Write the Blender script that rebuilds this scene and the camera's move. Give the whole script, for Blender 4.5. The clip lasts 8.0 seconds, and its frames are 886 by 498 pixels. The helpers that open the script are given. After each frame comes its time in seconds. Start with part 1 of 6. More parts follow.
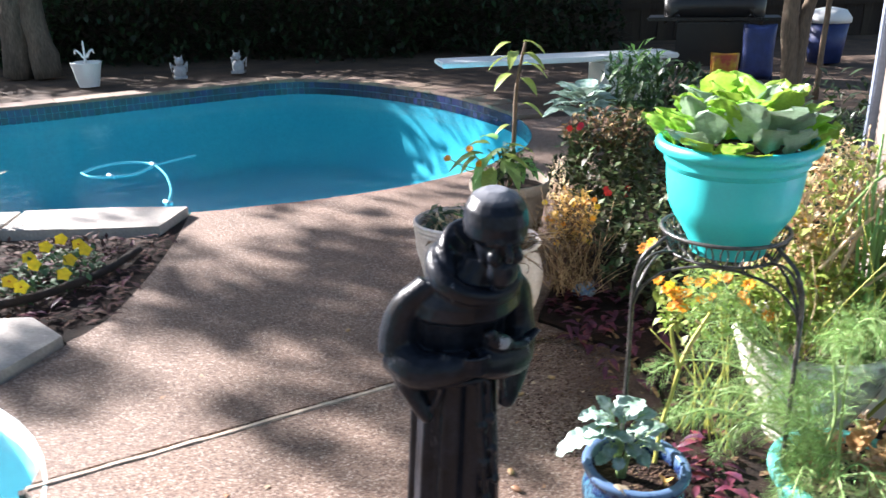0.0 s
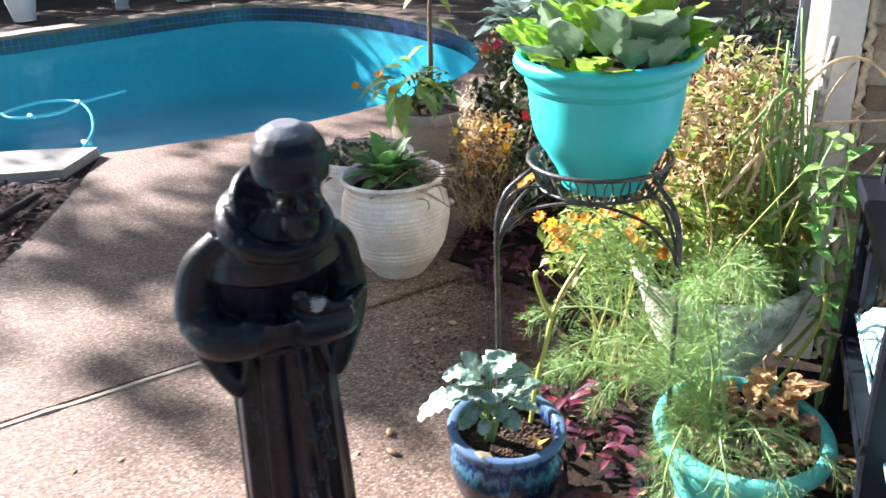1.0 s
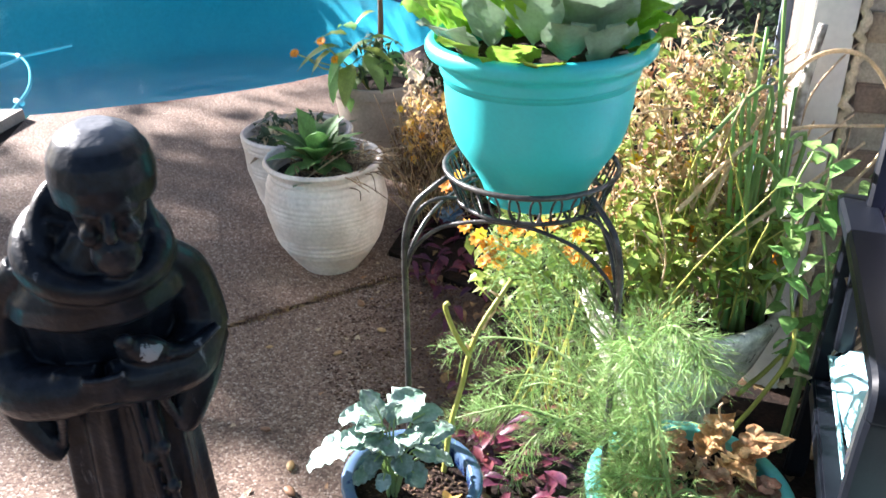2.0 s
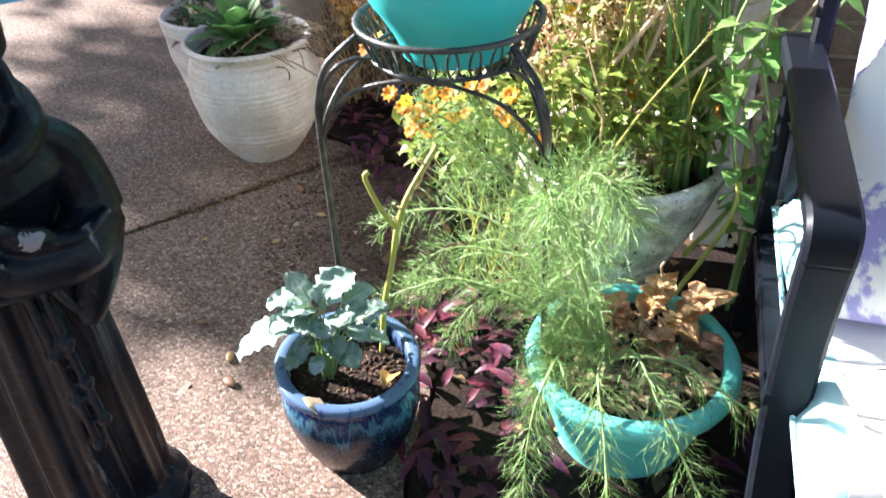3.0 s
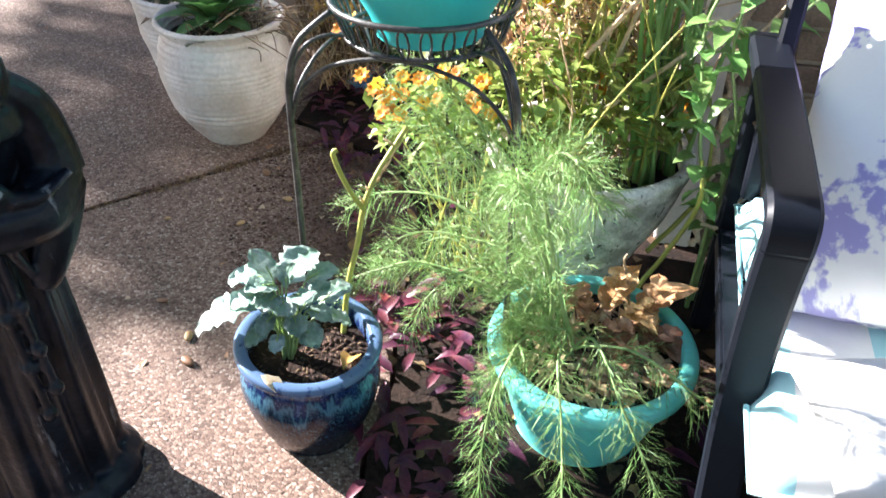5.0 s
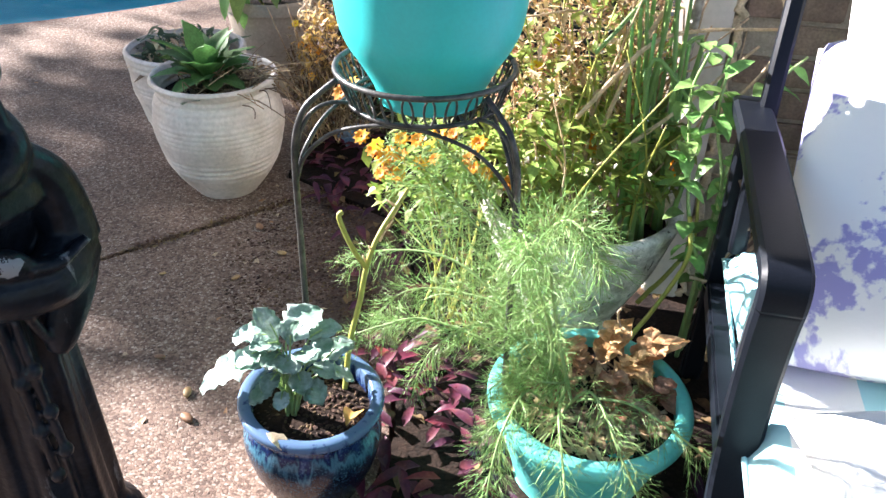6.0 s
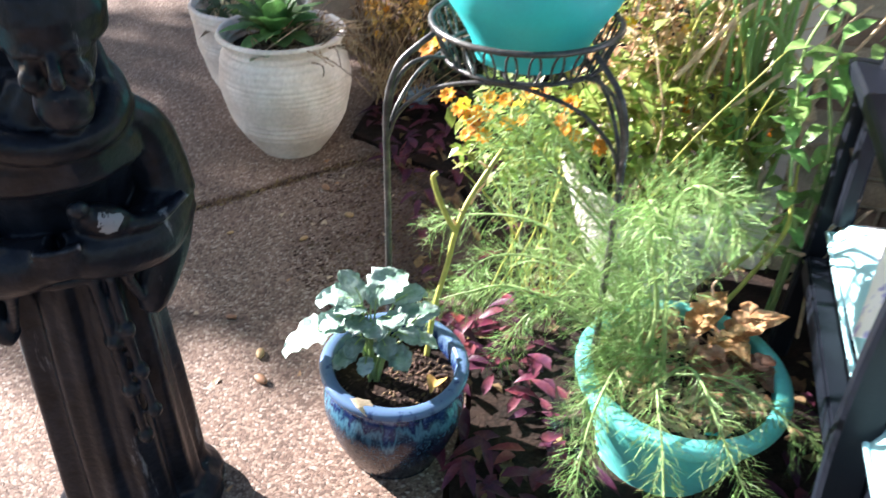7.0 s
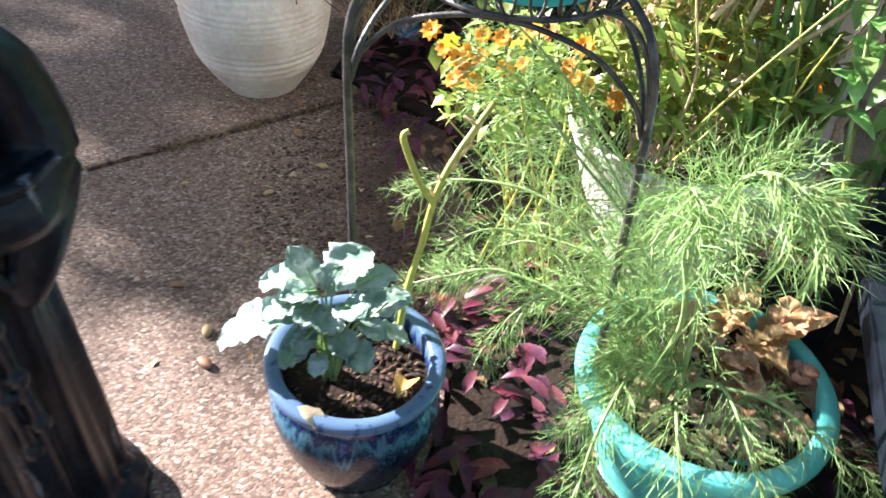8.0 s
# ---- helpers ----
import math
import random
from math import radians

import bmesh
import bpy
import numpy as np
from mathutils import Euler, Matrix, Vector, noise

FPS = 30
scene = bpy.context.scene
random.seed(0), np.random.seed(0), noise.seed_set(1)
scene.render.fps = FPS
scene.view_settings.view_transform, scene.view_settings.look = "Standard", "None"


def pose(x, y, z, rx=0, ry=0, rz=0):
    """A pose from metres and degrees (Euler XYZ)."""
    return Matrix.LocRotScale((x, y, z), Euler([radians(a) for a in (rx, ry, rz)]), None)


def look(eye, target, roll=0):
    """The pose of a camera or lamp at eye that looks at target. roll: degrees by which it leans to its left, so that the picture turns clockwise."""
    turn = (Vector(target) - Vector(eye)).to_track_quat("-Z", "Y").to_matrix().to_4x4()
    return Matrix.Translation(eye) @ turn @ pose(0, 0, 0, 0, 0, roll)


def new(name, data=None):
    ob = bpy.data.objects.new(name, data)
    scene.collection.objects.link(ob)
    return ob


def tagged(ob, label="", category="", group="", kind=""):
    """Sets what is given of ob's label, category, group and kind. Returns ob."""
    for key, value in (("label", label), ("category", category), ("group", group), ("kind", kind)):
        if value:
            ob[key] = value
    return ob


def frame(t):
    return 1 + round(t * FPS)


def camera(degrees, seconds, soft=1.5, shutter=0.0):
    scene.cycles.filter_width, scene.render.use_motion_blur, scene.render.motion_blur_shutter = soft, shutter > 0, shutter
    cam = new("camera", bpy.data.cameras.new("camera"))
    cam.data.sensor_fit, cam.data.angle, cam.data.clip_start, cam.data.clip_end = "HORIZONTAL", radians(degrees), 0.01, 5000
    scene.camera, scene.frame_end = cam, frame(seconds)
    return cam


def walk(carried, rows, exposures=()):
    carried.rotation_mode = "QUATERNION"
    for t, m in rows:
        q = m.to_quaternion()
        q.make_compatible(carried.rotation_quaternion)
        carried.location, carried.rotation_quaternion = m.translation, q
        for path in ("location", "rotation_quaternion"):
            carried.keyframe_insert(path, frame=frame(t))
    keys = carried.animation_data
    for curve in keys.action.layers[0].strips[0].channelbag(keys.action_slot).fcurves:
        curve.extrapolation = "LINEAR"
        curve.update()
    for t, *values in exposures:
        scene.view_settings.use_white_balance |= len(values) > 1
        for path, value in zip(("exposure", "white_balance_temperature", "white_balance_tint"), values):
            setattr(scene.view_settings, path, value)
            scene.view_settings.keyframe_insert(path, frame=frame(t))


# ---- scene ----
EXPO = 2.50
cam = camera(57.42, 8.0, soft=1.5, shutter=0.5)
# seconds, eye, point looked at, roll
PATH = [
    (0, (0.012, -0.166, 1.376), (0.09, 1.715, 0.701), -1.3),
    (0.5, (0.177, -0.077, 1.338), (0.269, 1.788, 0.621), 0.5),
    (1, (0.349, 0.061, 1.306), (0.44, 1.873, 0.464), -3.2),
    (1.2, (0.387, 0.14, 1.269), (0.559, 1.948, 0.431), -0.4),
    (2.3, (0.56, 0.392, 1.267), (0.665, 2.126, 0.274), -1.5),
    (2.5, (0.58, 0.396, 1.235), (0.698, 2.098, 0.192), -2.5),
    (3, (0.597, 0.411, 1.188), (0.778, 2.033, 0.032), -3.3),
    (3.5, (0.595, 0.421, 1.183), (0.81, 2.004, -0.021), -2.4),
    (4, (0.609, 0.394, 1.162), (0.877, 1.983, -0.022), 0.5),
    (4.2, (0.62, 0.394, 1.151), (0.881, 1.968, -0.055), 0.4),
    (5.3, (0.578, 0.395, 1.177), (0.854, 2.03, 0.059), 1.0),
    (5.5, (0.567, 0.387, 1.189), (0.862, 2.036, 0.098), 1.3),
    (6, (0.552, 0.383, 1.206), (0.88, 2.043, 0.138), 1.2),
    (6.5, (0.537, 0.383, 1.205), (0.868, 2.033, 0.126), 1.1),
    (7, (0.466, 0.441, 1.173), (0.703, 2.068, 0.034), 1.0),
    (7.5, (0.489, 0.551, 1.138), (0.684, 2.107, -0.103), 0.9),
    (8, (0.535, 0.68, 1.064), (0.764, 2.216, -0.196), 2.8),
]
walk(cam, [(t, look(eye, aim, roll)) for t, eye, aim, roll in PATH],
     exposures=[(0.0, EXPO - 0.05), (1.2, EXPO), (2.5, EXPO + 0.1), (8.0, EXPO + 0.1)])

# ---- world and sun ----
SUN_DIR = Vector((-0.705, 0.550, 0.448)).normalized()      # towards the sun
world = bpy.data.worlds.new("world")
scene.world = world
world.use_nodes = True
wn = world.node_tree
sky = wn.nodes.new("ShaderNodeTexSky")
sky.sky_type, sky.sun_disc = "NISHITA", False
sky.sun_elevation = math.asin(SUN_DIR.z)
sky.sun_rotation = math.atan2(SUN_DIR.x, SUN_DIR.y)
wn.links.new(sky.outputs["Color"], wn.nodes["Background"].inputs["Color"])
wn.nodes["Background"].inputs["Strength"].default_value = 0.040
sun = new("sun", bpy.data.lights.new("sun", "SUN"))
sun.data.energy, sun.data.angle, sun.data.color = 4.7, radians(0.55), (1.0, 0.948, 0.960)
sun.matrix_world = look(SUN_DIR * 30, (0, 0, 0))


# ---- materials ----
def mat(name, color, rough=0.6, vary=0.25, scale=30.0, fine=200.0, bump=0.2, metal=0.0, tint=None, spread=0.0, coat=0.0,
        sheen=0.0, through_light=0.0, island=False, obj_random=0.0, stretch=None, spec=0.5):
    """A surface with colour variation at two scales and fine relief. tint: second colour in patches; island: each loose piece differs."""
    m = bpy.data.materials.new(name)
    m.use_nodes = True
    nt = m.node_tree
    n, L = nt.nodes, nt.links
    b = n["Principled BSDF"]
    co = n.new("ShaderNodeTexCoord")
    src = co.outputs["Object"]
    if stretch:
        mp = n.new("ShaderNodeMapping")
        mp.inputs["Scale"].default_value = stretch
        L.new(src, mp.inputs["Vector"])
        src = mp.outputs["Vector"]
    big, small = n.new("ShaderNodeTexNoise"), n.new("ShaderNodeTexNoise")
    for tex, s in ((big, scale), (small, fine)):
        tex.inputs["Scale"].default_value = s
        tex.inputs["Detail"].default_value = 5
        L.new(src, tex.inputs["Vector"])
    mix = n.new("ShaderNodeMix")
    mix.data_type = "RGBA"
    ramp = n.new("ShaderNodeMapRange")
    ramp.inputs["From Min"].default_value, ramp.inputs["From Max"].default_value = 0.38, 0.62
    L.new(big.outputs["Fac"], ramp.inputs["Value"])
    L.new(ramp.outputs["Result"], mix.inputs["Factor"])
    t = tint or tuple(c * (1 - vary) for c in color)
    mix.inputs["A"].default_value, mix.inputs["B"].default_value = (*color, 1), (*t, 1)
    hsv = n.new("ShaderNodeHueSaturation")
    L.new(mix.outputs["Result"], hsv.inputs["Color"])
    val = n.new("ShaderNodeMapRange")
    val.inputs["From Min"].default_value, val.inputs["From Max"].default_value = 0.25, 0.75
    val.inputs["To Min"].default_value, val.inputs["To Max"].default_value = 1 - vary, 1 + vary
    L.new(small.outputs["Fac"], val.inputs["Value"])
    out = val.outputs["Result"]
    if island or obj_random:
        g = n.new("ShaderNodeNewGeometry") if island else n.new("ShaderNodeObjectInfo")
        r = n.new("ShaderNodeMapRange")
        s = spread or obj_random or 0.3
        r.inputs["To Min"].default_value, r.inputs["To Max"].default_value = 1 - s, 1 + s
        L.new(g.outputs["Random Per Island" if island else "Random"], r.inputs["Value"])
        mul = n.new("ShaderNodeMath")
        mul.operation = "MULTIPLY"
        L.new(out, mul.inputs[0])
        L.new(r.outputs["Result"], mul.inputs[1])
        out = mul.outputs["Value"]
        h = n.new("ShaderNodeMapRange")
        h.inputs["To Min"].default_value, h.inputs["To Max"].default_value = 0.5 - s * 0.06, 0.5 + s * 0.06
        L.new(g.outputs["Random Per Island" if island else "Random"], h.inputs["Value"])
        L.new(h.outputs["Result"], hsv.inputs["Hue"])
    L.new(out, hsv.inputs["Value"])
    L.new(hsv.outputs["Color"], b.inputs["Base Color"])
    b.inputs["Roughness"].default_value, b.inputs["Metallic"].default_value = rough, metal
    b.inputs["Specular IOR Level"].default_value = spec
    b.inputs["Coat Weight"].default_value = coat
    b.inputs["Sheen Weight"].default_value = sheen
    if bump:
        bp = n.new("ShaderNodeBump")
        bp.inputs["Strength"].default_value, bp.inputs["Distance"].default_value = bump, 0.004
        L.new(small.outputs["Fac"], bp.inputs["Height"])
        L.new(bp.outputs["Normal"], b.inputs["Normal"])
    if through_light:
        tr, ms = n.new("ShaderNodeBsdfTranslucent"), n.new("ShaderNodeMixShader")
        L.new(hsv.outputs["Color"], tr.inputs["Color"])
        ms.inputs["Fac"].default_value = through_light
        L.new(b.outputs["BSDF"], ms.inputs[1])
        L.new(tr.outputs["BSDF"], ms.inputs[2])
        L.new(ms.outputs["Shader"], n["Material Output"].inputs["Surface"])
    return m


def aggregate(name):
    """Exposed pea-gravel concrete: small rounded pebbles in brown and cream with darker cement between."""
    m = bpy.data.materials.new(name)
    m.use_nodes = True
    nt = m.node_tree
    n, L = nt.nodes, nt.links
    b = n["Principled BSDF"]
    co = n.new("ShaderNodeTexCoord")
    v, e, big = n.new("ShaderNodeTexVoronoi"), n.new("ShaderNodeTexVoronoi"), n.new("ShaderNodeTexNoise")
    e.feature = "DISTANCE_TO_EDGE"
    for tex in (v, e):
        tex.inputs["Scale"].default_value = 165
        L.new(co.outputs["Object"], tex.inputs["Vector"])
    big.inputs["Scale"].default_value, big.inputs["Detail"].default_value = 2.2, 6
    L.new(co.outputs["Object"], big.inputs["Vector"])
    sep = n.new("ShaderNodeSeparateColor")
    L.new(v.outputs["Color"], sep.inputs["Color"])
    cr = n.new("ShaderNodeValToRGB")
    cols = ((0.0, (0.085, 0.046, 0.030)), (0.28, (0.19, 0.113, 0.078)), (0.55, (0.262, 0.170, 0.123)), (0.82, (0.328, 0.232, 0.175)), (1.0, (0.48, 0.385, 0.315)))
    while len(cr.color_ramp.elements) < len(cols):
        cr.color_ramp.elements.new(0.5)
    for el, (p, c) in zip(cr.color_ramp.elements, cols):
        el.position, el.color = p, (*c, 1)
    L.new(sep.outputs["Red"], cr.inputs["Fac"])
    gap = n.new("ShaderNodeMapRange")
    gap.inputs["From Max"].default_value = 0.10
    L.new(e.outputs["Distance"], gap.inputs["Value"])
    mx = n.new("ShaderNodeMix")
    mx.data_type = "RGBA"
    mx.inputs["A"].default_value = (0.105, 0.066, 0.047, 1)
    L.new(gap.outputs["Result"], mx.inputs["Factor"])
    L.new(cr.outputs["Color"], mx.inputs["B"])
    st = n.new("ShaderNodeMapRange")
    st.inputs["From Min"].default_value, st.inputs["From Max"].default_value = 0.3, 0.7
    st.inputs["To Min"].default_value, st.inputs["To Max"].default_value = 0.78, 1.15
    L.new(big.outputs["Fac"], st.inputs["Value"])
    hs = n.new("ShaderNodeHueSaturation")
    L.new(mx.outputs["Result"], hs.inputs["Color"])
    L.new(st.outputs["Result"], hs.inputs["Value"])
    # brown soil trodden into the deck beside the planting bed
    mp, far, rag, edge, dirt = n.new("ShaderNodeMapping"), n.new("ShaderNodeVectorMath"), n.new("ShaderNodeTexNoise"), n.new("ShaderNodeMath"), n.new("ShaderNodeMapRange")
    mp.inputs["Scale"].default_value = (3.0, 1.6, 0.0)
    mp.inputs["Location"].default_value = (-0.80 * 3.0, -2.12 * 1.6, 0.0)
    L.new(co.outputs["Object"], mp.inputs["Vector"])
    far.operation = "LENGTH"
    L.new(mp.outputs["Vector"], far.inputs[0])
    rag.inputs["Scale"].default_value, rag.inputs["Detail"].default_value = 14, 8
    L.new(co.outputs["Object"], rag.inputs["Vector"])
    edge.operation = "MULTIPLY_ADD"
    edge.inputs[1].default_value = 0.9
    L.new(rag.outputs["Fac"], edge.inputs[0])
    L.new(far.outputs["Value"], edge.inputs[2])
    dirt.inputs["From Min"].default_value, dirt.inputs["From Max"].default_value = 1.0, 1.7
    dirt.inputs["To Min"].default_value, dirt.inputs["To Max"].default_value = 0.82, 0.0
    L.new(edge.outputs["Value"], dirt.inputs["Value"])
    soiled = n.new("ShaderNodeMix")
    soiled.data_type = "RGBA"
    L.new(dirt.outputs["Result"], soiled.inputs["Factor"])
    L.new(hs.outputs["Color"], soiled.inputs["A"])
    soiled.inputs["B"].default_value = (0.040, 0.018, 0.011, 1)
    L.new(soiled.outputs["Result"], b.inputs["Base Color"])
    b.inputs["Roughness"].default_value = 0.75
    bp = n.new("ShaderNodeBump")
    bp.inputs["Strength"].default_value, bp.inputs["Distance"].default_value = 0.7, 0.004
    L.new(gap.outputs["Result"], bp.inputs["Height"])
    L.new(bp.outputs["Normal"], b.inputs["Normal"])
    return m


def water_mat(name, tint):
    m = bpy.data.materials.new(name)
    m.use_nodes = True
    nt = m.node_tree
    n, L = nt.nodes, nt.links
    n.remove(n["Principled BSDF"])
    tr, gl, fr, ms = (n.new("ShaderNodeBsdfTransparent"), n.new("ShaderNodeBsdfGlossy"), n.new("ShaderNodeLayerWeight"), n.new("ShaderNodeMixShader"))
    tr.inputs["Color"].default_value = (*tint, 1)
    gl.inputs["Roughness"].default_value = 0.12
    fr.inputs["Blend"].default_value = 0.5
    tex, bp, co = n.new("ShaderNodeTexNoise"), n.new("ShaderNodeBump"), n.new("ShaderNodeTexCoord")
    tex.inputs["Scale"].default_value, tex.inputs["Detail"].default_value = 5, 3
    L.new(co.outputs["Object"], tex.inputs["Vector"])
    L.new(tex.outputs["Fac"], bp.inputs["Height"])
    bp.inputs["Strength"].default_value, bp.inputs["Distance"].default_value = 0.25, 0.02
    for node in (gl, fr):
        L.new(bp.outputs["Normal"], node.inputs["Normal"])
    pw, ma = n.new("ShaderNodeMath"), n.new("ShaderNodeMath")
    pw.operation, ma.operation = "POWER", "MULTIPLY_ADD"
    L.new(fr.outputs["Facing"], pw.inputs[0])
    pw.inputs[1].default_value, ma.inputs[1].default_value, ma.inputs[2].default_value = 4.0, 0.5, 0.02
    L.new(pw.outputs["Value"], ma.inputs[0])
    L.new(ma.outputs["Value"], ms.inputs["Fac"])
    L.new(tr.outputs["BSDF"], ms.inputs[1])
    L.new(gl.outputs["BSDF"], ms.inputs[2])
    L.new(ms.outputs["Shader"], n["Material Output"].inputs["Surface"])
    return m


M_CONCRETE = aggregate("exposed_aggregate")
M_SOIL = mat("soil", (0.012, 0.0078, 0.006), 0.95, 0.5, 12, 120, 0.9, tint=(0.028, 0.016, 0.011), spec=0.2)
M_EARTH = mat("leaf_litter", (0.10, 0.06, 0.035), 0.95, 0.5, 3, 40, 0.9, tint=(0.05, 0.03, 0.02))
M_COPING = mat("coping_stone", (0.19, 0.125, 0.09), 0.85, 0.3, 4, 60, 0.5, tint=(0.20, 0.14, 0.10), obj_random=0.25)
M_FLAG = mat("flagstone", (0.40, 0.36, 0.32), 0.85, 0.18, 6, 80, 0.5, tint=(0.30, 0.275, 0.25))
M_TILE = mat("blue_tile", (0.014, 0.028, 0.07), 0.25, 0.3, 10, 90, 0.05, island=True, spread=0.5)
M_PLASTER = mat("pool_plaster", (0.115, 0.43, 0.48), 0.8, 0.12, 1.2, 30, 0.1, tint=(0.10, 0.40, 0.47))
M_SPA = mat("spa_shell", (0.55, 0.80, 0.82), 0.5, 0.06, 3, 40, 0.05)
M_WATER = water_mat("pool_water", (0.50, 0.86, 0.93))
M_BRONZE = mat("dark_statue_paint", (0.0042, 0.0056, 0.0090), 0.34, 0.4, 14, 90, 0.35, tint=(0.010, 0.013, 0.020), spec=0.19)
M_TURQ = mat("turquoise_plastic", (0.030, 0.53, 0.535), 0.42, 0.05, 9, 160, 0.04, spec=0.6)
M_WHITEPOT = mat("whitewashed_clay", (0.70, 0.63, 0.585), 0.7, 0.14, 9, 90, 0.3, tint=(0.55, 0.47, 0.415))
M_BEIGE = mat("beige_clay", (0.48, 0.40, 0.32), 0.8, 0.15, 9, 90, 0.3)
M_PLANTER = mat("weathered_white_concrete", (0.84, 0.81, 0.75), 0.85, 0.25, 22, 140, 0.7, tint=(0.40, 0.37, 0.32))
M_IRON = mat("black_iron", (0.035, 0.035, 0.037), 0.36, 0.3, 30, 200, 0.2, metal=0.4, tint=(0.10, 0.095, 0.09))
M_ALU = mat("black_powder_coat", (0.007, 0.009, 0.014), 0.45, 0.12, 20, 300, 0.06, spec=0.16)
M_BRICK = mat("brown_brick", (0.30, 0.22, 0.16), 0.9, 0.25, 25, 160, 0.6, tint=(0.22, 0.16, 0.12), obj_random=0.25)
M_MORTAR = mat("mortar", (0.46, 0.40, 0.32), 0.95, 0.2, 30, 200, 0.7)
M_TRIM = mat("white_trim_paint", (0.70, 0.67, 0.62), 0.6, 0.08, 6, 60, 0.2)
M_FOAM = mat("dried_caulk", (0.66, 0.54, 0.38), 0.9, 0.25, 40, 200, 0.7)
M_BOARD = mat("white_fibreglass", (0.78, 0.78, 0.77), 0.5, 0.06, 4, 60, 0.1)
M_BARK = mat("bark", (0.13, 0.10, 0.075), 0.95, 0.4, 10, 60, 0.9, stretch=(1, 1, 0.25))
M_BARK_L = mat("pale_bark", (0.20, 0.14, 0.095), 0.9, 0.35, 8, 60, 0.7, stretch=(1, 1, 0.25))
M_HEDGE = mat("hedge_leaf", (0.022, 0.042, 0.014), 0.5, 0.3, 3, 40, 0.1, island=True, spread=0.5, through_light=0.25)
M_CANOPY = mat("canopy_leaf", (0.05, 0.10, 0.03), 0.5, 0.3, 3, 40, 0.1, island=True, spread=0.4, through_light=0.12)
M_STRAW = mat("dry_straw", (0.72, 0.57, 0.37), 0.8, 0.25, 30, 200, 0.2, island=True, spread=0.4, through_light=0.3)
M_DRYLEAF = mat("dry_leaf", (0.42, 0.21, 0.09), 0.75, 0.3, 40, 200, 0.3, tint=(0.52, 0.32, 0.17), island=True, spread=0.4, through_light=0.15)
M_FENNEL = mat("fennel_green", (0.255, 0.395, 0.125), 0.5, 0.15, 20, 200, 0.0, island=True, spread=0.5, through_light=0.25)
M_FENSTEM = mat("fennel_stem", (0.28, 0.40, 0.15), 0.5, 0.15, 20, 200, 0.05)
M_MARI = mat("marigold_leaf", (0.31, 0.40, 0.085), 0.5, 0.25, 20, 200, 0.05, island=True, spread=0.6, through_light=0.28)
M_ORANGE = mat("orange_petal", (0.92, 0.38, 0.015), 0.6, 0.2, 60, 300, 0.1, obj_random=0.25, through_light=0.2)
M_YELLOW = mat("yellow_petal", (0.85, 0.62, 0.02), 0.6, 0.15, 60, 300, 0.1, obj_random=0.15, through_light=0.2)
M_RED = mat("red_petal", (0.62, 0.02, 0.035), 0.6, 0.2, 60, 300, 0.1, obj_random=0.2, through_light=0.2)
M_EYE = mat("flower_eye", (0.50, 0.16, 0.02), 0.8, 0.3, 80, 300, 0.3)
M_ONION = mat("onion_leaf", (0.27, 0.50, 0.15), 0.45, 0.15, 25, 200, 0.05, stretch=(1, 1, 0.1), obj_random=0.3, through_light=0.15)
M_CABB = mat("cabbage_leaf", (0.27, 0.50, 0.05), 0.42, 0.18, 25, 160, 0.25, tint=(0.33, 0.54, 0.09), obj_random=0.35, through_light=0.45)
M_CABG = mat("bluish_cabbage_leaf", (0.24, 0.35, 0.23), 0.5, 0.15, 25, 160, 0.25, tint=(0.25, 0.34, 0.24), obj_random=0.3, through_light=0.25)
M_BROC = mat("glaucous_leaf", (0.18, 0.30, 0.22), 0.42, 0.2, 38, 160, 0.3, tint=(0.38, 0.48, 0.44), obj_random=0.25, through_light=0.2)
M_VINE = mat("vine_leaf", (0.23, 0.42, 0.12), 0.45, 0.18, 25, 160, 0.2, obj_random=0.35, through_light=0.3)
M_ROSETTE = mat("rosette_leaf", (0.085, 0.185, 0.05), 0.6, 0.3, 25, 160, 0.2, obj_random=0.35, through_light=0.3)
M_DARKLEAF = mat("dark_leaf", (0.06, 0.12, 0.045), 0.62, 0.2, 25, 160, 0.2, obj_random=0.35, through_light=0.2)
M_BEGONIA = mat("bronze_leaf", (0.055, 0.045, 0.02), 0.45, 0.3, 25, 160, 0.2, tint=(0.05, 0.09, 0.03), island=True, spread=0.5, through_light=0.1, spec=0.25)
M_PURPLE = mat("purple_leaf", (0.068, 0.019, 0.042), 0.42, 0.3, 25, 160, 0.15, tint=(0.105, 0.026, 0.04), obj_random=0.45, through_light=0.1, spec=0.25)
M_YSTEM = mat("yellow_green_stem", (0.42, 0.42, 0.09), 0.55, 0.15, 40, 200, 0.15)
M_STAKE = mat("peeling_white_stake", (0.58, 0.55, 0.50), 0.85, 0.2, 40, 160, 0.5, tint=(0.16, 0.14, 0.12))
M_GREY = mat("grey_cast_stone", (0.42, 0.42, 0.44), 0.85, 0.2, 20, 120, 0.5)
M_BLACK = mat("black_enamel", (0.012, 0.012, 0.013), 0.35, 0.2, 20, 120, 0.1)
M_BAGBLUE = mat("blue_bag", (0.02, 0.04, 0.16), 0.5, 0.3, 10, 80, 0.3)
M_BAGY = mat("yellow_bag", (0.55, 0.33, 0.02), 0.5, 0.2, 10, 80, 0.3, tint=(0.40, 0.06, 0.02))
M_HOSE = mat("white_hose", (0.34, 0.48, 0.55), 0.4, 0.05, 20, 120, 0.05)
M_PEBBLE = mat("acorn_brown", (0.40, 0.23, 0.11), 0.5, 0.25, 60, 300, 0.1, obj_random=0.3)
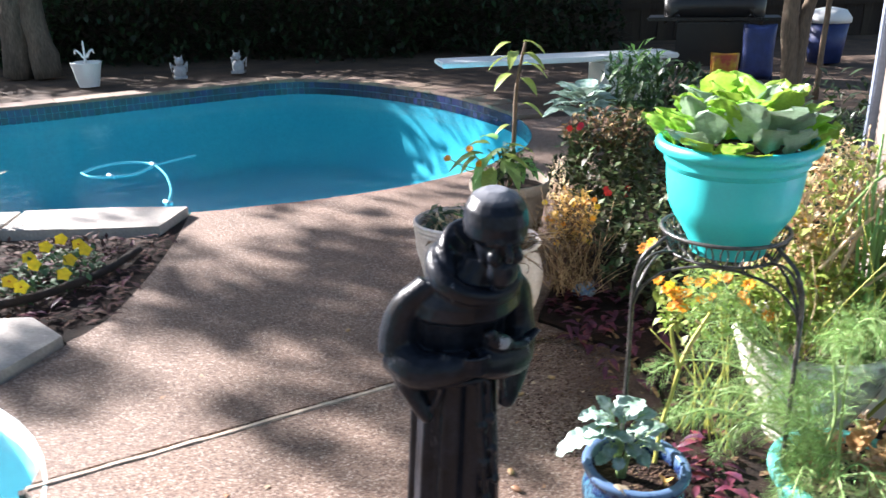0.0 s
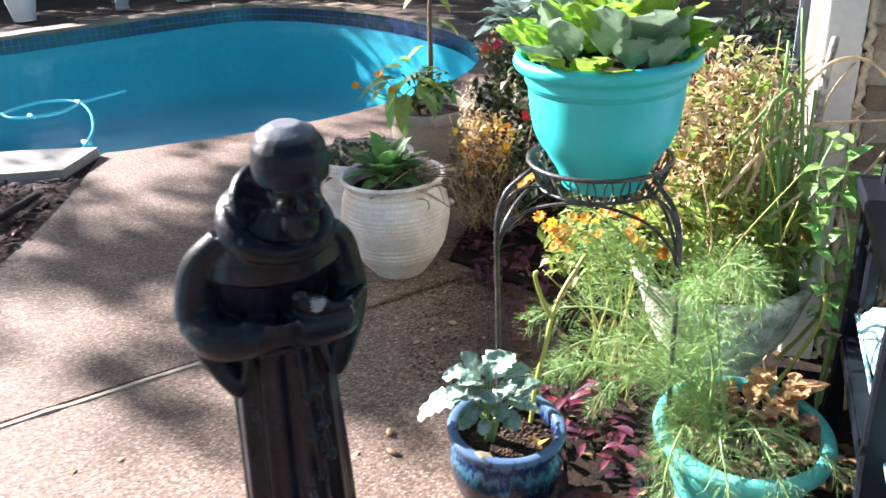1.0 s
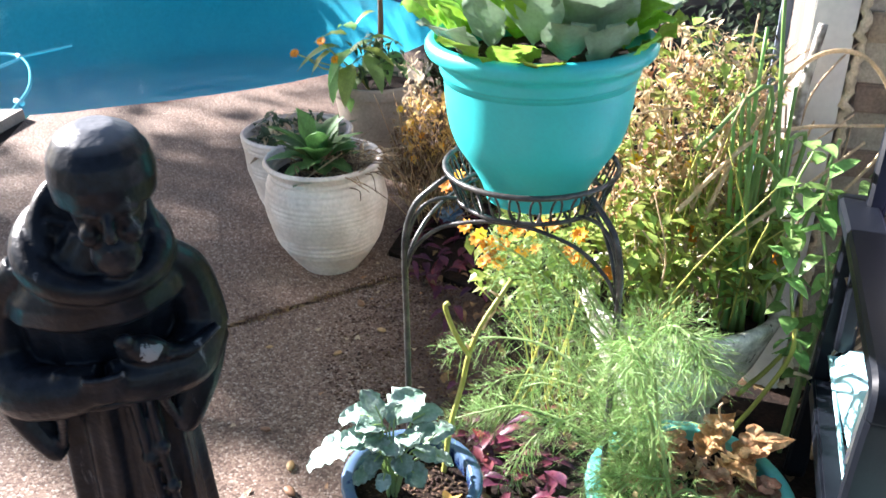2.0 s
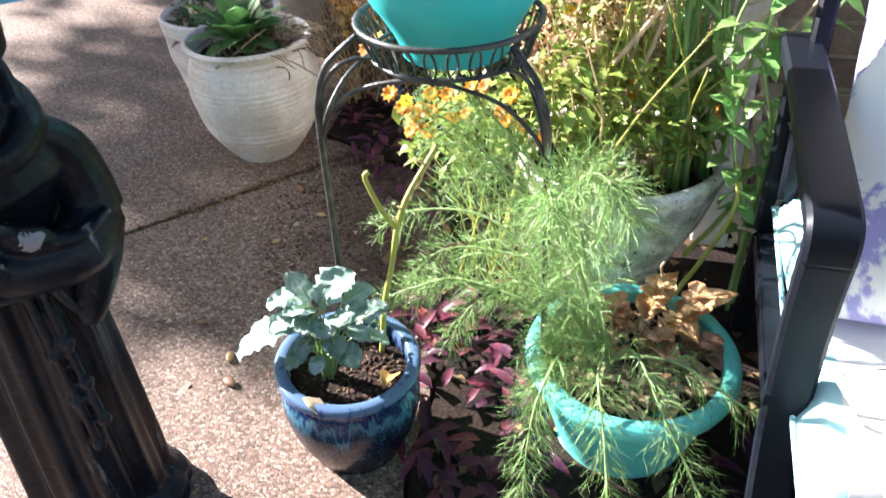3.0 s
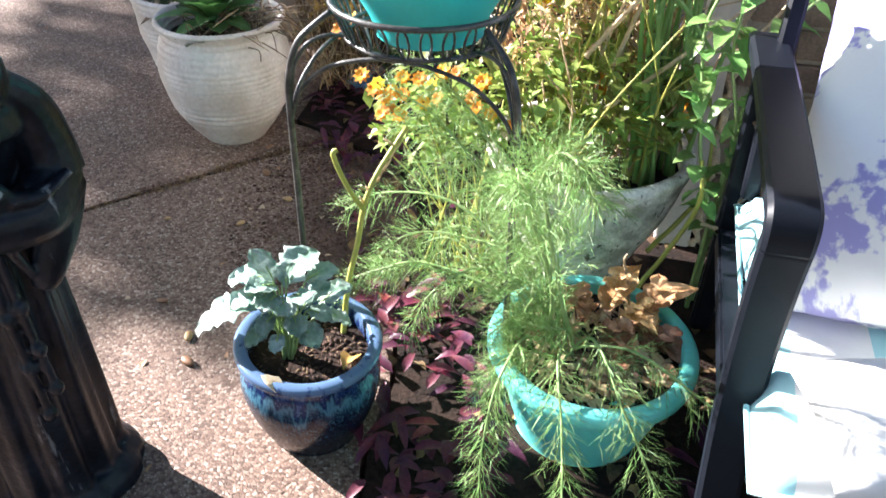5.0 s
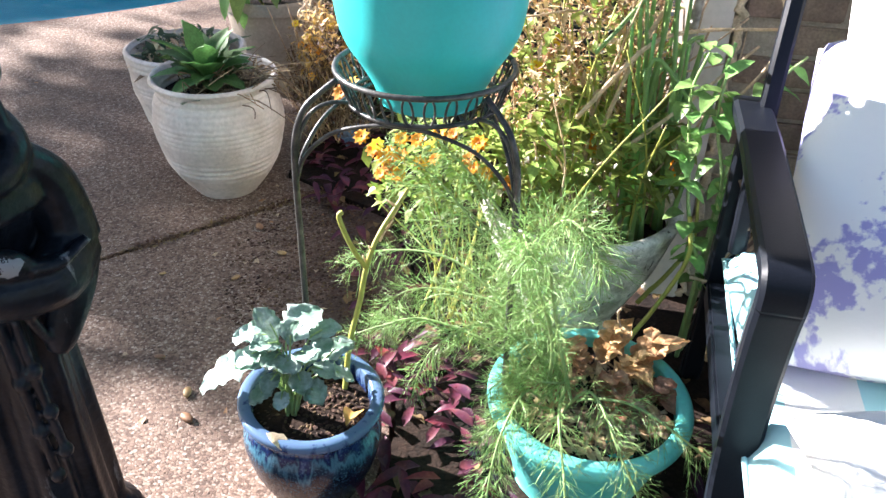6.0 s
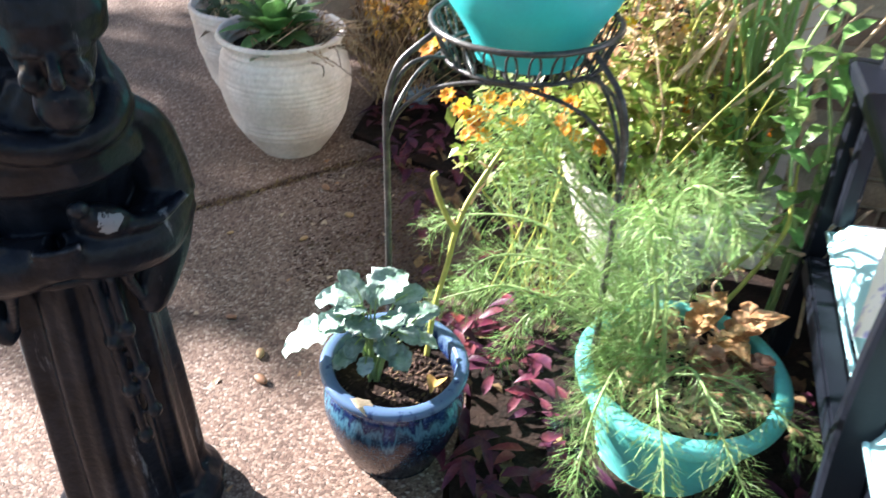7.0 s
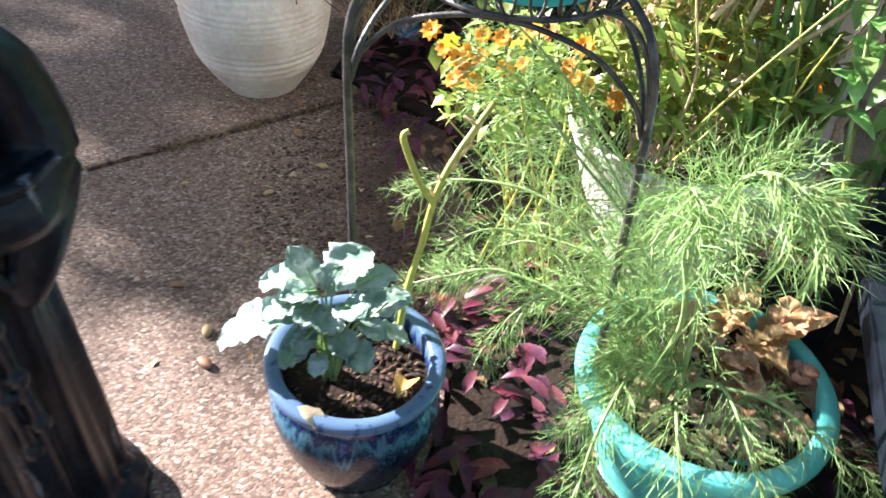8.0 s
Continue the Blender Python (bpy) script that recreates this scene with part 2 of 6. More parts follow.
M_BLUEBAG = mat("faded_blue_plastic", (0.10, 0.20, 0.38), 0.45, 0.25, 30, 160, 0.3, tint=(0.25, 0.33, 0.42))
M_SCRAP = mat("dry_scraps", (0.34, 0.21, 0.11), 0.8, 0.3, 40, 200, 0.3, tint=(0.52, 0.40, 0.24), island=True, spread=0.6, through_light=0.15)
M_GOLD = mat("golden_leaf", (0.62, 0.42, 0.11), 0.6, 0.2, 40, 200, 0.2, tint=(0.52, 0.30, 0.08), through_light=0.2)
M_OAK = mat("dry_oak_leaf", (0.40, 0.185, 0.085), 0.7, 0.3, 40, 200, 0.4, tint=(0.50, 0.30, 0.175), obj_random=0.4, through_light=0.15)
M_LIP = mat("pale_cement", (0.42, 0.34, 0.27), 0.9, 0.25, 20, 120, 0.5, tint=(0.30, 0.24, 0.19))
M_CLOD = mat("potting_crumb", (0.05, 0.028, 0.018), 0.95, 0.4, 40, 200, 0.6, tint=(0.11, 0.06, 0.035), island=True, spread=0.5)
M_MULCH = mat("reddish_mulch", (0.09, 0.035, 0.024), 0.9, 0.4, 40, 200, 0.4, tint=(0.05, 0.02, 0.016), island=True, spread=0.5)
# turquoise made paler, standing in for sunlight on the low pot
M_TURQ2 = mat("sunlit_turquoise_plastic", (0.13, 0.64, 0.58), 0.45, 0.08, 9, 160, 0.06, tint=(0.19, 0.68, 0.62))
M_OLDWOOD = mat("weathered_siding", (0.17, 0.14, 0.12), 0.9, 0.3, 5, 60, 0.5, stretch=(1, 1, 0.2))
M_SPOUT = mat("blue_grey_paint", (0.20, 0.23, 0.30), 0.5, 0.12, 8, 80, 0.1)
M_WITHER = mat("withered_leaf", (0.11, 0.06, 0.03), 0.85, 0.3, 40, 200, 0.3, tint=(0.21, 0.13, 0.06), island=True, spread=0.5, through_light=0.15)
M_MAGENTA = mat("magenta_leaf", (0.11, 0.015, 0.036), 0.42, 0.25, 25, 160, 0.15, tint=(0.17, 0.035, 0.05), obj_random=0.45, through_light=0.1, spec=0.25)
M_FENCE = mat("old_fence_wood", (0.035, 0.024, 0.017), 0.9, 0.35, 6, 60, 0.6, stretch=(4, 4, 0.4), obj_random=0.3)


def glaze(name):
    """Blue drip glaze: pale speckled run over deep blue, brown low down, teal on one side."""
    m = bpy.data.materials.new(name)
    m.use_nodes = True
    nt = m.node_tree
    n, L = nt.nodes, nt.links
    b = n["Principled BSDF"]
    co, sep = n.new("ShaderNodeTexCoord"), n.new("ShaderNodeSeparateXYZ")
    L.new(co.outputs["Object"], sep.inputs["Vector"])
    mp, drip, speck = n.new("ShaderNodeMapping"), n.new("ShaderNodeTexNoise"), n.new("ShaderNodeTexNoise")
    mp.inputs["Scale"].default_value = (1, 1, 0.12)
    L.new(co.outputs["Object"], mp.inputs["Vector"])
    L.new(mp.outputs["Vector"], drip.inputs["Vector"])
    drip.inputs["Scale"].default_value, drip.inputs["Detail"].default_value = 70, 4
    L.new(co.outputs["Object"], speck.inputs["Vector"])
    speck.inputs["Scale"].default_value, speck.inputs["Detail"].default_value = 230, 6
    add = n.new("ShaderNodeMath")
    add.operation = "MULTIPLY_ADD"
    L.new(drip.outputs["Fac"], add.inputs[0])
    add.inputs[1].default_value = 0.13
    L.new(sep.outputs["Z"], add.inputs[2])
    cr = n.new("ShaderNodeValToRGB")
    mr = n.new("ShaderNodeMapRange")
    mr.inputs["From Min"].default_value, mr.inputs["From Max"].default_value = 0.0, 0.285
    L.new(add.outputs["Value"], mr.inputs["Value"])
    cols = ((0.0, (0.012, 0.007, 0.008)), (0.34, (0.006, 0.005, 0.010)), (0.62, (0.002, 0.004, 0.020)), (0.71, (0.010, 0.028, 0.055)), (0.77, (0.05, 0.14, 0.20)), (0.83, (0.005, 0.012, 0.05)), (0.89, (0.010, 0.025, 0.10)), (0.95, (0.09, 0.15, 0.26)))
    while len(cr.color_ramp.elements) < len(cols):
        cr.color_ramp.elements.new(0.5)
    for el, (p, c) in zip(cr.color_ramp.elements, cols):
        el.position, el.color = p, (*c, 1)
    L.new(mr.outputs["Result"], cr.inputs["Fac"])
    sp = n.new("ShaderNodeMapRange")
    sp.inputs["From Min"].default_value, sp.inputs["From Max"].default_value = 0.53, 0.66
    L.new(speck.outputs["Fac"], sp.inputs["Value"])
    mul = n.new("ShaderNodeMath")
    mul.operation = "MULTIPLY"
    L.new(sp.outputs["Result"], mul.inputs[0])
    mul.inputs[1].default_value = 0.4
    mx = n.new("ShaderNodeMix")
    mx.data_type = "RGBA"
    mx.inputs["B"].default_value = (0.09, 0.20, 0.26, 1)
    L.new(mul.outputs["Value"], mx.inputs["Factor"])
    L.new(cr.outputs["Color"], mx.inputs["A"])
    L.new(mx.outputs["Result"], b.inputs["Base Color"])
    b.inputs["Roughness"].default_value, b.inputs["Coat Weight"].default_value = 0.26, 0.1
    b.inputs["Specular IOR Level"].default_value = 0.35
    return m


def fabric(name, kind):
    """Striped canvas, or white cotton with brushed violet strokes."""
    m = bpy.data.materials.new(name)
    m.use_nodes = True
    nt = m.node_tree
    n, L = nt.nodes, nt.links
    b = n["Principled BSDF"]
    co, sep = n.new("ShaderNodeTexCoord"), n.new("ShaderNodeSeparateXYZ")
    L.new(co.outputs["Object"], sep.inputs["Vector"])
    mx = n.new("ShaderNodeMix")
    mx.data_type = "RGBA"
    weave, bp = n.new("ShaderNodeTexNoise"), n.new("ShaderNodeBump")
    weave.inputs["Scale"].default_value, weave.inputs["Detail"].default_value = 45, 8
    L.new(co.outputs["Object"], weave.inputs["Vector"])
    bp.inputs["Strength"].default_value, bp.inputs["Distance"].default_value = 0.25, 0.006
    L.new(weave.outputs["Fac"], bp.inputs["Height"])
    L.new(bp.outputs["Normal"], b.inputs["Normal"])
    b.inputs["Roughness"].default_value, b.inputs["Sheen Weight"].default_value = 0.9, 0.2
    if kind == "stripe":
        w = n.new("ShaderNodeMath")
        w.operation = "PINGPONG"
        L.new(sep.outputs["X"], w.inputs[0])
        w.inputs[1].default_value = 0.11
        st = n.new("ShaderNodeMath")
        st.operation = "GREATER_THAN"
        L.new(w.outputs["Value"], st.inputs[0])
        st.inputs[1].default_value = 0.055
        mx.inputs["A"].default_value, mx.inputs["B"].default_value = (0.80, 0.80, 0.78, 1), (0.36, 0.64, 0.68, 1)
        L.new(st.outputs["Value"], mx.inputs["Factor"])
        L.new(mx.outputs["Result"], b.inputs["Base Color"])
        return m
    mp, tx, blob = n.new("ShaderNodeMapping"), n.new("ShaderNodeTexNoise"), n.new("ShaderNodeTexNoise")
    mp.inputs["Scale"].default_value = (1.0, 1.0, 0.25)
    L.new(co.outputs["Object"], mp.inputs["Vector"])
    L.new(mp.outputs["Vector"], tx.inputs["Vector"])
    tx.inputs["Scale"].default_value, tx.inputs["Detail"].default_value = 60, 8
    L.new(co.outputs["Object"], blob.inputs["Vector"])
    blob.inputs["Scale"].default_value, blob.inputs["Detail"].default_value = 3.4, 3
    ad = n.new("ShaderNodeMath")
    ad.operation = "MULTIPLY_ADD"
    L.new(tx.outputs["Fac"], ad.inputs[0])
    ad.inputs[1].default_value = 0.35
    L.new(blob.outputs["Fac"], ad.inputs[2])
    mr = n.new("ShaderNodeMapRange")
    mr.inputs["From Min"].default_value, mr.inputs["From Max"].default_value = 0.655, 0.70
    L.new(ad.outputs["Value"], mr.inputs["Value"])
    mx.inputs["A"].default_value, mx.inputs["B"].default_value = (0.82, 0.81, 0.80, 1), (0.33, 0.31, 0.60, 1)
    L.new(mr.outputs["Result"], mx.inputs["Factor"])
    L.new(mx.outputs["Result"], b.inputs["Base Color"])
    return m


def scuffed(m, colour, scale, lo, hi):
    """Adds worn pale scuffs to a surface."""
    n, L = m.node_tree.nodes, m.node_tree.links
    b = n["Principled BSDF"]
    src = b.inputs["Base Color"].links[0].from_socket
    co, tx, mr, mx = n.new("ShaderNodeTexCoord"), n.new("ShaderNodeTexNoise"), n.new("ShaderNodeMapRange"), n.new("ShaderNodeMix")
    mp = n.new("ShaderNodeMapping")
    mp.inputs["Scale"].default_value = (1, 1, 0.16)
    L.new(co.outputs["Object"], mp.inputs["Vector"])
    L.new(mp.outputs["Vector"], tx.inputs["Vector"])
    tx.inputs["Scale"].default_value, tx.inputs["Detail"].default_value, tx.inputs["Roughness"].default_value = scale, 8, 0.7
    mr.inputs["From Min"].default_value, mr.inputs["From Max"].default_value = lo, hi
    L.new(tx.outputs["Fac"], mr.inputs["Value"])
    mx.data_type = "RGBA"
    L.new(mr.outputs["Result"], mx.inputs["Factor"])
    L.new(src, mx.inputs["A"])
    mx.inputs["B"].default_value = (*colour, 1)
    L.new(mx.outputs["Result"], b.inputs["Base Color"])


def worn_edges_lit_crown(m, colour):
    """Paint rubbed off along ridges; pale crown colour stands for wear and sunlight."""
    n, L = m.node_tree.nodes, m.node_tree.links
    b = n["Principled BSDF"]
    src = b.inputs["Base Color"].links[0].from_socket
    geo, co, sep, tx = n.new("ShaderNodeNewGeometry"), n.new("ShaderNodeTexCoord"), n.new("ShaderNodeSeparateXYZ"), n.new("ShaderNodeTexNoise")
    tx.inputs["Scale"].default_value, tx.inputs["Detail"].default_value, tx.inputs["Roughness"].default_value = 45, 6, 0.65
    L.new(co.outputs["Object"], tx.inputs["Vector"])
    L.new(co.outputs["Object"], sep.inputs["Vector"])
    # crown ramp paints the top of the head pale, as sun whitens it
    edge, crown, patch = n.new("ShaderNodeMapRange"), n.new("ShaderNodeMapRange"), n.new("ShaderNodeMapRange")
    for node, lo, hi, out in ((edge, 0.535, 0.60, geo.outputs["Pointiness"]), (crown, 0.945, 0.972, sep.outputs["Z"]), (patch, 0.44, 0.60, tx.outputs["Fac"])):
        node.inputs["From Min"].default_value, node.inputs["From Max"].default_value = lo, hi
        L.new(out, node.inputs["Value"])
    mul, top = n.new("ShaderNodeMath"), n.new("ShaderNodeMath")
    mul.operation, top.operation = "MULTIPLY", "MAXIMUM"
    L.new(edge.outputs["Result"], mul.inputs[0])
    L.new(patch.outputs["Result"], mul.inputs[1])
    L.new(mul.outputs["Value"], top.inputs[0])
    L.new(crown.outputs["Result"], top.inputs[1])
    # one flake of paint missing from the bird
    gap, flake, both = n.new("ShaderNodeVectorMath"), n.new("ShaderNodeMath"), n.new("ShaderNodeMath")
    gap.operation, flake.operation, both.operation = "DISTANCE", "LESS_THAN", "MAXIMUM"
    gap.inputs[1].default_value = (0.072, -0.140, 0.655)
    L.new(co.outputs["Object"], gap.inputs[0])
    rim = n.new("ShaderNodeMath")
    rim.operation = "MULTIPLY_ADD"
    L.new(tx.outputs["Fac"], rim.inputs[0])
    rim.inputs[1].default_value = 0.06
    L.new(gap.outputs["Value"], rim.inputs[2])
    L.new(rim.outputs["Value"], flake.inputs[0])
    flake.inputs[1].default_value = 0.043
    L.new(top.outputs["Value"], both.inputs[0])
    L.new(flake.outputs["Value"], both.inputs[1])
    amount = n.new("ShaderNodeMath")
    amount.operation = "MULTIPLY"
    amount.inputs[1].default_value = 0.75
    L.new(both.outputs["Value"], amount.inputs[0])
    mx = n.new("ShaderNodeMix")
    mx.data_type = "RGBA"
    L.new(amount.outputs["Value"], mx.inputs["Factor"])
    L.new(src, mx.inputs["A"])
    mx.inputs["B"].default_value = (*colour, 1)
    L.new(mx.outputs["Result"], b.inputs["Base Color"])


scuffed(M_BRONZE, (0.22, 0.23, 0.25), 26, 0.64, 0.74)
worn_edges_lit_crown(M_BRONZE, (0.30, 0.31, 0.34))
scuffed(M_PLANTER, (0.06, 0.052, 0.042), 55, 0.57, 0.63)
M_GLAZE = glaze("blue_drip_glaze")
M_STRIPE = fabric("striped_canvas", "stripe")
M_PAINTED = fabric("brushed_cotton", "strokes")


# ---- building helpers ----
def obj(name, bm, material, parent=None, label="", smooth=True):
    me = bpy.data.meshes.new(name)
    bm.to_mesh(me)
    bm.free()
    for f in me.polygons:
        f.use_smooth = smooth
    me.materials.append(material)
    ob = new(name, me)
    if parent:
        ob.parent = parent
    if label:
        tagged(ob, label)
    return ob


def part(name, bm, material, parent, label="", smooth=True):
    return obj(name, bm, material, parent, label, smooth)


def root(name, label, category, m=None, group="", kind=""):
    e = new(name)
    e.empty_display_size = 0.1
    if m:
        e.matrix_world = m
    return tagged(e, label, category, group, kind)


def lathe(profile, seg=48, wob=0.0, ribs=0.0, rib_n=60):
    """A turned body from (radius, height) pairs."""
    bm = bmesh.new()
    rings = []
    for k, (r, z) in enumerate(profile):
        ring = []
        for i in range(seg):
            a = 2 * math.pi * i / seg
            rr = r * (1 + wob * noise.noise((math.cos(a) * 1.5, math.sin(a) * 1.5, z * 6)))
            ring.append(bm.verts.new((rr * math.cos(a), rr * math.sin(a), z)))
        rings.append(ring)
    for a, b in zip(rings, rings[1:]):
        for i in range(seg):
            bm.faces.new((a[i], a[(i + 1) % seg], b[(i + 1) % seg], b[i]))
    if profile[0][0] > 0.001:
        bm.faces.new(rings[0][::-1])
    if profile[-1][0] > 0.001:
        bm.faces.new(rings[-1])
    bmesh.ops.remove_doubles(bm, verts=bm.verts, dist=1e-5)
    bmesh.ops.recalc_face_normals(bm, faces=bm.faces)
    return bm


def spline(points, n=8, closed=False):
    """Catmull-Rom through points."""
    P = [Vector(p) for p in points]
    out = []
    N = len(P)
    for i in range(N if closed else N - 1):
        a, b, c, d = (P[(i - 1) % N] if closed or i else P[0] * 2 - P[1]), P[i], P[(i + 1) % N], (P[(i + 2) % N] if closed or i + 2 < N else P[-1] * 2 - P[-2])
        for k in range(n):
            t = k / n
            out.append(0.5 * ((2 * b) + (c - a) * t + (2 * a - 5 * b + 4 * c - d) * t * t + (3 * b - a - 3 * c + d) * t ** 3))
    if not closed:
        out.append(P[-1])
    return out


def tube(bm, pts, r0, r1=None, seg=6, flat=1.0):
    """Adds a tapering tube along pts to bm."""
    r1 = r0 if r1 is None else r1
    P = [Vector(p) for p in pts]
    rings = []
    prev = None
    for k, p in enumerate(P):
        d = (P[min(k + 1, len(P) - 1)] - P[max(k - 1, 0)]).normalized()
        if prev is None:
            u = d.cross(Vector((0.3, 0.2, 1)) if abs(d.z) < 0.9 else Vector((1, 0, 0))).normalized()
        else:
            u = (prev - d * prev.dot(d)).normalized()
        prev = u
        w = d.cross(u)
        r = r0 + (r1 - r0) * k / max(1, len(P) - 1)
        rings.append([bm.verts.new(p + (u * math.cos(2 * math.pi * i / seg) + w * math.sin(2 * math.pi * i / seg) * flat) * r) for i in range(seg)])
    for a, b in zip(rings, rings[1:]):
        for i in range(seg):
            bm.faces.new((a[i], a[(i + 1) % seg], b[(i + 1) % seg], b[i]))
    bm.faces.new(rings[0][::-1])
    bm.faces.new(rings[-1])
    return bm


def box(bm, x0, x1, y0, y1, z0, z1, m=None, bevel=0.0):
    v = [bm.verts.new((x, y, z)) for z in (z0, z1) for x, y in ((x0, y0), (x1, y0), (x1, y1), (x0, y1))]
    fs = [bm.faces.new([v[i] for i in q]) for q in ((3, 2, 1, 0), (4, 5, 6, 7), (0, 1, 5, 4), (1, 2, 6, 5), (2, 3, 7, 6), (3, 0, 4, 7))]
    if bevel:
        es = list({e for f in fs for e in f.edges})
        r = bmesh.ops.bevel(bm, geom=es, offset=bevel, segments=2, affect="EDGES")
        v = list({q for f in r["faces"] for q in f.verts} | {q for f in fs if f.is_valid for q in f.verts})
    if m:
        bmesh.ops.transform(bm, matrix=m, verts=v)
    return v


def slab(outline, z0, z1, holes=()):
    """A flat slab with the given outline and holes."""
    bm = bmesh.new()
    edges = []
    for loop in (outline, *holes):
        vs = [bm.verts.new((p[0], p[1], z1)) for p in loop]
        edges += [bm.edges.new((vs[i], vs[(i + 1) % len(vs)])) for i in range(len(vs))]
    bmesh.ops.triangle_fill(bm, edges=edges, use_beauty=True)
    for f in bm.faces:
        if f.normal.z < 0:
            f.normal_flip()
    if z0 < z1:
        top = list(bm.faces)
        r = bmesh.ops.extrude_face_region(bm, geom=top)
        nv = [g for g in r["geom"] if isinstance(g, bmesh.types.BMVert)]
        for v in nv:
            v.co.z = z1
        for v in {v for f in top if f.is_valid for v in f.verts}:
            v.co.z = z0
        bmesh.ops.recalc_face_normals(bm, faces=bm.faces)
    return bm


def blade(bm, base, tip_dir, length, width, up=Vector((0, 0, 1)), bend=0.3, fold=0.15, nl=5, nw=2, ruffle=0.0, shape=0.6, seed=0, blunt=0.8):
    """One leaf as a curved sheet: base point, direction, length, width. shape: where along it is widest."""
    d = Vector(tip_dir).normalized()
    side = d.cross(up)
    side = side.normalized() if side.length > 1e-4 else Vector((1, 0, 0))
    nrm = side.cross(d).normalized()
    grid = []
    for i in range(nl + 1):
        t = i / nl
        ang = -bend * t
        c = base + d * (length * t * math.cos(ang * 0.5)) + nrm * (length * t * math.sin(ang) * 0.9)
        w = width * (math.sin(math.pi * min(1, t ** (math.log(0.5) / math.log(shape)))) ** blunt * 0.97 + (0.03 if t < 1 else 0.0)) * 0.5
        row = []
        for j in range(-nw, nw + 1):
            s = j / nw
            rf = ruffle * width * noise.noise((t * 7 + seed, s * 3, seed * 1.7)) * (abs(s) + 0.15)
            row.append(bm.verts.new(c + side * (w * s * (1 + 0.25 * rf / max(width, 1e-6))) + nrm * (fold * w * abs(s) + rf)))
        grid.append(row)
    for a, b in zip(grid, grid[1:]):
        for j in range(2 * nw):
            bm.faces.new((a[j], a[j + 1], b[j + 1], b[j]))


def place(ob, m):
    ob.matrix_world = m
    return ob


rng = random.Random(7)

# ---- ground, pool and deck ----
POOL = spline([(x, y, 0) for x, y in (
    (-1.30, 4.47), (-0.90, 4.56), (-0.55, 4.66), (-0.08, 4.86), (0.30, 5.13), (0.60, 5.42), (0.83, 5.75), (0.98, 6.1), (1.05, 6.5), (1.03, 7.0), (0.86, 7.6),
    (0.50, 8.35), (0.03, 9.0), (-0.60, 9.6), (-1.20, 9.9), (-1.60, 9.85), (-2.0, 9.65), (-2.6, 9.28), (-3.1, 8.98), (-3.57, 8.68), (-4.2, 8.35),
    (-5.5, 8.0), (-6.8, 7.4), (-7.2, 6.2), (-6.4, 5.2), (-4.8, 4.6), (-3.5, 4.48), (-2.3, 4.46))], 6, True)
SPA_C, SPA_R = (-2.0, 1.44), 1.03
SPA = [(SPA_C[0] + SPA_R * math.cos(a), SPA_C[1] + SPA_R * math.sin(a), 0) for a in (2 * math.pi * i / 48 for i in range(48))]
WATER_Z = -0.12


def ring_out(loop, d):
    out = []
    for i, p in enumerate(loop):
        t = (Vector(loop[(i + 1) % len(loop)]) - Vector(loop[i - 1])).normalized()
        out.append(Vector(p) + Vector((t.y, -t.x, 0)) * d)
    return out


ground = obj("ground", slab([(-80, -40), (80, -40), (80, 120), (-80, 120)], -0.03, -0.03, [ring_out(POOL, 0.03), SPA]), M_EARTH)
tagged(ground, "brown earth with fallen leaves under the trees", "ground", kind="structure")

BED_EDGE = [(-1.275, 4.40), (-1.235, 3.95), (-1.226, 3.62), (-1.228, 3.35), (-1.236, 3.15), (-1.255, 2.95), (-1.30, 2.82), (-1.345, 2.75)]
R_EDGE = [(0.60, -1.2), (0.60, 0.6), (0.575, 1.15), (0.61, 1.38), (0.68, 1.56), (0.72, 1.80), (0.80, 2.02), (0.82, 2.20), (0.79, 2.45), (0.66, 2.58)]


def joint_y(x):
    return 2.335 + (x + 0.03) * 0.49


pool_near = [p for p in POOL if p.y < 6.9 and p.x > -1.27]
slab_b = [(-1.275, 4.47)] + [(p.x, p.y) for p in pool_near] + [(1.06, 7.1), (2.2, 7.2), (1.5, 5.2), (0.95, 4.1), (0.74, 3.4), (0.56, 2.95), (0.50, 2.76), (0.63, joint_y(0.63) + 0.011), (-1.09, joint_y(-1.09) + 0.011)]
spa_b = sorted([p for p in SPA if p[0] > -1.6 and p[1] > joint_y(-1.09) + 0.02], key=lambda p: p[1])
slab_b += [(p[0], p[1]) for p in spa_b if p[1] > 1.86] + [(-1.62, 2.30), (-1.44, 2.43), (-1.335, 2.735)] + BED_EDGE[::-1]
deck = root("pavement", "exposed pea-gravel concrete pool deck, dappled with shade", "pavement", kind="structure")
part("slab", slab(slab_b, -0.10, 0.0), M_CONCRETE, deck, smooth=False)
spa_a = sorted([p for p in SPA if p[1] < joint_y(-1.09) and p[0] > SPA_C[0]], key=lambda p: -p[1])
slab_a = [(0.66, joint_y(0.66) - 0.011)] + [p for p in R_EDGE[::-1] if p[1] < joint_y(0.66) - 0.02] + [(-2.0, -1.2)] + [(p[0], p[1]) for p in spa_a][::-1] + [(-1.10, joint_y(-1.10) - 0.011)]
part("slab", slab(slab_a, -0.10, 0.0), M_CONCRETE, deck, smooth=False)
bm = bmesh.new()
ja = math.atan(0.49)
box(bm, -0.02, 2.02, -0.0125, 0.0125, -0.06, -0.014, Matrix.Translation((-1.1, joint_y(-1.1), 0)) @ pose(0, 0, 0, 0, 0, math.degrees(ja)))
part("expansion_joint", bm, M_FENCE, deck, "weathered wooden expansion strip", smooth=False)
bm = bmesh.new()
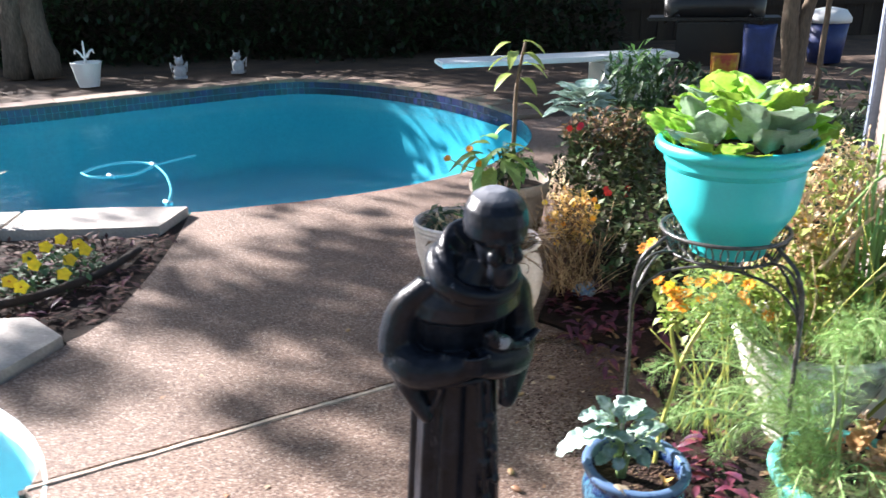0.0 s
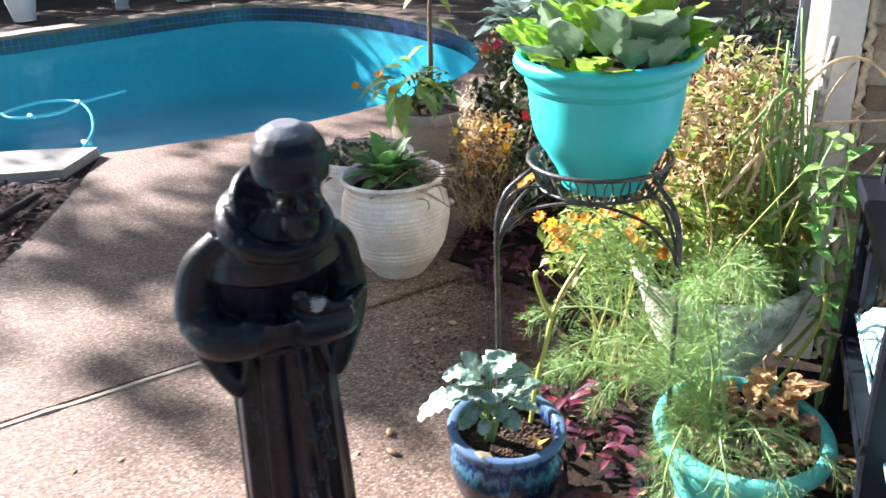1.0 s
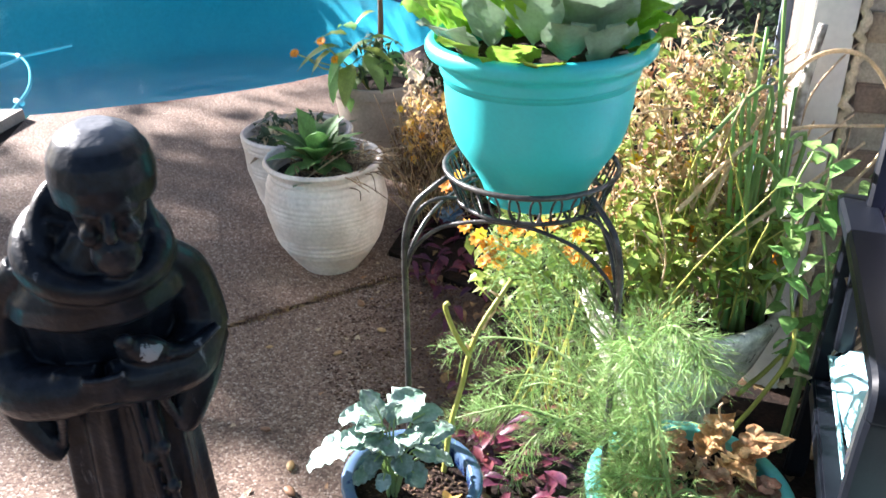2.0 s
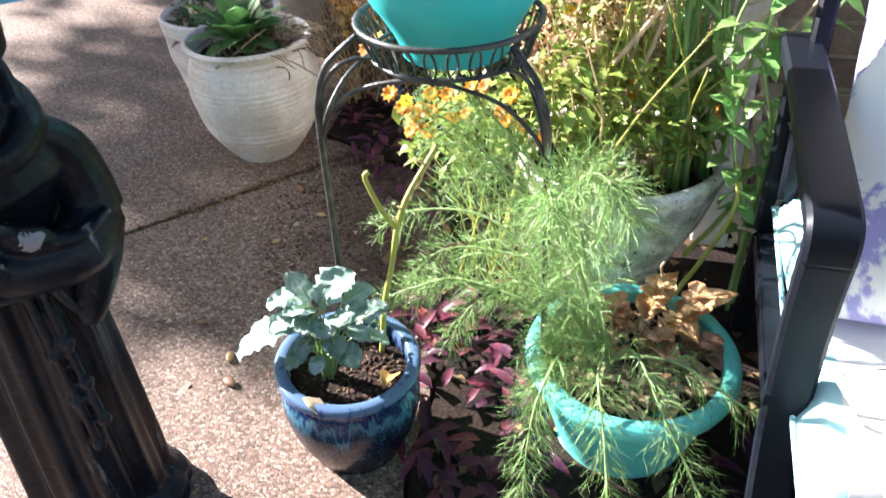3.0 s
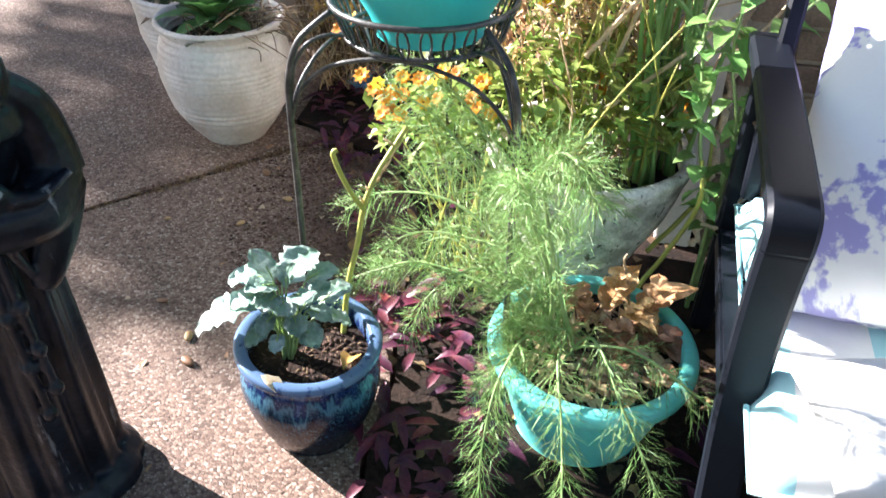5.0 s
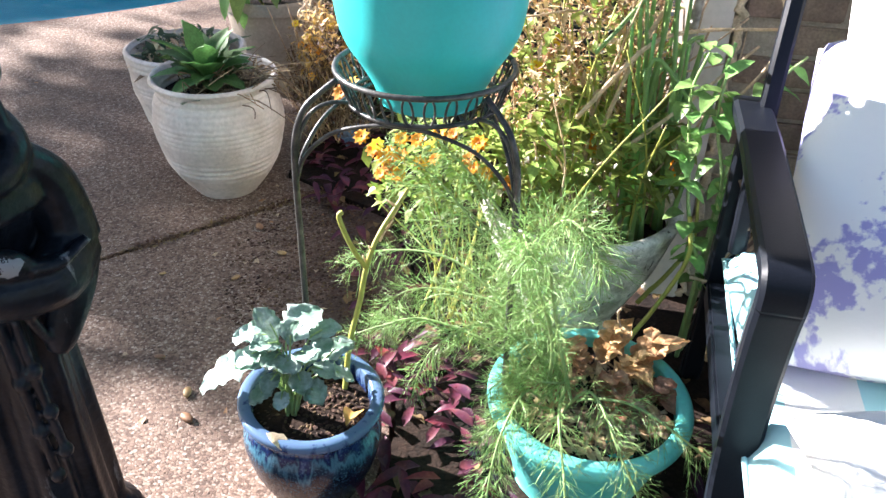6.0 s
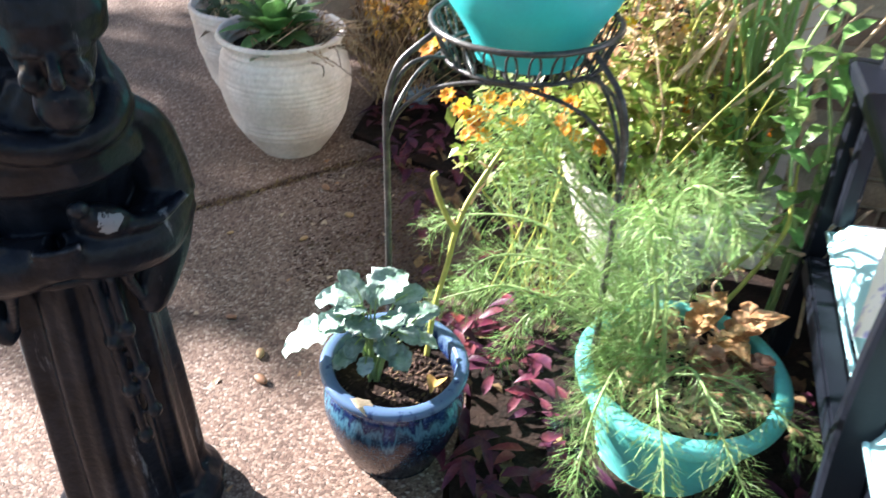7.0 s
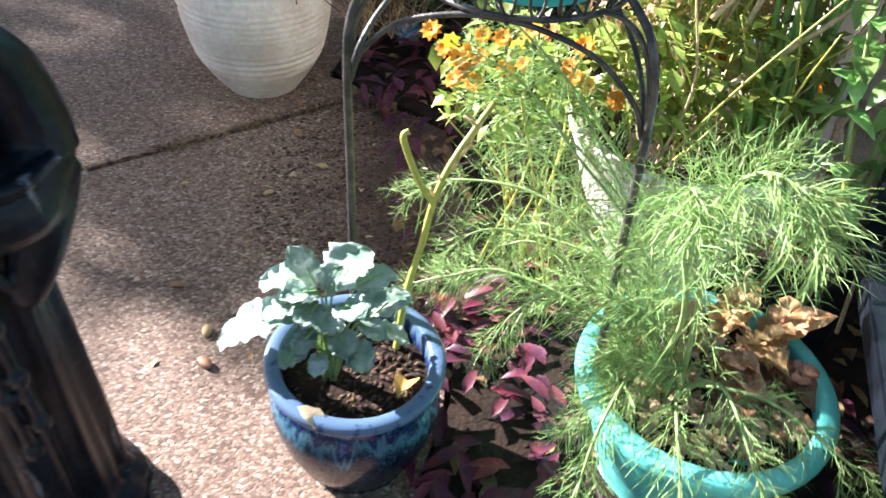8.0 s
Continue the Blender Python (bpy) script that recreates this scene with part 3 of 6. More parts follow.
box(bm, 0.0, 1.16, -0.026, -0.004, -0.05, 0.004, Matrix.Translation((-1.1, joint_y(-1.1), 0)) @ pose(0, 0, 0, 0, 0, math.degrees(ja)), 0.003)
bmesh.ops.subdivide_edges(bm, edges=[e for e in bm.edges if e.calc_length() > 0.5], cuts=60)
for v in bm.verts:
    v.co += Vector((0, 0.004 * noise.noise(v.co * 12), 0.003 * noise.noise(v.co * 17)))
part("cement_lip", bm, M_LIP, deck, "pale cement lip along the joint", smooth=False)

pool = root("pool", "freeform swimming pool with blue tile band and clear water", "pool", kind="structure")
bm = bmesh.new()
rings = []
for d, z in ((0.0, 0.0), (0.0, -0.55), (-0.10, -0.85), (-0.25, -1.0)):
    rings.append([bm.verts.new((p.x, p.y, z)) for p in ring_out(POOL, d)])
for a, b in zip(rings, rings[1:]):
    for i in range(len(a)):
        bm.faces.new((a[i], a[(i + 1) % len(a)], b[(i + 1) % len(a)], b[i]))
bm.faces.new(rings[-1])
part("basin", bm, M_PLASTER, pool)
bm = bmesh.new()
bm.faces.new([bm.verts.new((p.x, p.y, WATER_Z)) for p in ring_out(POOL, -0.002)])
part("water", bm, M_WATER, pool, "clear blue water")

# far coping stones and the tile band
bm = bmesh.new()
loop = [p for p in POOL]
perim = [0.0]
for i in range(len(loop)):
    perim.append(perim[-1] + (loop[(i + 1) % len(loop)] - loop[i]).length)


def along(s):
    s %= perim[-1]
    i = max(k for k in range(len(loop)) if perim[k] <= s)
    a, b = loop[i], loop[(i + 1) % len(loop)]
    f = (s - perim[i]) / max(1e-6, perim[i + 1] - perim[i])
    d = (b - a).normalized()
    return a.lerp(b, f), d


for row in range(2):
    s = 0.0
    while s < perim[-1]:
        p, d = along(s + 0.035)
        if p.y > 6.0:
            n_ = Vector((d.y, -d.x, 0))
            m = Matrix(((d.x, n_.x, 0, p.x), (d.y, n_.y, 0, p.y), (0, 0, 1, 0), (0, 0, 0, 1)))
            box(bm, -0.033, 0.033, -0.008, 0.004, -0.075 * row - 0.073, -0.075 * row - 0.002, m)
        s += 0.07
tiles = part("waterline_tiles", bm, M_TILE, pool, "dark blue waterline tiles", smooth=False)
tagged(tiles, kind="stuff")

coping = root("coping", "brown stone coping along the pool rim", "coping", kind="structure")
s, k = 0.0, 0
while s < perim[-1]:
    ln = 0.30
    p, d = along(s + ln / 2)
    if p.y > 6.9:
        n_ = Vector((d.y, -d.x, 0))
        bm = bmesh.new()
        box(bm, -ln / 2 + 0.004, ln / 2 + 0.012, -0.02, 0.30, 0.0, 0.035 + 0.004 * rng.random(),
            Matrix(((d.x, n_.x, 0, p.x), (d.y, n_.y, 0, p.y), (0, 0, 1, 0), (0, 0, 0, 1))), 0.008)
        part("coping_stone", bm, M_COPING, coping, smooth=False)
    s += ln

spa = root("spa", "round pale blue spa set into the deck", "spa", kind="structure")
bm = bmesh.new()
rings = [[bm.verts.new((SPA_C[0] + r * math.cos(2 * math.pi * i / 48), SPA_C[1] + r * math.sin(2 * math.pi * i / 48), z)) for i in range(48)]
         for r, z in ((SPA_R, 0.002), (SPA_R - 0.008, 0.002), (SPA_R - 0.02, -0.2), (SPA_R - 0.3, -0.5), (SPA_R - 0.4, -0.8))]
for a, b in zip(rings, rings[1:]):
    for i in range(48):
        bm.faces.new((a[i], a[(i + 1) % 48], b[(i + 1) % 48], b[i]))
bm.faces.new(rings[-1])
part("shell", bm, M_SPA, spa)
part("water", slab([(SPA_C[0] + (SPA_R - 0.015) * math.cos(a), SPA_C[1] + (SPA_R - 0.015) * math.sin(a)) for a in (2 * math.pi * i / 48 for i in range(48))], -0.08, -0.08), M_WATER, spa)

# left bed, flat stones
bed_l = obj("planting_bed", slab(BED_EDGE + [(-1.40, 2.80), (-1.55, 2.95), (-1.75, 2.95), (-3.2, 3.1), (-3.2, 4.1), (-2.2, 4.05), (-1.35, 4.02)], -0.028, 0.0), M_SOIL, smooth=False)
tagged(bed_l, "dark mulch bed with pansies beside the pool", "planting bed", kind="structure")
for pts, zt in (([(-1.28, 4.42), (-1.345, 4.06), (-1.75, 4.06), (-2.2, 4.08), (-2.22, 4.45), (-1.7, 4.46)], 0.05),
                ([(-2.235, 4.08), (-3.1, 4.10), (-3.1, 4.46), (-2.25, 4.45)], 0.045),
                ([(-1.35, 2.735), (-1.545, 2.93), (-1.70, 2.93), (-2.15, 2.90), (-2.1, 2.46), (-1.47, 2.43)], 0.035)):
    bm = slab(pts, -0.02, zt)
    st = obj("flagstone", bm, M_FLAG, smooth=False)
    tagged(st, "pale flat flagstone edging the bed", "flagstone", group="flagstones")

# right bed soil
bed_r = obj("planting_bed", slab([(x + 0.012, y) for x, y in R_EDGE] + [(0.51, 2.77), (0.57, 2.95), (0.75, 3.4), (0.96, 4.1), (1.51, 5.2), (2.2, 6.6), (4.0, 6.6), (4.0, -1.2)], -0.028, 0.012), M_SOIL, smooth=False)
tagged(bed_r, "dark soil bed with fallen leaves under the pots", "planting bed", kind="structure")


# ---- house corner ----
WALL_M = Matrix.Translation((1.488, 1.93, 0)) @ pose(0, 0, 0, 0, 0, -24)   # x along the wall
wall = root("wall_house", "brown brick house wall with white corner board", "wall", kind="structure")
wall.matrix_world = WALL_M
bm = bmesh.new()
box(bm, 0.0, 4.0, 0.012, 0.2, 0, 2.9)
part("mortar_backing", bm, M_MORTAR, wall, smooth=False)
bm = bmesh.new()
box(bm, -0.105, -0.02, -0.02, 0.10, 0, 2.9, None, 0.004)
part("corner_board", bm, M_TRIM, wall, "white painted corner board", smooth=False)
bm = bmesh.new()
box(bm, -0.10, -0.03, 0.10, 0.72, 0, 2.9)
part("side_wall", bm, M_OLDWOOD, wall, "grey weathered siding", smooth=False)
bm = bmesh.new()
box(bm, -0.13, -0.06, 0.72, 0.79, 0, 2.9, None, 0.006)
part("downspout", bm, M_SPOUT, wall, "blue-grey painted downspout", smooth=False)


# ---- statue ----
def statue():
    bm = bmesh.new()

    def rings(rows, n=40, fold=0.0):
        prev = None
        for (cx, cy, z, rx, ry) in rows:
            ring = []
            for i in range(n):
                a = 2 * math.pi * i / n
                f = 1 + fold * (math.sin(a * 9 + 0.6 * math.sin(z * 7)) * 0.5 + math.sin(a * 5 + 2) * 0.3 + math.sin(a * 17 + 1.1 * math.sin(z * 5 + 1)) * 0.3) * (1 if z < 0.56 else 0.42)
                ring.append(bm.verts.new((cx + rx * f * math.cos(a), cy + ry * f * math.sin(a), z)))
            if prev:
                for i in range(n):
                    bm.faces.new((prev[i], prev[(i + 1) % n], ring[(i + 1) % n], ring[i]))
            else:
                bm.faces.new(ring[::-1])
            prev = ring
        bm.faces.new(prev)

    # rough rock base, hem and long robe with deep pleats
    rings([(0.006, 0, 0.0, 0.150, 0.135), (0.006, 0, 0.030, 0.148, 0.134), (0.004, 0, 0.052, 0.128, 0.116)], 40, 0.05)
    rows = [(0.0, 0, 0.03, 0.126, 0.112), (0.0, 0, 0.055, 0.124, 0.110)]
    for k in range(26):
        z = 0.065 + 0.475 * k / 25
        rows.append((0, 0, z, 0.120 - 0.020 * k / 25, 0.106 - 0.018 * k / 25))
    rows += [(0, 0, 0.57, 0.108, 0.088), (0, 0.004, 0.66, 0.116, 0.092), (0, 0.008, 0.72, 0.118, 0.088), (0, 0.010, 0.765, 0.104, 0.080), (0.012, 0.010, 0.80, 0.072, 0.064), (0.03, 0.004, 0.84, 0.046, 0.046)]
    rings(rows, 160, 0.13)
    # shoulder cape, rolled cowl and the hood standing up behind the neck
    rings([(0.004, 0.002, 0.700, 0.124, 0.104), (0.004, 0.002, 0.715, 0.132, 0.112), (0.004, 0.004, 0.745, 0.122, 0.104), (0.006, 0.006, 0.785, 0.088, 0.080)], 44, 0.05)
    cowl = spline([(0.012 + 0.086 * math.cos(q), 0.006 + 0.080 * math.sin(q), 0.800 + 0.034 * math.sin(q) - 0.012 * math.cos(q)) for q in (2 * math.pi * i / 12 for i in range(12))], 4, True)
    tube(bm, cowl + [cowl[0]], 0.026, 0.026, 12)
    hood = spline([(-0.050, -0.020, 0.808), (-0.052, 0.026, 0.850), (-0.020, 0.068, 0.874), (0.032, 0.080, 0.874), (0.078, 0.056, 0.850), (0.092, 0.010, 0.808)], 6)
    tube(bm, hood, 0.016, 0.016, 10)
    for k in range(5):
        tube(bm, spline([Vector(hood[4 + 5 * k]), Vector(hood[4 + 5 * k]).lerp(Vector((0.012, 0.03, 0.80)), 0.55)], 3), 0.022, 0.026, 8)
    for sx in (-1, 1):
        tube(bm, spline([(sx * 0.080, 0.014, 0.770), (sx * 0.124, 0.010, 0.725), (sx * 0.142, -0.008, 0.665), (sx * 0.148, -0.030, 0.615)], 5), 0.040, 0.046, 16)
        tube(bm, spline([(sx * 0.146, -0.025, 0.612), (sx * 0.118, -0.082, 0.596), (sx * 0.055, -0.114, 0.602), (sx * 0.005, -0.126, 0.614)], 5), 0.048, 0.030, 16)
        # hanging sleeve with its pointed corner and open cuff
        tube(bm, spline([(sx * 0.146, -0.030, 0.610), (sx * 0.134, -0.060, 0.560), (sx * 0.104, -0.086, 0.500), (sx * 0.092, -0.090, 0.478)], 4), 0.047, 0.016, 12, 0.7)
        tube(bm, spline([(sx * 0.060, -0.118, 0.640), (sx * 0.072, -0.130, 0.605), (sx * 0.074, -0.118, 0.560), (sx * 0.088, -0.094, 0.500)], 4), 0.010, 0.008, 8)
        for f in range(3):
            tube(bm, spline([(sx * 0.150, 0.006 - 0.02 * f, 0.690 - 0.02 * f), (sx * (0.172 - 0.004 * f), -0.012 - 0.012 * f, 0.648 - 0.012 * f), (sx * 0.160, -0.055 - 0.01 * f, 0.610)], 4), 0.008, 0.005, 6)
        for f in range(4):
            tube(bm, spline([(sx * 0.03, -0.136, 0.598 + 0.011 * f), (sx * 0.0, -0.150, 0.60 + 0.011 * f), (-sx * 0.03, -0.146, 0.606 + 0.010 * f)], 3), 0.0075, 0.006, 8)
    # head with the rounded crop of hair standing proud of the face
    bmesh.ops.create_uvsphere(bm, u_segments=28, v_segments=20, radius=0.054, matrix=Matrix.Translation((0.046, -0.034, 0.884)) @ Matrix.Rotation(0.35, 4, "X") @ Matrix.Diagonal((0.90, 1.0, 1.22, 1)))
    rings([(0.046, -0.018, 0.886, 0.060, 0.062), (0.046, -0.020, 0.894, 0.067, 0.072), (0.046, -0.020, 0.920, 0.070, 0.075), (0.046, -0.018, 0.945, 0.065, 0.069),
           (0.046, -0.014, 0.966, 0.050, 0.053), (0.046, -0.012, 0.978, 0.024, 0.026)], 44, 0.03)
    for sx in (-1, 1):
        tube(bm, spline([(0.046 + sx * 0.010, -0.088, 0.892), (0.046 + sx * 0.024, -0.088, 0.895), (0.046 + sx * 0.040, -0.074, 0.888)], 3), 0.0065, 0.005, 8)
        bmesh.ops.create_uvsphere(bm, u_segments=12, v_segments=8, radius=0.015, matrix=Matrix.Translation((0.046 + sx * 0.026, -0.078, 0.862)))
        bmesh.ops.create_uvsphere(bm, u_segments=10, v_segments=8, radius=0.0075, matrix=Matrix.Translation((0.046 + sx * 0.022, -0.083, 0.879)))
        tube(bm, [(0.046 + sx * 0.004, -0.091, 0.843), (0.046 + sx * 0.018, -0.086, 0.840)], 0.005, 0.004, 6)
    tube(bm, spline([(0.046, -0.086, 0.893), (0.046, -0.101, 0.872), (0.046, -0.094, 0.862)], 3), 0.006, 0.011, 8)
    bmesh.ops.create_uvsphere(bm, u_segments=16, v_segments=10, radius=0.034, matrix=Matrix.Translation((0.046, -0.068, 0.828)) @ Matrix.Diagonal((1, 0.8, 1.1, 1)))
    # bird on the forearm
    bmesh.ops.create_uvsphere(bm, u_segments=20, v_segments=12, radius=0.028, matrix=Matrix.Translation((0.06, -0.112, 0.648)) @ Matrix.Rotation(0.4, 4, "Y") @ Matrix.Diagonal((1.5, 0.9, 0.9, 1)))
    bmesh.ops.create_uvsphere(bm, u_segments=14, v_segments=10, radius=0.015, matrix=Matrix.Translation((0.035, -0.118, 0.678)))
    tube(bm, spline([(0.09, -0.11, 0.635), (0.13, -0.10, 0.630), (0.172, -0.080, 0.648)], 3), 0.022, 0.012, 10, 0.5)
    # belt and knotted cords down the skirt
    belt = spline([(0.110 * math.cos(q), 0.094 * math.sin(q), 0.552) for q in (2 * math.pi * i / 10 for i in range(10))], 4, True)
    tube(bm, belt + [belt[0]], 0.009, 0.009, 8)
    for ox, end in ((0.028, 0.25), (0.050, 0.30)):
        tube(bm, spline([(ox, -0.094, 0.55), (ox + 0.006, -0.104, 0.42), (ox + 0.016, -0.116, end)], 5), 0.008, 0.008, 8)
        for k in range(3):
            f = 0.35 + 0.3 * k
            bmesh.ops.create_uvsphere(bm, u_segments=10, v_segments=8, radius=0.0135, matrix=Matrix.Translation((ox + 0.016 * f, -0.096 - 0.021 * f, 0.55 + (end - 0.55) * f)))
    # head and shoulders bowed forward
    for v in bm.verts:
        f = min(1.0, max(0.0, (v.co.z - 0.62) / 0.22))
        f = f * f * (3 - 2 * f)
        v.co += Vector((0.0095, -0.079, -0.012)) * f
    bmesh.ops.recalc_face_normals(bm, faces=bm.faces)
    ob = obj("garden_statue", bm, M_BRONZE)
    rm = ob.modifiers.new("blend", "REMESH")
    rm.mode, rm.voxel_size, rm.use_smooth_shade = "VOXEL", 0.0036, True
    sm = ob.modifiers.new("soften", "SMOOTH")
    sm.factor, sm.iterations = 0.5, 2
    return ob


ob = statue()
ob.matrix_world = Matrix.Translation((0.084, 1.425, 0.0)) @ Matrix(((1, 0, 0.030, 0), (0, 1, -0.108, 0), (0, 0, 1, 0), (0, 0, 0, 1))) @ pose(0, 0, 0, 0, 0, 15) @ Matrix.Diagonal((0.90, 0.92, 1.0, 1))
tagged(ob, "black weathered robed garden statue standing on the deck", "statue")


# ---- pots ----
def pot(name, label, profile, material, at, soil_z, soil_r, tilt=(0, 0), seg=56, wob=0.0, soil=M_SOIL):
    r = root(name, label, "flower pot", Matrix.Translation(at) @ pose(0, 0, 0, tilt[0], tilt[1], 0))
    b = part("body", lathe(profile, seg, wob), material, r)
    bm = bmesh.new()
    bmesh.ops.create_circle(bm, cap_ends=True, segments=32, radius=soil_r, matrix=Matrix.Translation((0, 0, soil_z)))
    bmesh.ops.subdivide_edges(bm, edges=bm.edges, cuts=2)
    part("soil", bm, soil, r, "dark potting soil")
    return r


def ribbed(rows, step=0.016, amp=0.0038):
    out = []
    for (r0, z0), (r1, z1) in zip(rows, rows[1:]):
        n = max(1, int(abs(z1 - z0) / (step / 4)))
        for i in range(n):
            t = i / n
            z = z0 + (z1 - z0) * t
            groove = math.sin(z * 2 * math.pi / step + 2.2 * math.sin(z * 31)) * (0.55 + 0.45 * math.sin(z * 57 + 1.3))
            out.append((r0 + (r1 - r0) * t + amp * groove * (1 if r0 > 0.05 else 0), z))
    return out + [rows[-1]]


def smooth_profile(rows, n=5):
    return [(max(0.0, p.x), p.y) for p in spline([(r, z, 0) for r, z in rows], n)]


blue = pot("blue_pot", "blue glazed ceramic pot with drip glaze on the deck",
           smooth_profile([(0.0, 0.0), (0.078, 0.0), (0.088, 0.008), (0.110, 0.06), (0.123, 0.112), (0.124, 0.146), (0.115, 0.176), (0.119, 0.193), (0.129, 0.204), (0.127, 0.215), (0.113, 0.217), (0.105, 0.208), (0.104, 0.16)]),
           M_GLAZE, (0.531, 1.488, 0.004), 0.178, 0.105, (2.5, 1.5))
turq_low = pot("turquoise_pot", "turquoise plastic planter with fennel and dry leaves",
               smooth_profile([(0.0, 0.0), (0.11, 0.0), (0.118, 0.008), (0.148, 0.11), (0.161, 0.165), (0.171, 0.171), (0.182, 0.183), (0.184, 0.199), (0.176, 0.208), (0.159, 0.209), (0.153, 0.195), (0.15, 0.13)]),
               M_TURQ2, (1.024, 1.412, 0.012), 0.184, 0.156, (3, 1))
turq_top = pot("turquoise_pot", "large turquoise plastic planter on the iron stand",
               smooth_profile([(0.0, 0.0), (0.078, 0.0), (0.087, 0.006), (0.096, 0.032), (0.116, 0.068), (0.133, 0.095), (0.145, 0.124), (0.152, 0.165), (0.155, 0.204), (0.156, 0.216), (0.161, 0.222), (0.163, 0.236), (0.168, 0.243), (0.181, 0.252), (0.184, 0.266), (0.176, 0.276), (0.164, 0.268), (0.156, 0.21)]),
               M_TURQ, (0.774, 1.640, 0.700), 0.236, 0.155, (1, -0.5))
white_a = pot("white_pot", "whitewashed ribbed clay pot with an overgrown plant",
              ribbed(smooth_profile([(0.0, 0.0), (0.085, 0.0), (0.096, 0.008), (0.145, 0.07), (0.180, 0.155), (0.190, 0.225), (0.184, 0.29), (0.171, 0.318), (0.167, 0.330), (0.170, 0.345), (0.184, 0.362), (0.180, 0.372), (0.168, 0.366), (0.157, 0.345), (0.154, 0.28)], 3)),
              M_WHITEPOT, (0.323, 2.735, 0), 0.315, 0.158)
white_b = pot("white_pot", "whitewashed ribbed clay pot beside the pool",
              ribbed(smooth_profile([(0.0, 0.0), (0.085, 0.0), (0.10, 0.01), (0.15, 0.11), (0.178, 0.22), (0.186, 0.30), (0.190, 0.345), (0.178, 0.348), (0.168, 0.30)], 3)),
              M_WHITEPOT, (0.215, 3.06, 0), 0.29, 0.165)
beige = pot("beige_pot", "wide beige clay pot with a tall leafy plant",
            smooth_profile([(0.0, 0.0), (0.11, 0.0), (0.125, 0.02), (0.165, 0.20), (0.182, 0.31), (0.195, 0.32), (0.196, 0.36), (0.184, 0.364), (0.17, 0.31)]),
            M_BEIGE, (0.50, 3.62, 0), 0.325, 0.175)
bowl = pot("bowl_planter", "weathered white concrete bowl planter full of marigolds",
           smooth_profile([(0.0, 0.0), (0.10, 0.0), (0.106, 0.018), (0.110, 0.045), (0.140, 0.10), (0.180, 0.185), (0.208, 0.275), (0.222, 0.312), (0.226, 0.328), (0.214, 0.337), (0.198, 0.325), (0.195, 0.27)]),
           M_PLANTER, (1.160, 1.885, 0.012), 0.285, 0.198, wob=0.03)


# ---- wrought iron plant stand ----
SC = Vector((0.765, 1.640, 0.010))
stand = root("plant_stand", "black wrought iron plant stand holding the large planter", "plant stand", Matrix.Translation(SC))


def circle_pts(r, z, n=40):
    return [(r * math.cos(2 * math.pi * i / n), r * math.sin(2 * math.pi * i / n), z) for i in range(n + 1)]


for nm, r, z, t in (("top_ring", 0.148, 0.745, 0.0048), ("lower_ring", 0.128, 0.692, 0.004)):
    bm = bmesh.new()
    tube(bm, circle_pts(r, z), t, t, 8)
    part(nm, bm, M_IRON, stand)
for i in range(26):
    a = 2 * math.pi * i / 26
    bm = bmesh.new()
    c = Vector((0.138 * math.cos(a), 0.138 * math.sin(a), 0.7185))
    s_ = Vector((-math.sin(a), math.cos(a), 0))
    u_ = Vector((0.010 * math.cos(a), 0.010 * math.sin(a), 0.0255))
    tube(bm, [c + s_ * (0.0085 * math.cos(q)) + u_ * math.sin(q) for q in (2 * math.pi * k / 12 for k in range(13))], 0.0021, 0.0021, 5)
    part("oval_loop", bm, M_IRON, stand)
for k in range(5):
    bm = bmesh.new()
    o = -0.09 + 0.045 * k
    h = math.sqrt(0.128 ** 2 - o ** 2)
    tube(bm, [(o, -h, 0.684), (o, h, 0.684)], 0.003, 0.003, 5)
    part("base_bar", bm, M_IRON, stand)
LEGS = (187, 300, 70)
for a in LEGS:
    ca, sa = math.cos(radians(a)), math.sin(radians(a))
    bm = bmesh.new()
    tube(bm, spline([(r * ca, r * sa, z) for r, z in ((0.236, 0.0), (0.229, 0.22), (0.226, 0.42), (0.225, 0.585), (0.220, 0.645), (0.203, 0.690), (0.176, 0.715), (0.147, 0.735))], 6), 0.0062, 0.0050, 8)
    part("leg", bm, M_IRON, stand)
    bm = bmesh.new()
    tube(bm, spline([(r * ca, r * sa, z) for r, z in ((0.222, 0.600), (0.212, 0.650), (0.190, 0.685), (0.160, 0.697), (0.128, 0.694))], 5), 0.0038, 0.0034, 6)
    part("leg_brace", bm, M_IRON, stand)
for a, b in zip(LEGS, LEGS[1:] + LEGS[:1]):
    pa, pb = (Vector((0.222 * math.cos(radians(q)), 0.222 * math.sin(radians(q)), 0)) for q in (a, b))
    bm = bmesh.new()
    tube(bm, spline([pa + Vector((0, 0, 0.570)), pa.lerp(pb, 0.05) + Vector((0, 0, 0.615)), pa.lerp(pb, 0.18) + Vector((0, 0, 0.660)), pa.lerp(pb, 0.36) + Vector((0, 0, 0.682)), pa.lerp(pb, 0.5) + Vector((0, 0, 0.686)),
                     pa.lerp(pb, 0.64) + Vector((0, 0, 0.682)), pa.lerp(pb, 0.82) + Vector((0, 0, 0.660)), pa.lerp(pb, 0.95) + Vector((0, 0, 0.615)), pb + Vector((0, 0, 0.570))], 6), 0.0036, 0.0036, 6)
    part("arch", bm, M_IRON, stand)

# ---- patio chair ----
CH = Matrix.Translation((1.119, 1.078, 0)) @ pose(0, 0, 0, 0, 0, -24) @ Matrix.Diagonal((0.96, 0.96, 0.96, 1))      # y: from the front of the arm to its back
chair = root("patio_chair", "black powder-coated aluminium patio armchair with cushions", "chair", CH)


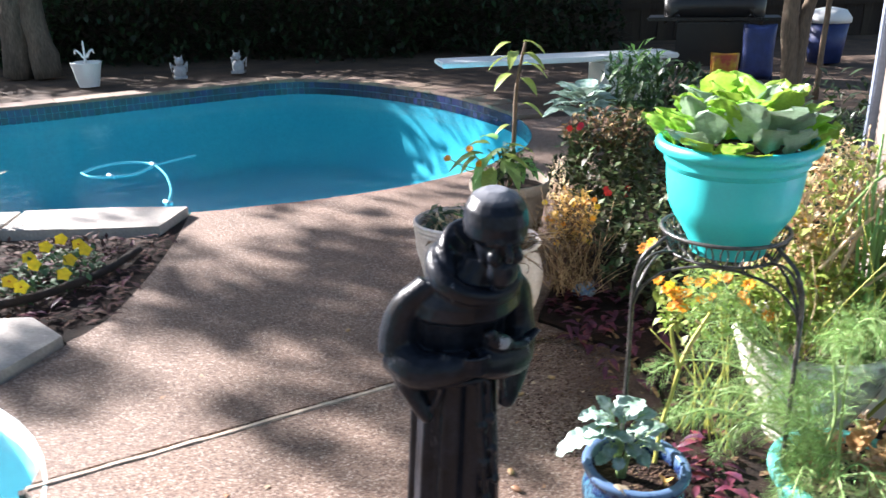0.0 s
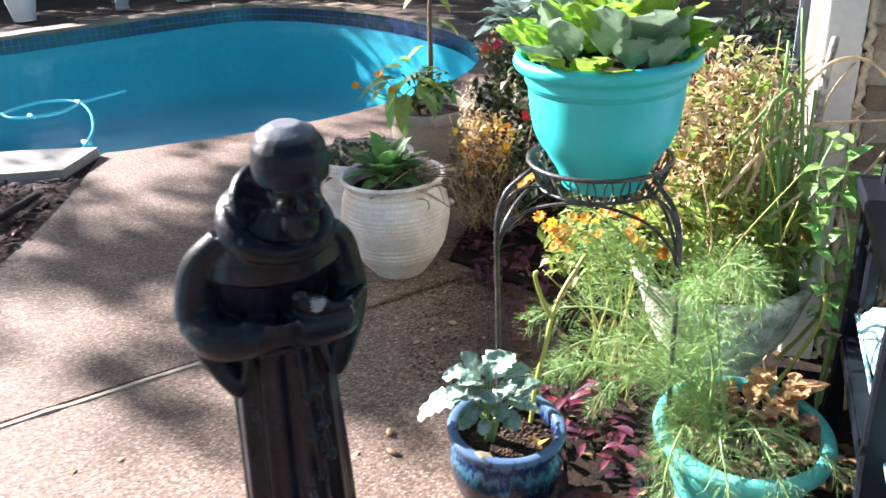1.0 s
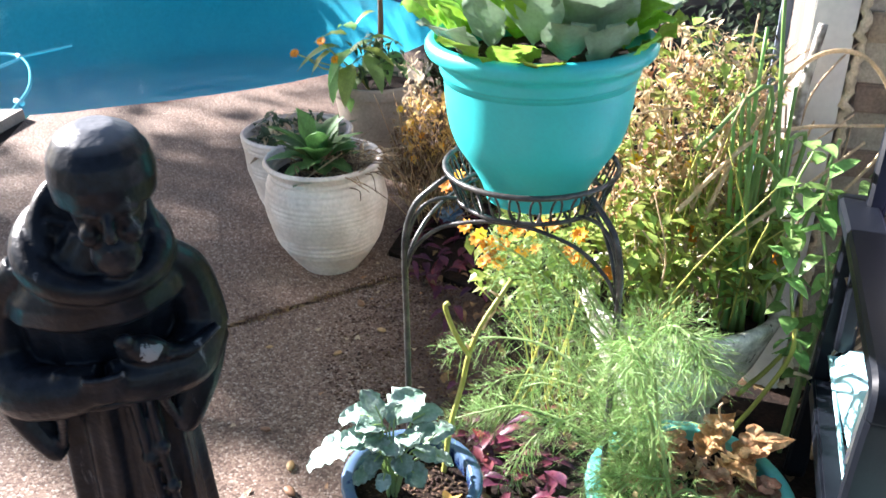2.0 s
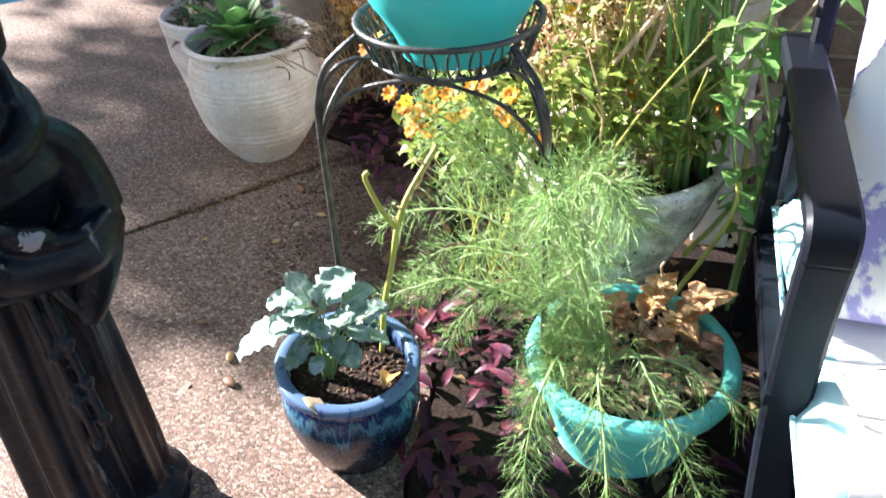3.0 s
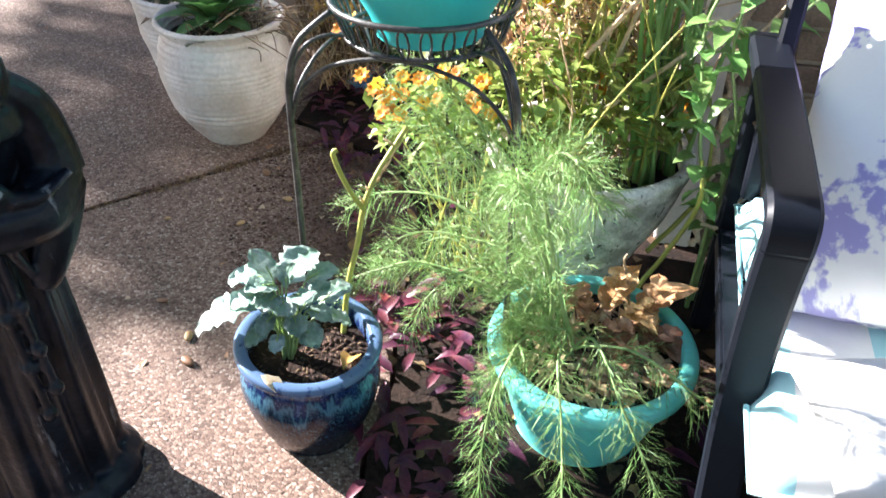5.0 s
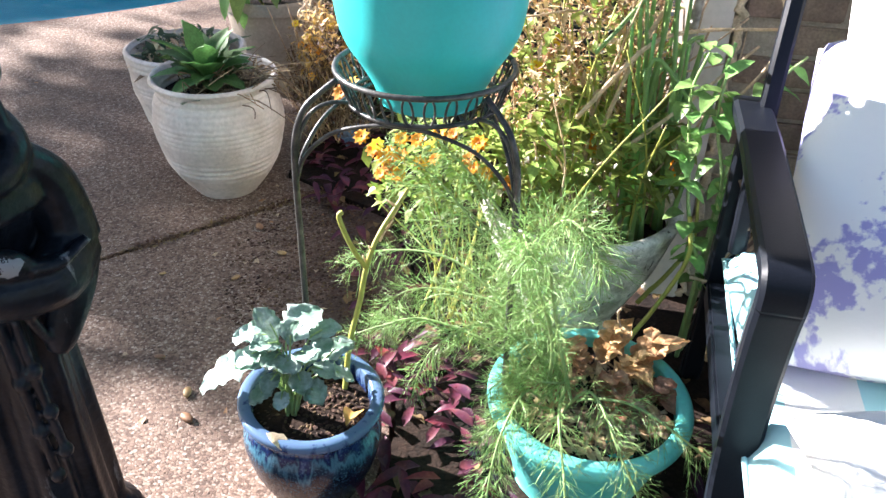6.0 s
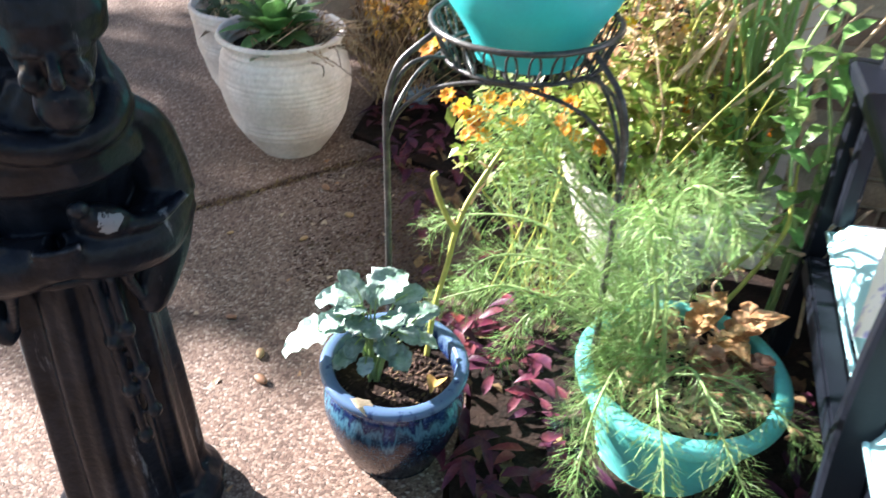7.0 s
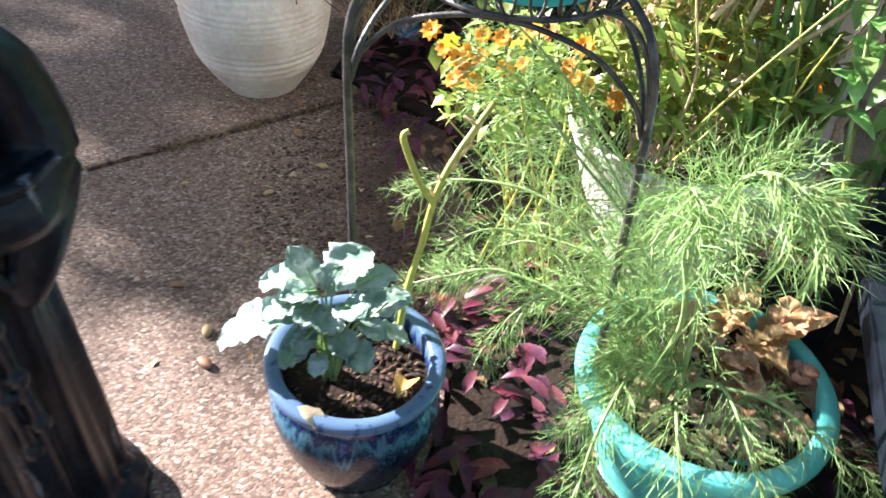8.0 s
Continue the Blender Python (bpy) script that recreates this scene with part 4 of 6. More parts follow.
def strip(pts, w, t, taper=1.0):
    """A flat bar along pts, wide across x."""
    bm = bmesh.new()
    P = spline(pts, 6)
    rings = []
    for i, p in enumerate(P):
        d = (P[min(i + 1, len(P) - 1)] - P[max(i - 1, 0)]).normalized()
        nn = d.cross(Vector((1, 0, 0))).normalized()
        ww = w * (1 + (taper - 1) * i / (len(P) - 1)) / 2
        e = 0.006
        rings.append([bm.verts.new(p + Vector((x, 0, 0)) + nn * y) for x, y in ((-ww, -t / 2 + e), (-ww + e, -t / 2), (ww - e, -t / 2), (ww, -t / 2 + e), (ww, t / 2 - e), (ww - e, t / 2), (-ww + e, t / 2), (-ww, t / 2 - e))])
    for a, b in zip(rings, rings[1:]):
        for i in range(8):
            bm.faces.new((a[i], a[(i + 1) % 8], b[(i + 1) % 8], b[i]))
    bm.faces.new(rings[0][::-1])
    bm.faces.new(rings[-1])
    bmesh.ops.recalc_face_normals(bm, faces=bm.faces)
    for a, b in zip(rings, rings[1:]):
        for p, q in zip(a, b):
            bm.edges.get((p, q)).smooth = False
    return bm


for sx in (0.0, 0.66):
    ox = 0.016 if sx < 0.3 else -0.016
    part("armrest", strip([(sx - 0.009, 0.61, 0.692), (sx - 0.009, 0.45, 0.698), (sx - 0.011, 0.25, 0.701), (sx - 0.013, 0.06, 0.700), (sx - 0.013, 0.022, 0.698), (sx - 0.013, 0.006, 0.692), (sx - 0.013, -0.001, 0.678), (sx - 0.013, -0.001, 0.655)], 0.066, 0.030, 0.94), M_ALU, chair)
    part("front_leg", strip([(sx - 0.013, -0.001, 0.66), (sx - 0.013, 0.008, 0.60), (sx - 0.011, 0.020, 0.48), (sx - 0.009, 0.012, 0.34), (sx - 0.006, -0.03, 0.18), (sx - 0.004, -0.07, 0.0)], 0.062, 0.030, 0.95), M_ALU, chair)
    part("rear_leg", strip([(sx, 0.585, 0.69), (sx, 0.575, 0.45), (sx, 0.595, 0.25), (sx, 0.64, 0.0)], 0.045, 0.03), M_ALU, chair)
    part("back_post", strip([(sx + ox, 0.53, 0.42), (sx + ox, 0.565, 0.70), (sx + 2 * ox, 0.65, 0.907), (sx + 2.5 * ox, 0.74, 1.10)], 0.032, 0.03), M_ALU, chair)
for y, z in ((-0.02, 0.31), (0.57, 0.30)):
    bm = bmesh.new()
    box(bm, 0.02, 0.64, y - 0.018, y + 0.018, z - 0.025, z + 0.025, None, 0.005)
    part("seat_rail", bm, M_ALU, chair, smooth=False)
for sx in (0.0, 0.66):
    bm = bmesh.new()
    box(bm, sx - 0.02, sx + 0.02, 0.0, 0.56, 0.28, 0.325, None, 0.005)
    part("side_rail", bm, M_ALU, chair, smooth=False)
for k in range(6):
    bm = bmesh.new()
    y = 0.06 + 0.09 * k
    box(bm, 0.02, 0.64, y - 0.025, y + 0.025, 0.322, 0.330)
    part("seat_sling", bm, M_ALU, chair, smooth=False)
bm = bmesh.new()
box(bm, 0.04, 0.62, 0.725, 0.745, 1.07, 1.11, None, 0.005)
part("top_rail", bm, M_ALU, chair, smooth=False)


def puff(sx, sy, sz, n=18, power=0.45, wrinkle=0.008):
    """A stuffed cushion: a box whose thickness falls away to its seams."""
    bm = bmesh.new()
    faces = {}
    for sgn in (-1, 1):
        for i in range(n + 1):
            for j in range(n + 1):
                u, v = 2 * i / n - 1, 2 * j / n - 1
                t = max(0.0, (1 - u ** 4) * (1 - v ** 4)) ** power
                pin = 1 - 0.06 * (1 - abs(u * v)) * (max(abs(u), abs(v)) ** 6)
                w = wrinkle * noise.noise((u * 2.6, v * 2.6, sgn * 3.0)) + wrinkle * 0.6 * noise.noise((u * 7, v * 7, sgn * 5.0)) * (abs(u) ** 2 + abs(v) ** 2)
                faces[(sgn, i, j)] = bm.verts.new((sx / 2 * u * pin, sy / 2 * v * pin, sgn * (sz / 2 * t + w * t)))
        for i in range(n):
            for j in range(n):
                q = [faces[(sgn, i, j)], faces[(sgn, i + 1, j)], faces[(sgn, i + 1, j + 1)], faces[(sgn, i, j + 1)]]
                bm.faces.new(q if sgn > 0 else q[::-1])
    bmesh.ops.remove_doubles(bm, verts=bm.verts, dist=0.0008)
    return bm


cush = root("seat_cushion", "white and pale teal striped seat cushion on the chair", "cushion", CH @ Matrix.Translation((0.325, 0.20, 0.388)))
part("cover", puff(0.66, 0.70, 0.125, 24, 0.18, 0.004), M_STRIPE, cush)
bm = bmesh.new()
tube(bm, [(-0.325, -0.345, 0), (0.325, -0.345, 0), (0.325, 0.345, 0), (-0.325, 0.345, 0), (-0.325, -0.345, 0)], 0.005, 0.005, 6)
part("piping", bm, M_STRIPE, cush)
backc = root("back_cushion", "white and pale teal striped back cushion", "cushion", CH @ Matrix.Translation((0.365, 0.575, 0.80)) @ pose(0, 0, 0, 68, 0, 0))
part("cover", puff(0.52, 0.66, 0.13, 20, 0.22, 0.004), M_STRIPE, backc)
pil = root("throw_pillow", "white throw pillow with brushed violet paint strokes", "pillow", CH @ Matrix.Translation((0.305, 0.315, 0.680)) @ pose(0, 0, 0, 33, -12, -20))
part("cover", puff(0.58, 0.63, 0.24, 26, 0.42, 0.014), M_PAINTED, pil)
pil2 = root("lumbar_pillow", "small white lumbar pillow lying on the seat", "pillow", CH @ Matrix.Translation((0.28, -0.065, 0.487)) @ pose(0, 0, 0, 4, 0, 12))
part("cover", puff(0.48, 0.20, 0.10, 18, 0.4, 0.008), M_BOARD, pil2)


# ---- plants ----
def flower(bm_p, bm_c, at, nrm, r, petals=10, rows=1, cup=0.25):
    n_ = Vector(nrm).normalized()
    u = n_.cross(Vector((0.2, 0.9, 0.3))).normalized()
    w = n_.cross(u)
    for k in range(rows):
        for i in range(petals):
            a = 2 * math.pi * (i + 0.5 * k) / petals
            d = u * math.cos(a) + w * math.sin(a) + n_ * (cup + 0.35 * k)
            blade(bm_p, Vector(at) + n_ * 0.001 * k, d, r * (1 - 0.25 * k), r * 2.6 / petals * 2.4, n_, 0.25, 0.1, 2, 1, shape=0.6)
    if bm_c is not None:
        bmesh.ops.create_uvsphere(bm_c, u_segments=8, v_segments=5, radius=r * 0.15, matrix=Matrix.Translation(Vector(at) + n_ * r * 0.12))


def bloom(parent, at, nrm, r, material, petals=10, rows=2, eye=True):
    b1, b2 = bmesh.new(), bmesh.new()
    flower(b1, b2, at, nrm, r, petals, rows)
    f = part("flower", b1, material, parent)
    if eye:
        part("flower_eye", b2, M_EYE, f)
    else:
        b2.free()


def leaf_part(parent, material, base, d, length, width, **kw):
    bm = bmesh.new()
    blade(bm, Vector(base), d, length, width, **kw)
    return part("leaf", bm, material, parent)


def plant(name, label, category="plant", group="", move=(0, 0, 0), about=None, scale=(1, 1, 1)):
    """A plant whose parts are given in yard coordinates; it may be moved, or scaled about a point, as a whole."""
    m = Matrix.Translation(move)
    if about:
        c = Vector(about)
        m = Matrix.Translation(Vector(move) + c) @ Matrix.Diagonal((*scale, 1)) @ Matrix.Translation(-c)
    return root(name, label, category, m, group)


# broccoli in the blue pot
pl = plant("broccoli_plant", "blue-green broccoli seedling with wavy leaves in the blue pot")
BASE = Vector((0.500, 1.480, 0.182))
r1 = random.Random(11)
# middle of the blade from the root, direction, length, width
for k, (c, d1, ln, wd) in enumerate((
        ((-0.098, 0.02, 0.103), (-1, 0.05, -0.08), 0.125, 0.075), ((-0.055, 0.06, 0.139), (-0.9, 0.3, 0.25), 0.07, 0.058), ((0.026, 0.06, 0.157), (0.5, 0.5, 0.5), 0.085, 0.078),
        ((0.002, 0.0, 0.119), (0.1, -0.6, 0.25), 0.055, 0.05), ((0.05, 0.02, 0.118), (0.5, 0.3, 0.6), 0.065, 0.042), ((0.085, 0.03, 0.11), (0.7, 0.3, 0.5), 0.065, 0.05),
        ((0.088, 0.01, 0.073), (1, -0.1, -0.05), 0.055, 0.042), ((0.04, -0.03, 0.074), (0.6, -0.5, -0.15), 0.052, 0.052), ((-0.047, -0.02, 0.072), (-0.8, -0.3, -0.05), 0.05, 0.04),
        ((-0.015, -0.03, 0.061), (-0.2, -0.8, -0.1), 0.034, 0.03), ((-0.023, 0.05, 0.164), (-0.3, 0.3, 0.9), 0.065, 0.042), ((-0.03, 0.03, 0.138), (-0.6, -0.2, 0.4), 0.055, 0.05),
        ((0.01, 0.03, 0.15), (0.1, 0.1, 1.0), 0.045, 0.024), ((0.03, 0.0, 0.135), (0.4, -0.5, 0.5), 0.055, 0.05), ((-0.02, 0.01, 0.12), (-0.3, -0.6, 0.3), 0.05, 0.046), ((0.065, 0.05, 0.14), (0.7, 0.2, 0.4), 0.06, 0.05),
        ((-0.06, 0.03, 0.118), (-0.8, -0.3, 0.15), 0.06, 0.05), ((0.02, -0.02, 0.09), (0.2, -0.8, 0.1), 0.045, 0.042), ((-0.03, -0.01, 0.088), (-0.5, -0.6, 0.0), 0.042, 0.036), ((0.06, 0.0, 0.092), (0.8, -0.4, 0.1), 0.045, 0.04))):
    d = Vector(d1).normalized()
    tip = BASE + Vector(c) - d * ln * 0.5
    b0 = BASE + Vector((r1.uniform(-0.012, 0.012), r1.uniform(-0.012, 0.012), -0.005))
    bm = bmesh.new()
    tube(bm, spline([b0, b0.lerp(tip, 0.55) + Vector((0, 0, 0.012)), tip, tip + d * ln * 0.5 + Vector((0, 0, -0.001))], 4), 0.0030, 0.0012, 6)
    part("stem", bm, M_FENSTEM, pl)
    bm = bmesh.new()
    side = d.cross(Vector((0, 0, 1))).normalized()
    blade(bm, tip, d, ln, wd, bend=0.4, fold=0.22, nl=14, nw=6, ruffle=0.22, shape=0.58, seed=k * 3.1, blunt=0.42)
    mid = tip + d * ln * 0.5
    for v in bm.verts:
        q = v.co - mid
        e = min(1.0, abs(q.dot(side)) / (wd * 0.5)) ** 2
        v.co += side * (0.055 * wd * e * math.copysign(1, q.dot(side)) * math.sin(q.dot(d) / ln * 30 + k)) + Vector((0, 0, 0.006)) * e * noise.noise(v.co * 70 + Vector((k, 0, 0)))
    part("leaf", bm, M_BROC, pl)
    if k == 0:
        for s_ in (-1, 1):
            bm = bmesh.new()
            blade(bm, tip - d * 0.012, d * 0.3 + side * s_, 0.022, 0.018, bend=0.3, nl=4, nw=2, ruffle=0.3, seed=s_, blunt=0.5)
            part("leaflet", bm, M_BROC, pl)
pl = plant("bare_branch", "yellow-green forked bare branch rising from the blue pot", "branch")
bm = bmesh.new()
tube(bm, spline([(0.596, 1.525, 0.165), (0.612, 1.540, 0.275), (0.636, 1.547, 0.37), (0.648, 1.547, 0.433), (0.672, 1.560, 0.487), (0.728, 1.590, 0.557)], 5), 0.0054, 0.0042, 8)
part("main_branch", bm, M_YSTEM, pl)
bm = bmesh.new()
tube(bm, spline([(0.648, 1.547, 0.433), (0.634, 1.530, 0.465), (0.617, 1.514, 0.512), (0.604, 1.503, 0.562), (0.611, 1.504, 0.570)], 4), 0.0048, 0.004, 8)
part("fork", bm, M_YSTEM, pl)
for k in range(6):
    bm = bmesh.new()
    p = Vector((0.650, 1.549, 0.44)).lerp(Vector((0.72, 1.587, 0.545)), k / 6)
    tube(bm, [p, p + Vector((r1.uniform(-0.02, 0.02), r1.uniform(-0.01, 0.02), 0.018))], 0.003, 0.0015, 5)
    part("bud", bm, M_STRAW, pl)


def fallen(name, label, material, at, d, ln, wd, lobes=False, **kw):
    bm = bmesh.new()
    if lobes:
        base = Vector(at)
        dv = Vector(d).normalized()
        sd = dv.cross(Vector((0, 0, 1))).normalized()
        blade(bm, base, dv, ln, wd * 0.8, bend=0.75, fold=0.45, nl=8, nw=3, ruffle=0.5, seed=ln * 99, blunt=0.6)
        for s in (-1, 1):
            for f in (0.25, 0.48, 0.7):
                blade(bm, base + dv * ln * f, dv * 0.7 + sd * s + Vector((0, 0, 0.25)), wd * 0.46 * (1.1 - 0.4 * f), wd * 0.40, bend=0.4, fold=0.2, nl=5, nw=2, ruffle=0.4, seed=f * 7 + s + ln * 50)
    else:
        blade(bm, Vector(at), d, ln, wd, **kw)
    o = obj(name, bm, material)
    return tagged(o, label, "leaf")


fallen("fallen_leaf", "curled yellow dry leaf lying in the blue pot", M_GOLD, (0.592, 1.425, 0.186), (0.35, 0.8, 0.2), 0.07, 0.035, bend=0.8, fold=0.6, ruffle=0.15, nl=7, nw=3)
fallen("fallen_leaf", "pale torn leaf scrap on the blue pot rim", M_STRAW, (0.458, 1.392, 0.222), (0.6, -0.5, 0.1), 0.045, 0.026, bend=0.6, fold=0.4, ruffle=0.3, nl=5, nw=2)

cr_ = random.Random(61)
bm = bmesh.new()
for k in range(520):
    a, q = cr_.uniform(0, 6.28), 0.098 * math.sqrt(cr_.random())
    r_ = cr_.uniform(0.0012, 0.0038)
    bmesh.ops.create_icosphere(bm, subdivisions=1, radius=r_, matrix=Matrix.Translation((0.530 + q * math.cos(a), 1.481 + q * math.sin(a), 0.181 + 0.044 * q * math.sin(a) + 0.4 * r_)) @ Matrix.Rotation(a * 3, 4, "Z") @ Matrix.Diagonal((1.7, 0.9, 0.7, 1)))
tagged(obj("soil_crumbs", bm, M_CLOD, smooth=False), "coarse brown crumbs of potting soil in the blue pot", "soil", kind="stuff")
# cabbages in the large planter
pl = plant("cabbage_plants", "crowded young cabbages filling the large turquoise planter", "cabbage", move=(0, -0.028, -0.040))
TC = Vector((0.774, 1.668, 0.972))
r2 = random.Random(5)
for k in range(78):
    ring = k / 78
    rad = 0.150 * math.sqrt(ring)
    a = k * 2.399
    b0 = TC + Vector((rad * math.cos(a), rad * math.sin(a), r2.uniform(-0.005, 0.03) + 0.06 * (1 - ring ** 2)))
    az = a + r2.uniform(-0.5, 0.5)
    el = 1.45 - 0.70 * ring + r2.uniform(-0.3, 0.3)
    ln = r2.uniform(0.075, 0.11)
    bluish = r2.random() < (0.36 if math.sin(a) < -0.2 else 0.2)
    leaf_part(pl, M_CABG if bluish else M_CABB, b0, (math.cos(az) * math.cos(el), math.sin(az) * math.cos(el), math.sin(el)), ln, ln * r2.uniform(0.8, 1.05),
              bend=r2.uniform(-0.15, 0.55), fold=r2.uniform(0.1, 0.35), nl=9, nw=4, ruffle=0.2, shape=0.6, seed=k, blunt=0.42)


# fennel
def filaments(bm, p, d, ln, rnd, w=0.0011):
    side = d.cross(Vector((rnd.uniform(-1, 1), rnd.uniform(-1, 1), rnd.uniform(-1, 1)))).normalized() * w
    m_ = p + d * ln * 0.55 + Vector((0, 0, -0.06 * ln))
    e = p + d * ln + Vector((0, 0, -0.25 * ln))
    a, b, c, d2, t = (bm.verts.new(q) for q in (p - side, p + side, m_ + side * 0.8, m_ - side * 0.8, e))
    bm.faces.new((a, b, c, d2))
    bm.faces.new((d2, c, t))


def frond(pl, pts, spread, dens, seed, stem=0.0035):
    rnd = random.Random(seed)
    P = spline(pts, 8)
    bm = bmesh.new()
    tube(bm, P, stem, 0.001, 6)
    part("stem", bm, M_FENSTEM, pl)
    bm = bmesh.new()
    n = len(P)
    for i in range(n // 4, n):
        t = (i - n // 4) / (n - n // 4)
        d0 = (P[min(i + 1, n - 1)] - P[i - 1]).normalized()
        for s in range(dens):
            a = rnd.uniform(0, 2 * math.pi)
            u = d0.cross(Vector((0, 0, 1)) if abs(d0.z) < 0.9 else Vector((1, 0, 0))).normalized()
            v = d0.cross(u)
            bd = (d0 * 0.75 + (u * math.cos(a) + v * math.sin(a)) * 0.9).normalized()
            bl = spread * (1.0 - 0.55 * t) * rnd.uniform(0.6, 1.1)
            p0 = P[i].lerp(P[max(i - 1, 0)], rnd.random())
            q = [p0 + bd * bl * f + Vector((0, 0, -0.25 * bl * f * f)) for f in (0, 0.35, 0.7, 1.0)]
            for a_, b_ in zip(q, q[1:]):
                filaments(bm, a_, (b_ - a_).normalized(), (b_ - a_).length * 1.05, rnd, 0.0007)
            steps = max(3, int(bl / 0.0115))
            for k in range(steps):
                f = (k + 1) / steps
                c = q[0].lerp(q[3], f) + Vector((0, 0, 0.08 * bl * math.sin(math.pi * f)))
                for _ in range(2):
                    fd = (bd * 0.8 + (u * rnd.uniform(-1, 1) + v * rnd.uniform(-1, 1)) * 0.9 + Vector((0, 0, 0.15))).normalized()
                    filaments(bm, c, fd, rnd.uniform(0.018, 0.042) * (1.15 - 0.4 * f), rnd, 0.00033)
    part("frond", bm, M_FENNEL, pl)


pl = plant("fennel_plant", "feathery bright green fennel spilling from the turquoise pot", "fennel", move=(0.010, 0.018, -0.030))
FB = Vector((0.965, 1.40, 0.20))
for k, (pts, sp, dn) in enumerate((
        (((0, 0, 0), (0.90, 1.46, 0.36), (0.80, 1.56, 0.44), (0.68, 1.63, 0.43), (0.61, 1.66, 0.38)), 0.085, 4),
        (((0, 0, 0), (0.86, 1.43, 0.33), (0.74, 1.50, 0.36), (0.66, 1.52, 0.34), (0.60, 1.55, 0.30)), 0.075, 4),
        (((0, 0, 0), (0.94, 1.52, 0.42), (0.88, 1.64, 0.52), (0.80, 1.72, 0.60), (0.74, 1.76, 0.64)), 0.085, 3),
        (((0, 0, 0), (0.91, 1.28, 0.45), (0.845, 1.19, 0.67), (0.832, 1.155, 0.745), (0.848, 1.12, 0.768), (0.866, 1.075, 0.735)), 0.09, 6),
        (((0, 0, 0), (0.90, 1.29, 0.45), (0.825, 1.21, 0.66), (0.805, 1.18, 0.715), (0.797, 1.155, 0.735), (0.795, 1.125, 0.72)), 0.075, 4),
        (((0, 0, 0), (0.93, 1.44, 0.36), (0.92, 1.48, 0.41), (0.95, 1.50, 0.43), (1.00, 1.49, 0.41)), 0.06, 3),
        (((0, 0, 0), (0.90, 1.39, 0.36), (0.82, 1.42, 0.40), (0.74, 1.42, 0.36), (0.70, 1.42, 0.28)), 0.07, 4),
        (((0, 0, 0), (0.88, 1.34, 0.31), (0.82, 1.27, 0.28), (0.79, 1.22, 0.20), (0.78, 1.19, 0.11)), 0.075, 4),
        (((0, 0, 0), (0.98, 1.30, 0.33), (1.00, 1.19, 0.28), (1.04, 1.11, 0.18), (1.08, 1.06, 0.09)), 0.07, 4),
        (((0, 0, 0), (0.92, 1.28, 0.32), (0.90, 1.17, 0.26), (0.89, 1.10, 0.16), (0.89, 1.06, 0.08)), 0.07, 4),
        (((0, 0, 0), (1.04, 1.30, 0.30), (1.12, 1.21, 0.28), (1.18, 1.17, 0.23), (1.23, 1.16, 0.18)), 0.06, 4),
        (((0, 0, 0), (0.96, 1.36, 0.30), (0.94, 1.33, 0.33), (0.90, 1.33, 0.34), (0.86, 1.36, 0.34)), 0.06, 4),
        (((0, 0, 0), (0.93, 1.52, 0.40), (0.86, 1.62, 0.48), (0.78, 1.66, 0.53), (0.71, 1.67, 0.55)), 0.08, 3),
        (((0, 0, 0), (0.90, 1.48, 0.36), (0.80, 1.58, 0.36), (0.72, 1.62, 0.34), (0.66, 1.62, 0.29)), 0.08, 4),
        (((0, 0, 0), (0.92, 1.50, 0.40), (0.84, 1.58, 0.50), (0.77, 1.63, 0.58), (0.70, 1.66, 0.62)), 0.08, 4),
        (((0, 0, 0), (0.93, 1.51, 0.40), (0.88, 1.60, 0.50), (0.84, 1.66, 0.57), (0.79, 1.70, 0.60)), 0.08, 4),
        (((0, 0, 0), (0.92, 1.50, 0.36), (0.85, 1.60, 0.43), (0.80, 1.66, 0.46), (0.74, 1.70, 0.45)), 0.08, 4))):
    q = [FB + Vector((0.03 * math.cos(k * 2.1), 0.03 * math.sin(k * 2.1), 0))] + [Vector(p) for p in pts[1:]]
    frond(pl, q, sp, dn, 40 + k, 0.0042 if k < 6 else 0.003)

for k, pts in enumerate((((0.93, 1.36, 0.29), (0.90, 1.37, 0.33), (0.87, 1.37, 0.33), (0.83, 1.38, 0.29)), ((0.95, 1.38, 0.31), (0.92, 1.38, 0.36), (0.89, 1.38, 0.39), (0.85, 1.40, 0.40)),
                         ((0.92, 1.35, 0.26), (0.88, 1.35, 0.27), (0.84, 1.35, 0.24), (0.81, 1.35, 0.19)), ((0.95, 1.41, 0.33), (0.92, 1.42, 0.41), (0.89, 1.42, 0.46), (0.86, 1.43, 0.47)))):
    frond(pl, [FB] + [Vector(p) for p in pts], 0.07, 4, 120 + k, 0.0022)
fq = random.Random(77)
for k in range(7):
    a = fq.uniform(0, 6.28)
    c = Vector((fq.uniform(0.70, 0.98), fq.uniform(1.46, 1.68), fq.uniform(0.28, 0.42)))
    q0 = FB.lerp(c, 0.45) + Vector((0, 0, 0.04))
    e = c + Vector((c.x - FB.x, c.y - FB.y, 0)).normalized() * 0.07 + Vector((0, 0, -0.03))
    frond(pl, [FB, q0, c, e], 0.07, 3, 90 + k, 0.002)
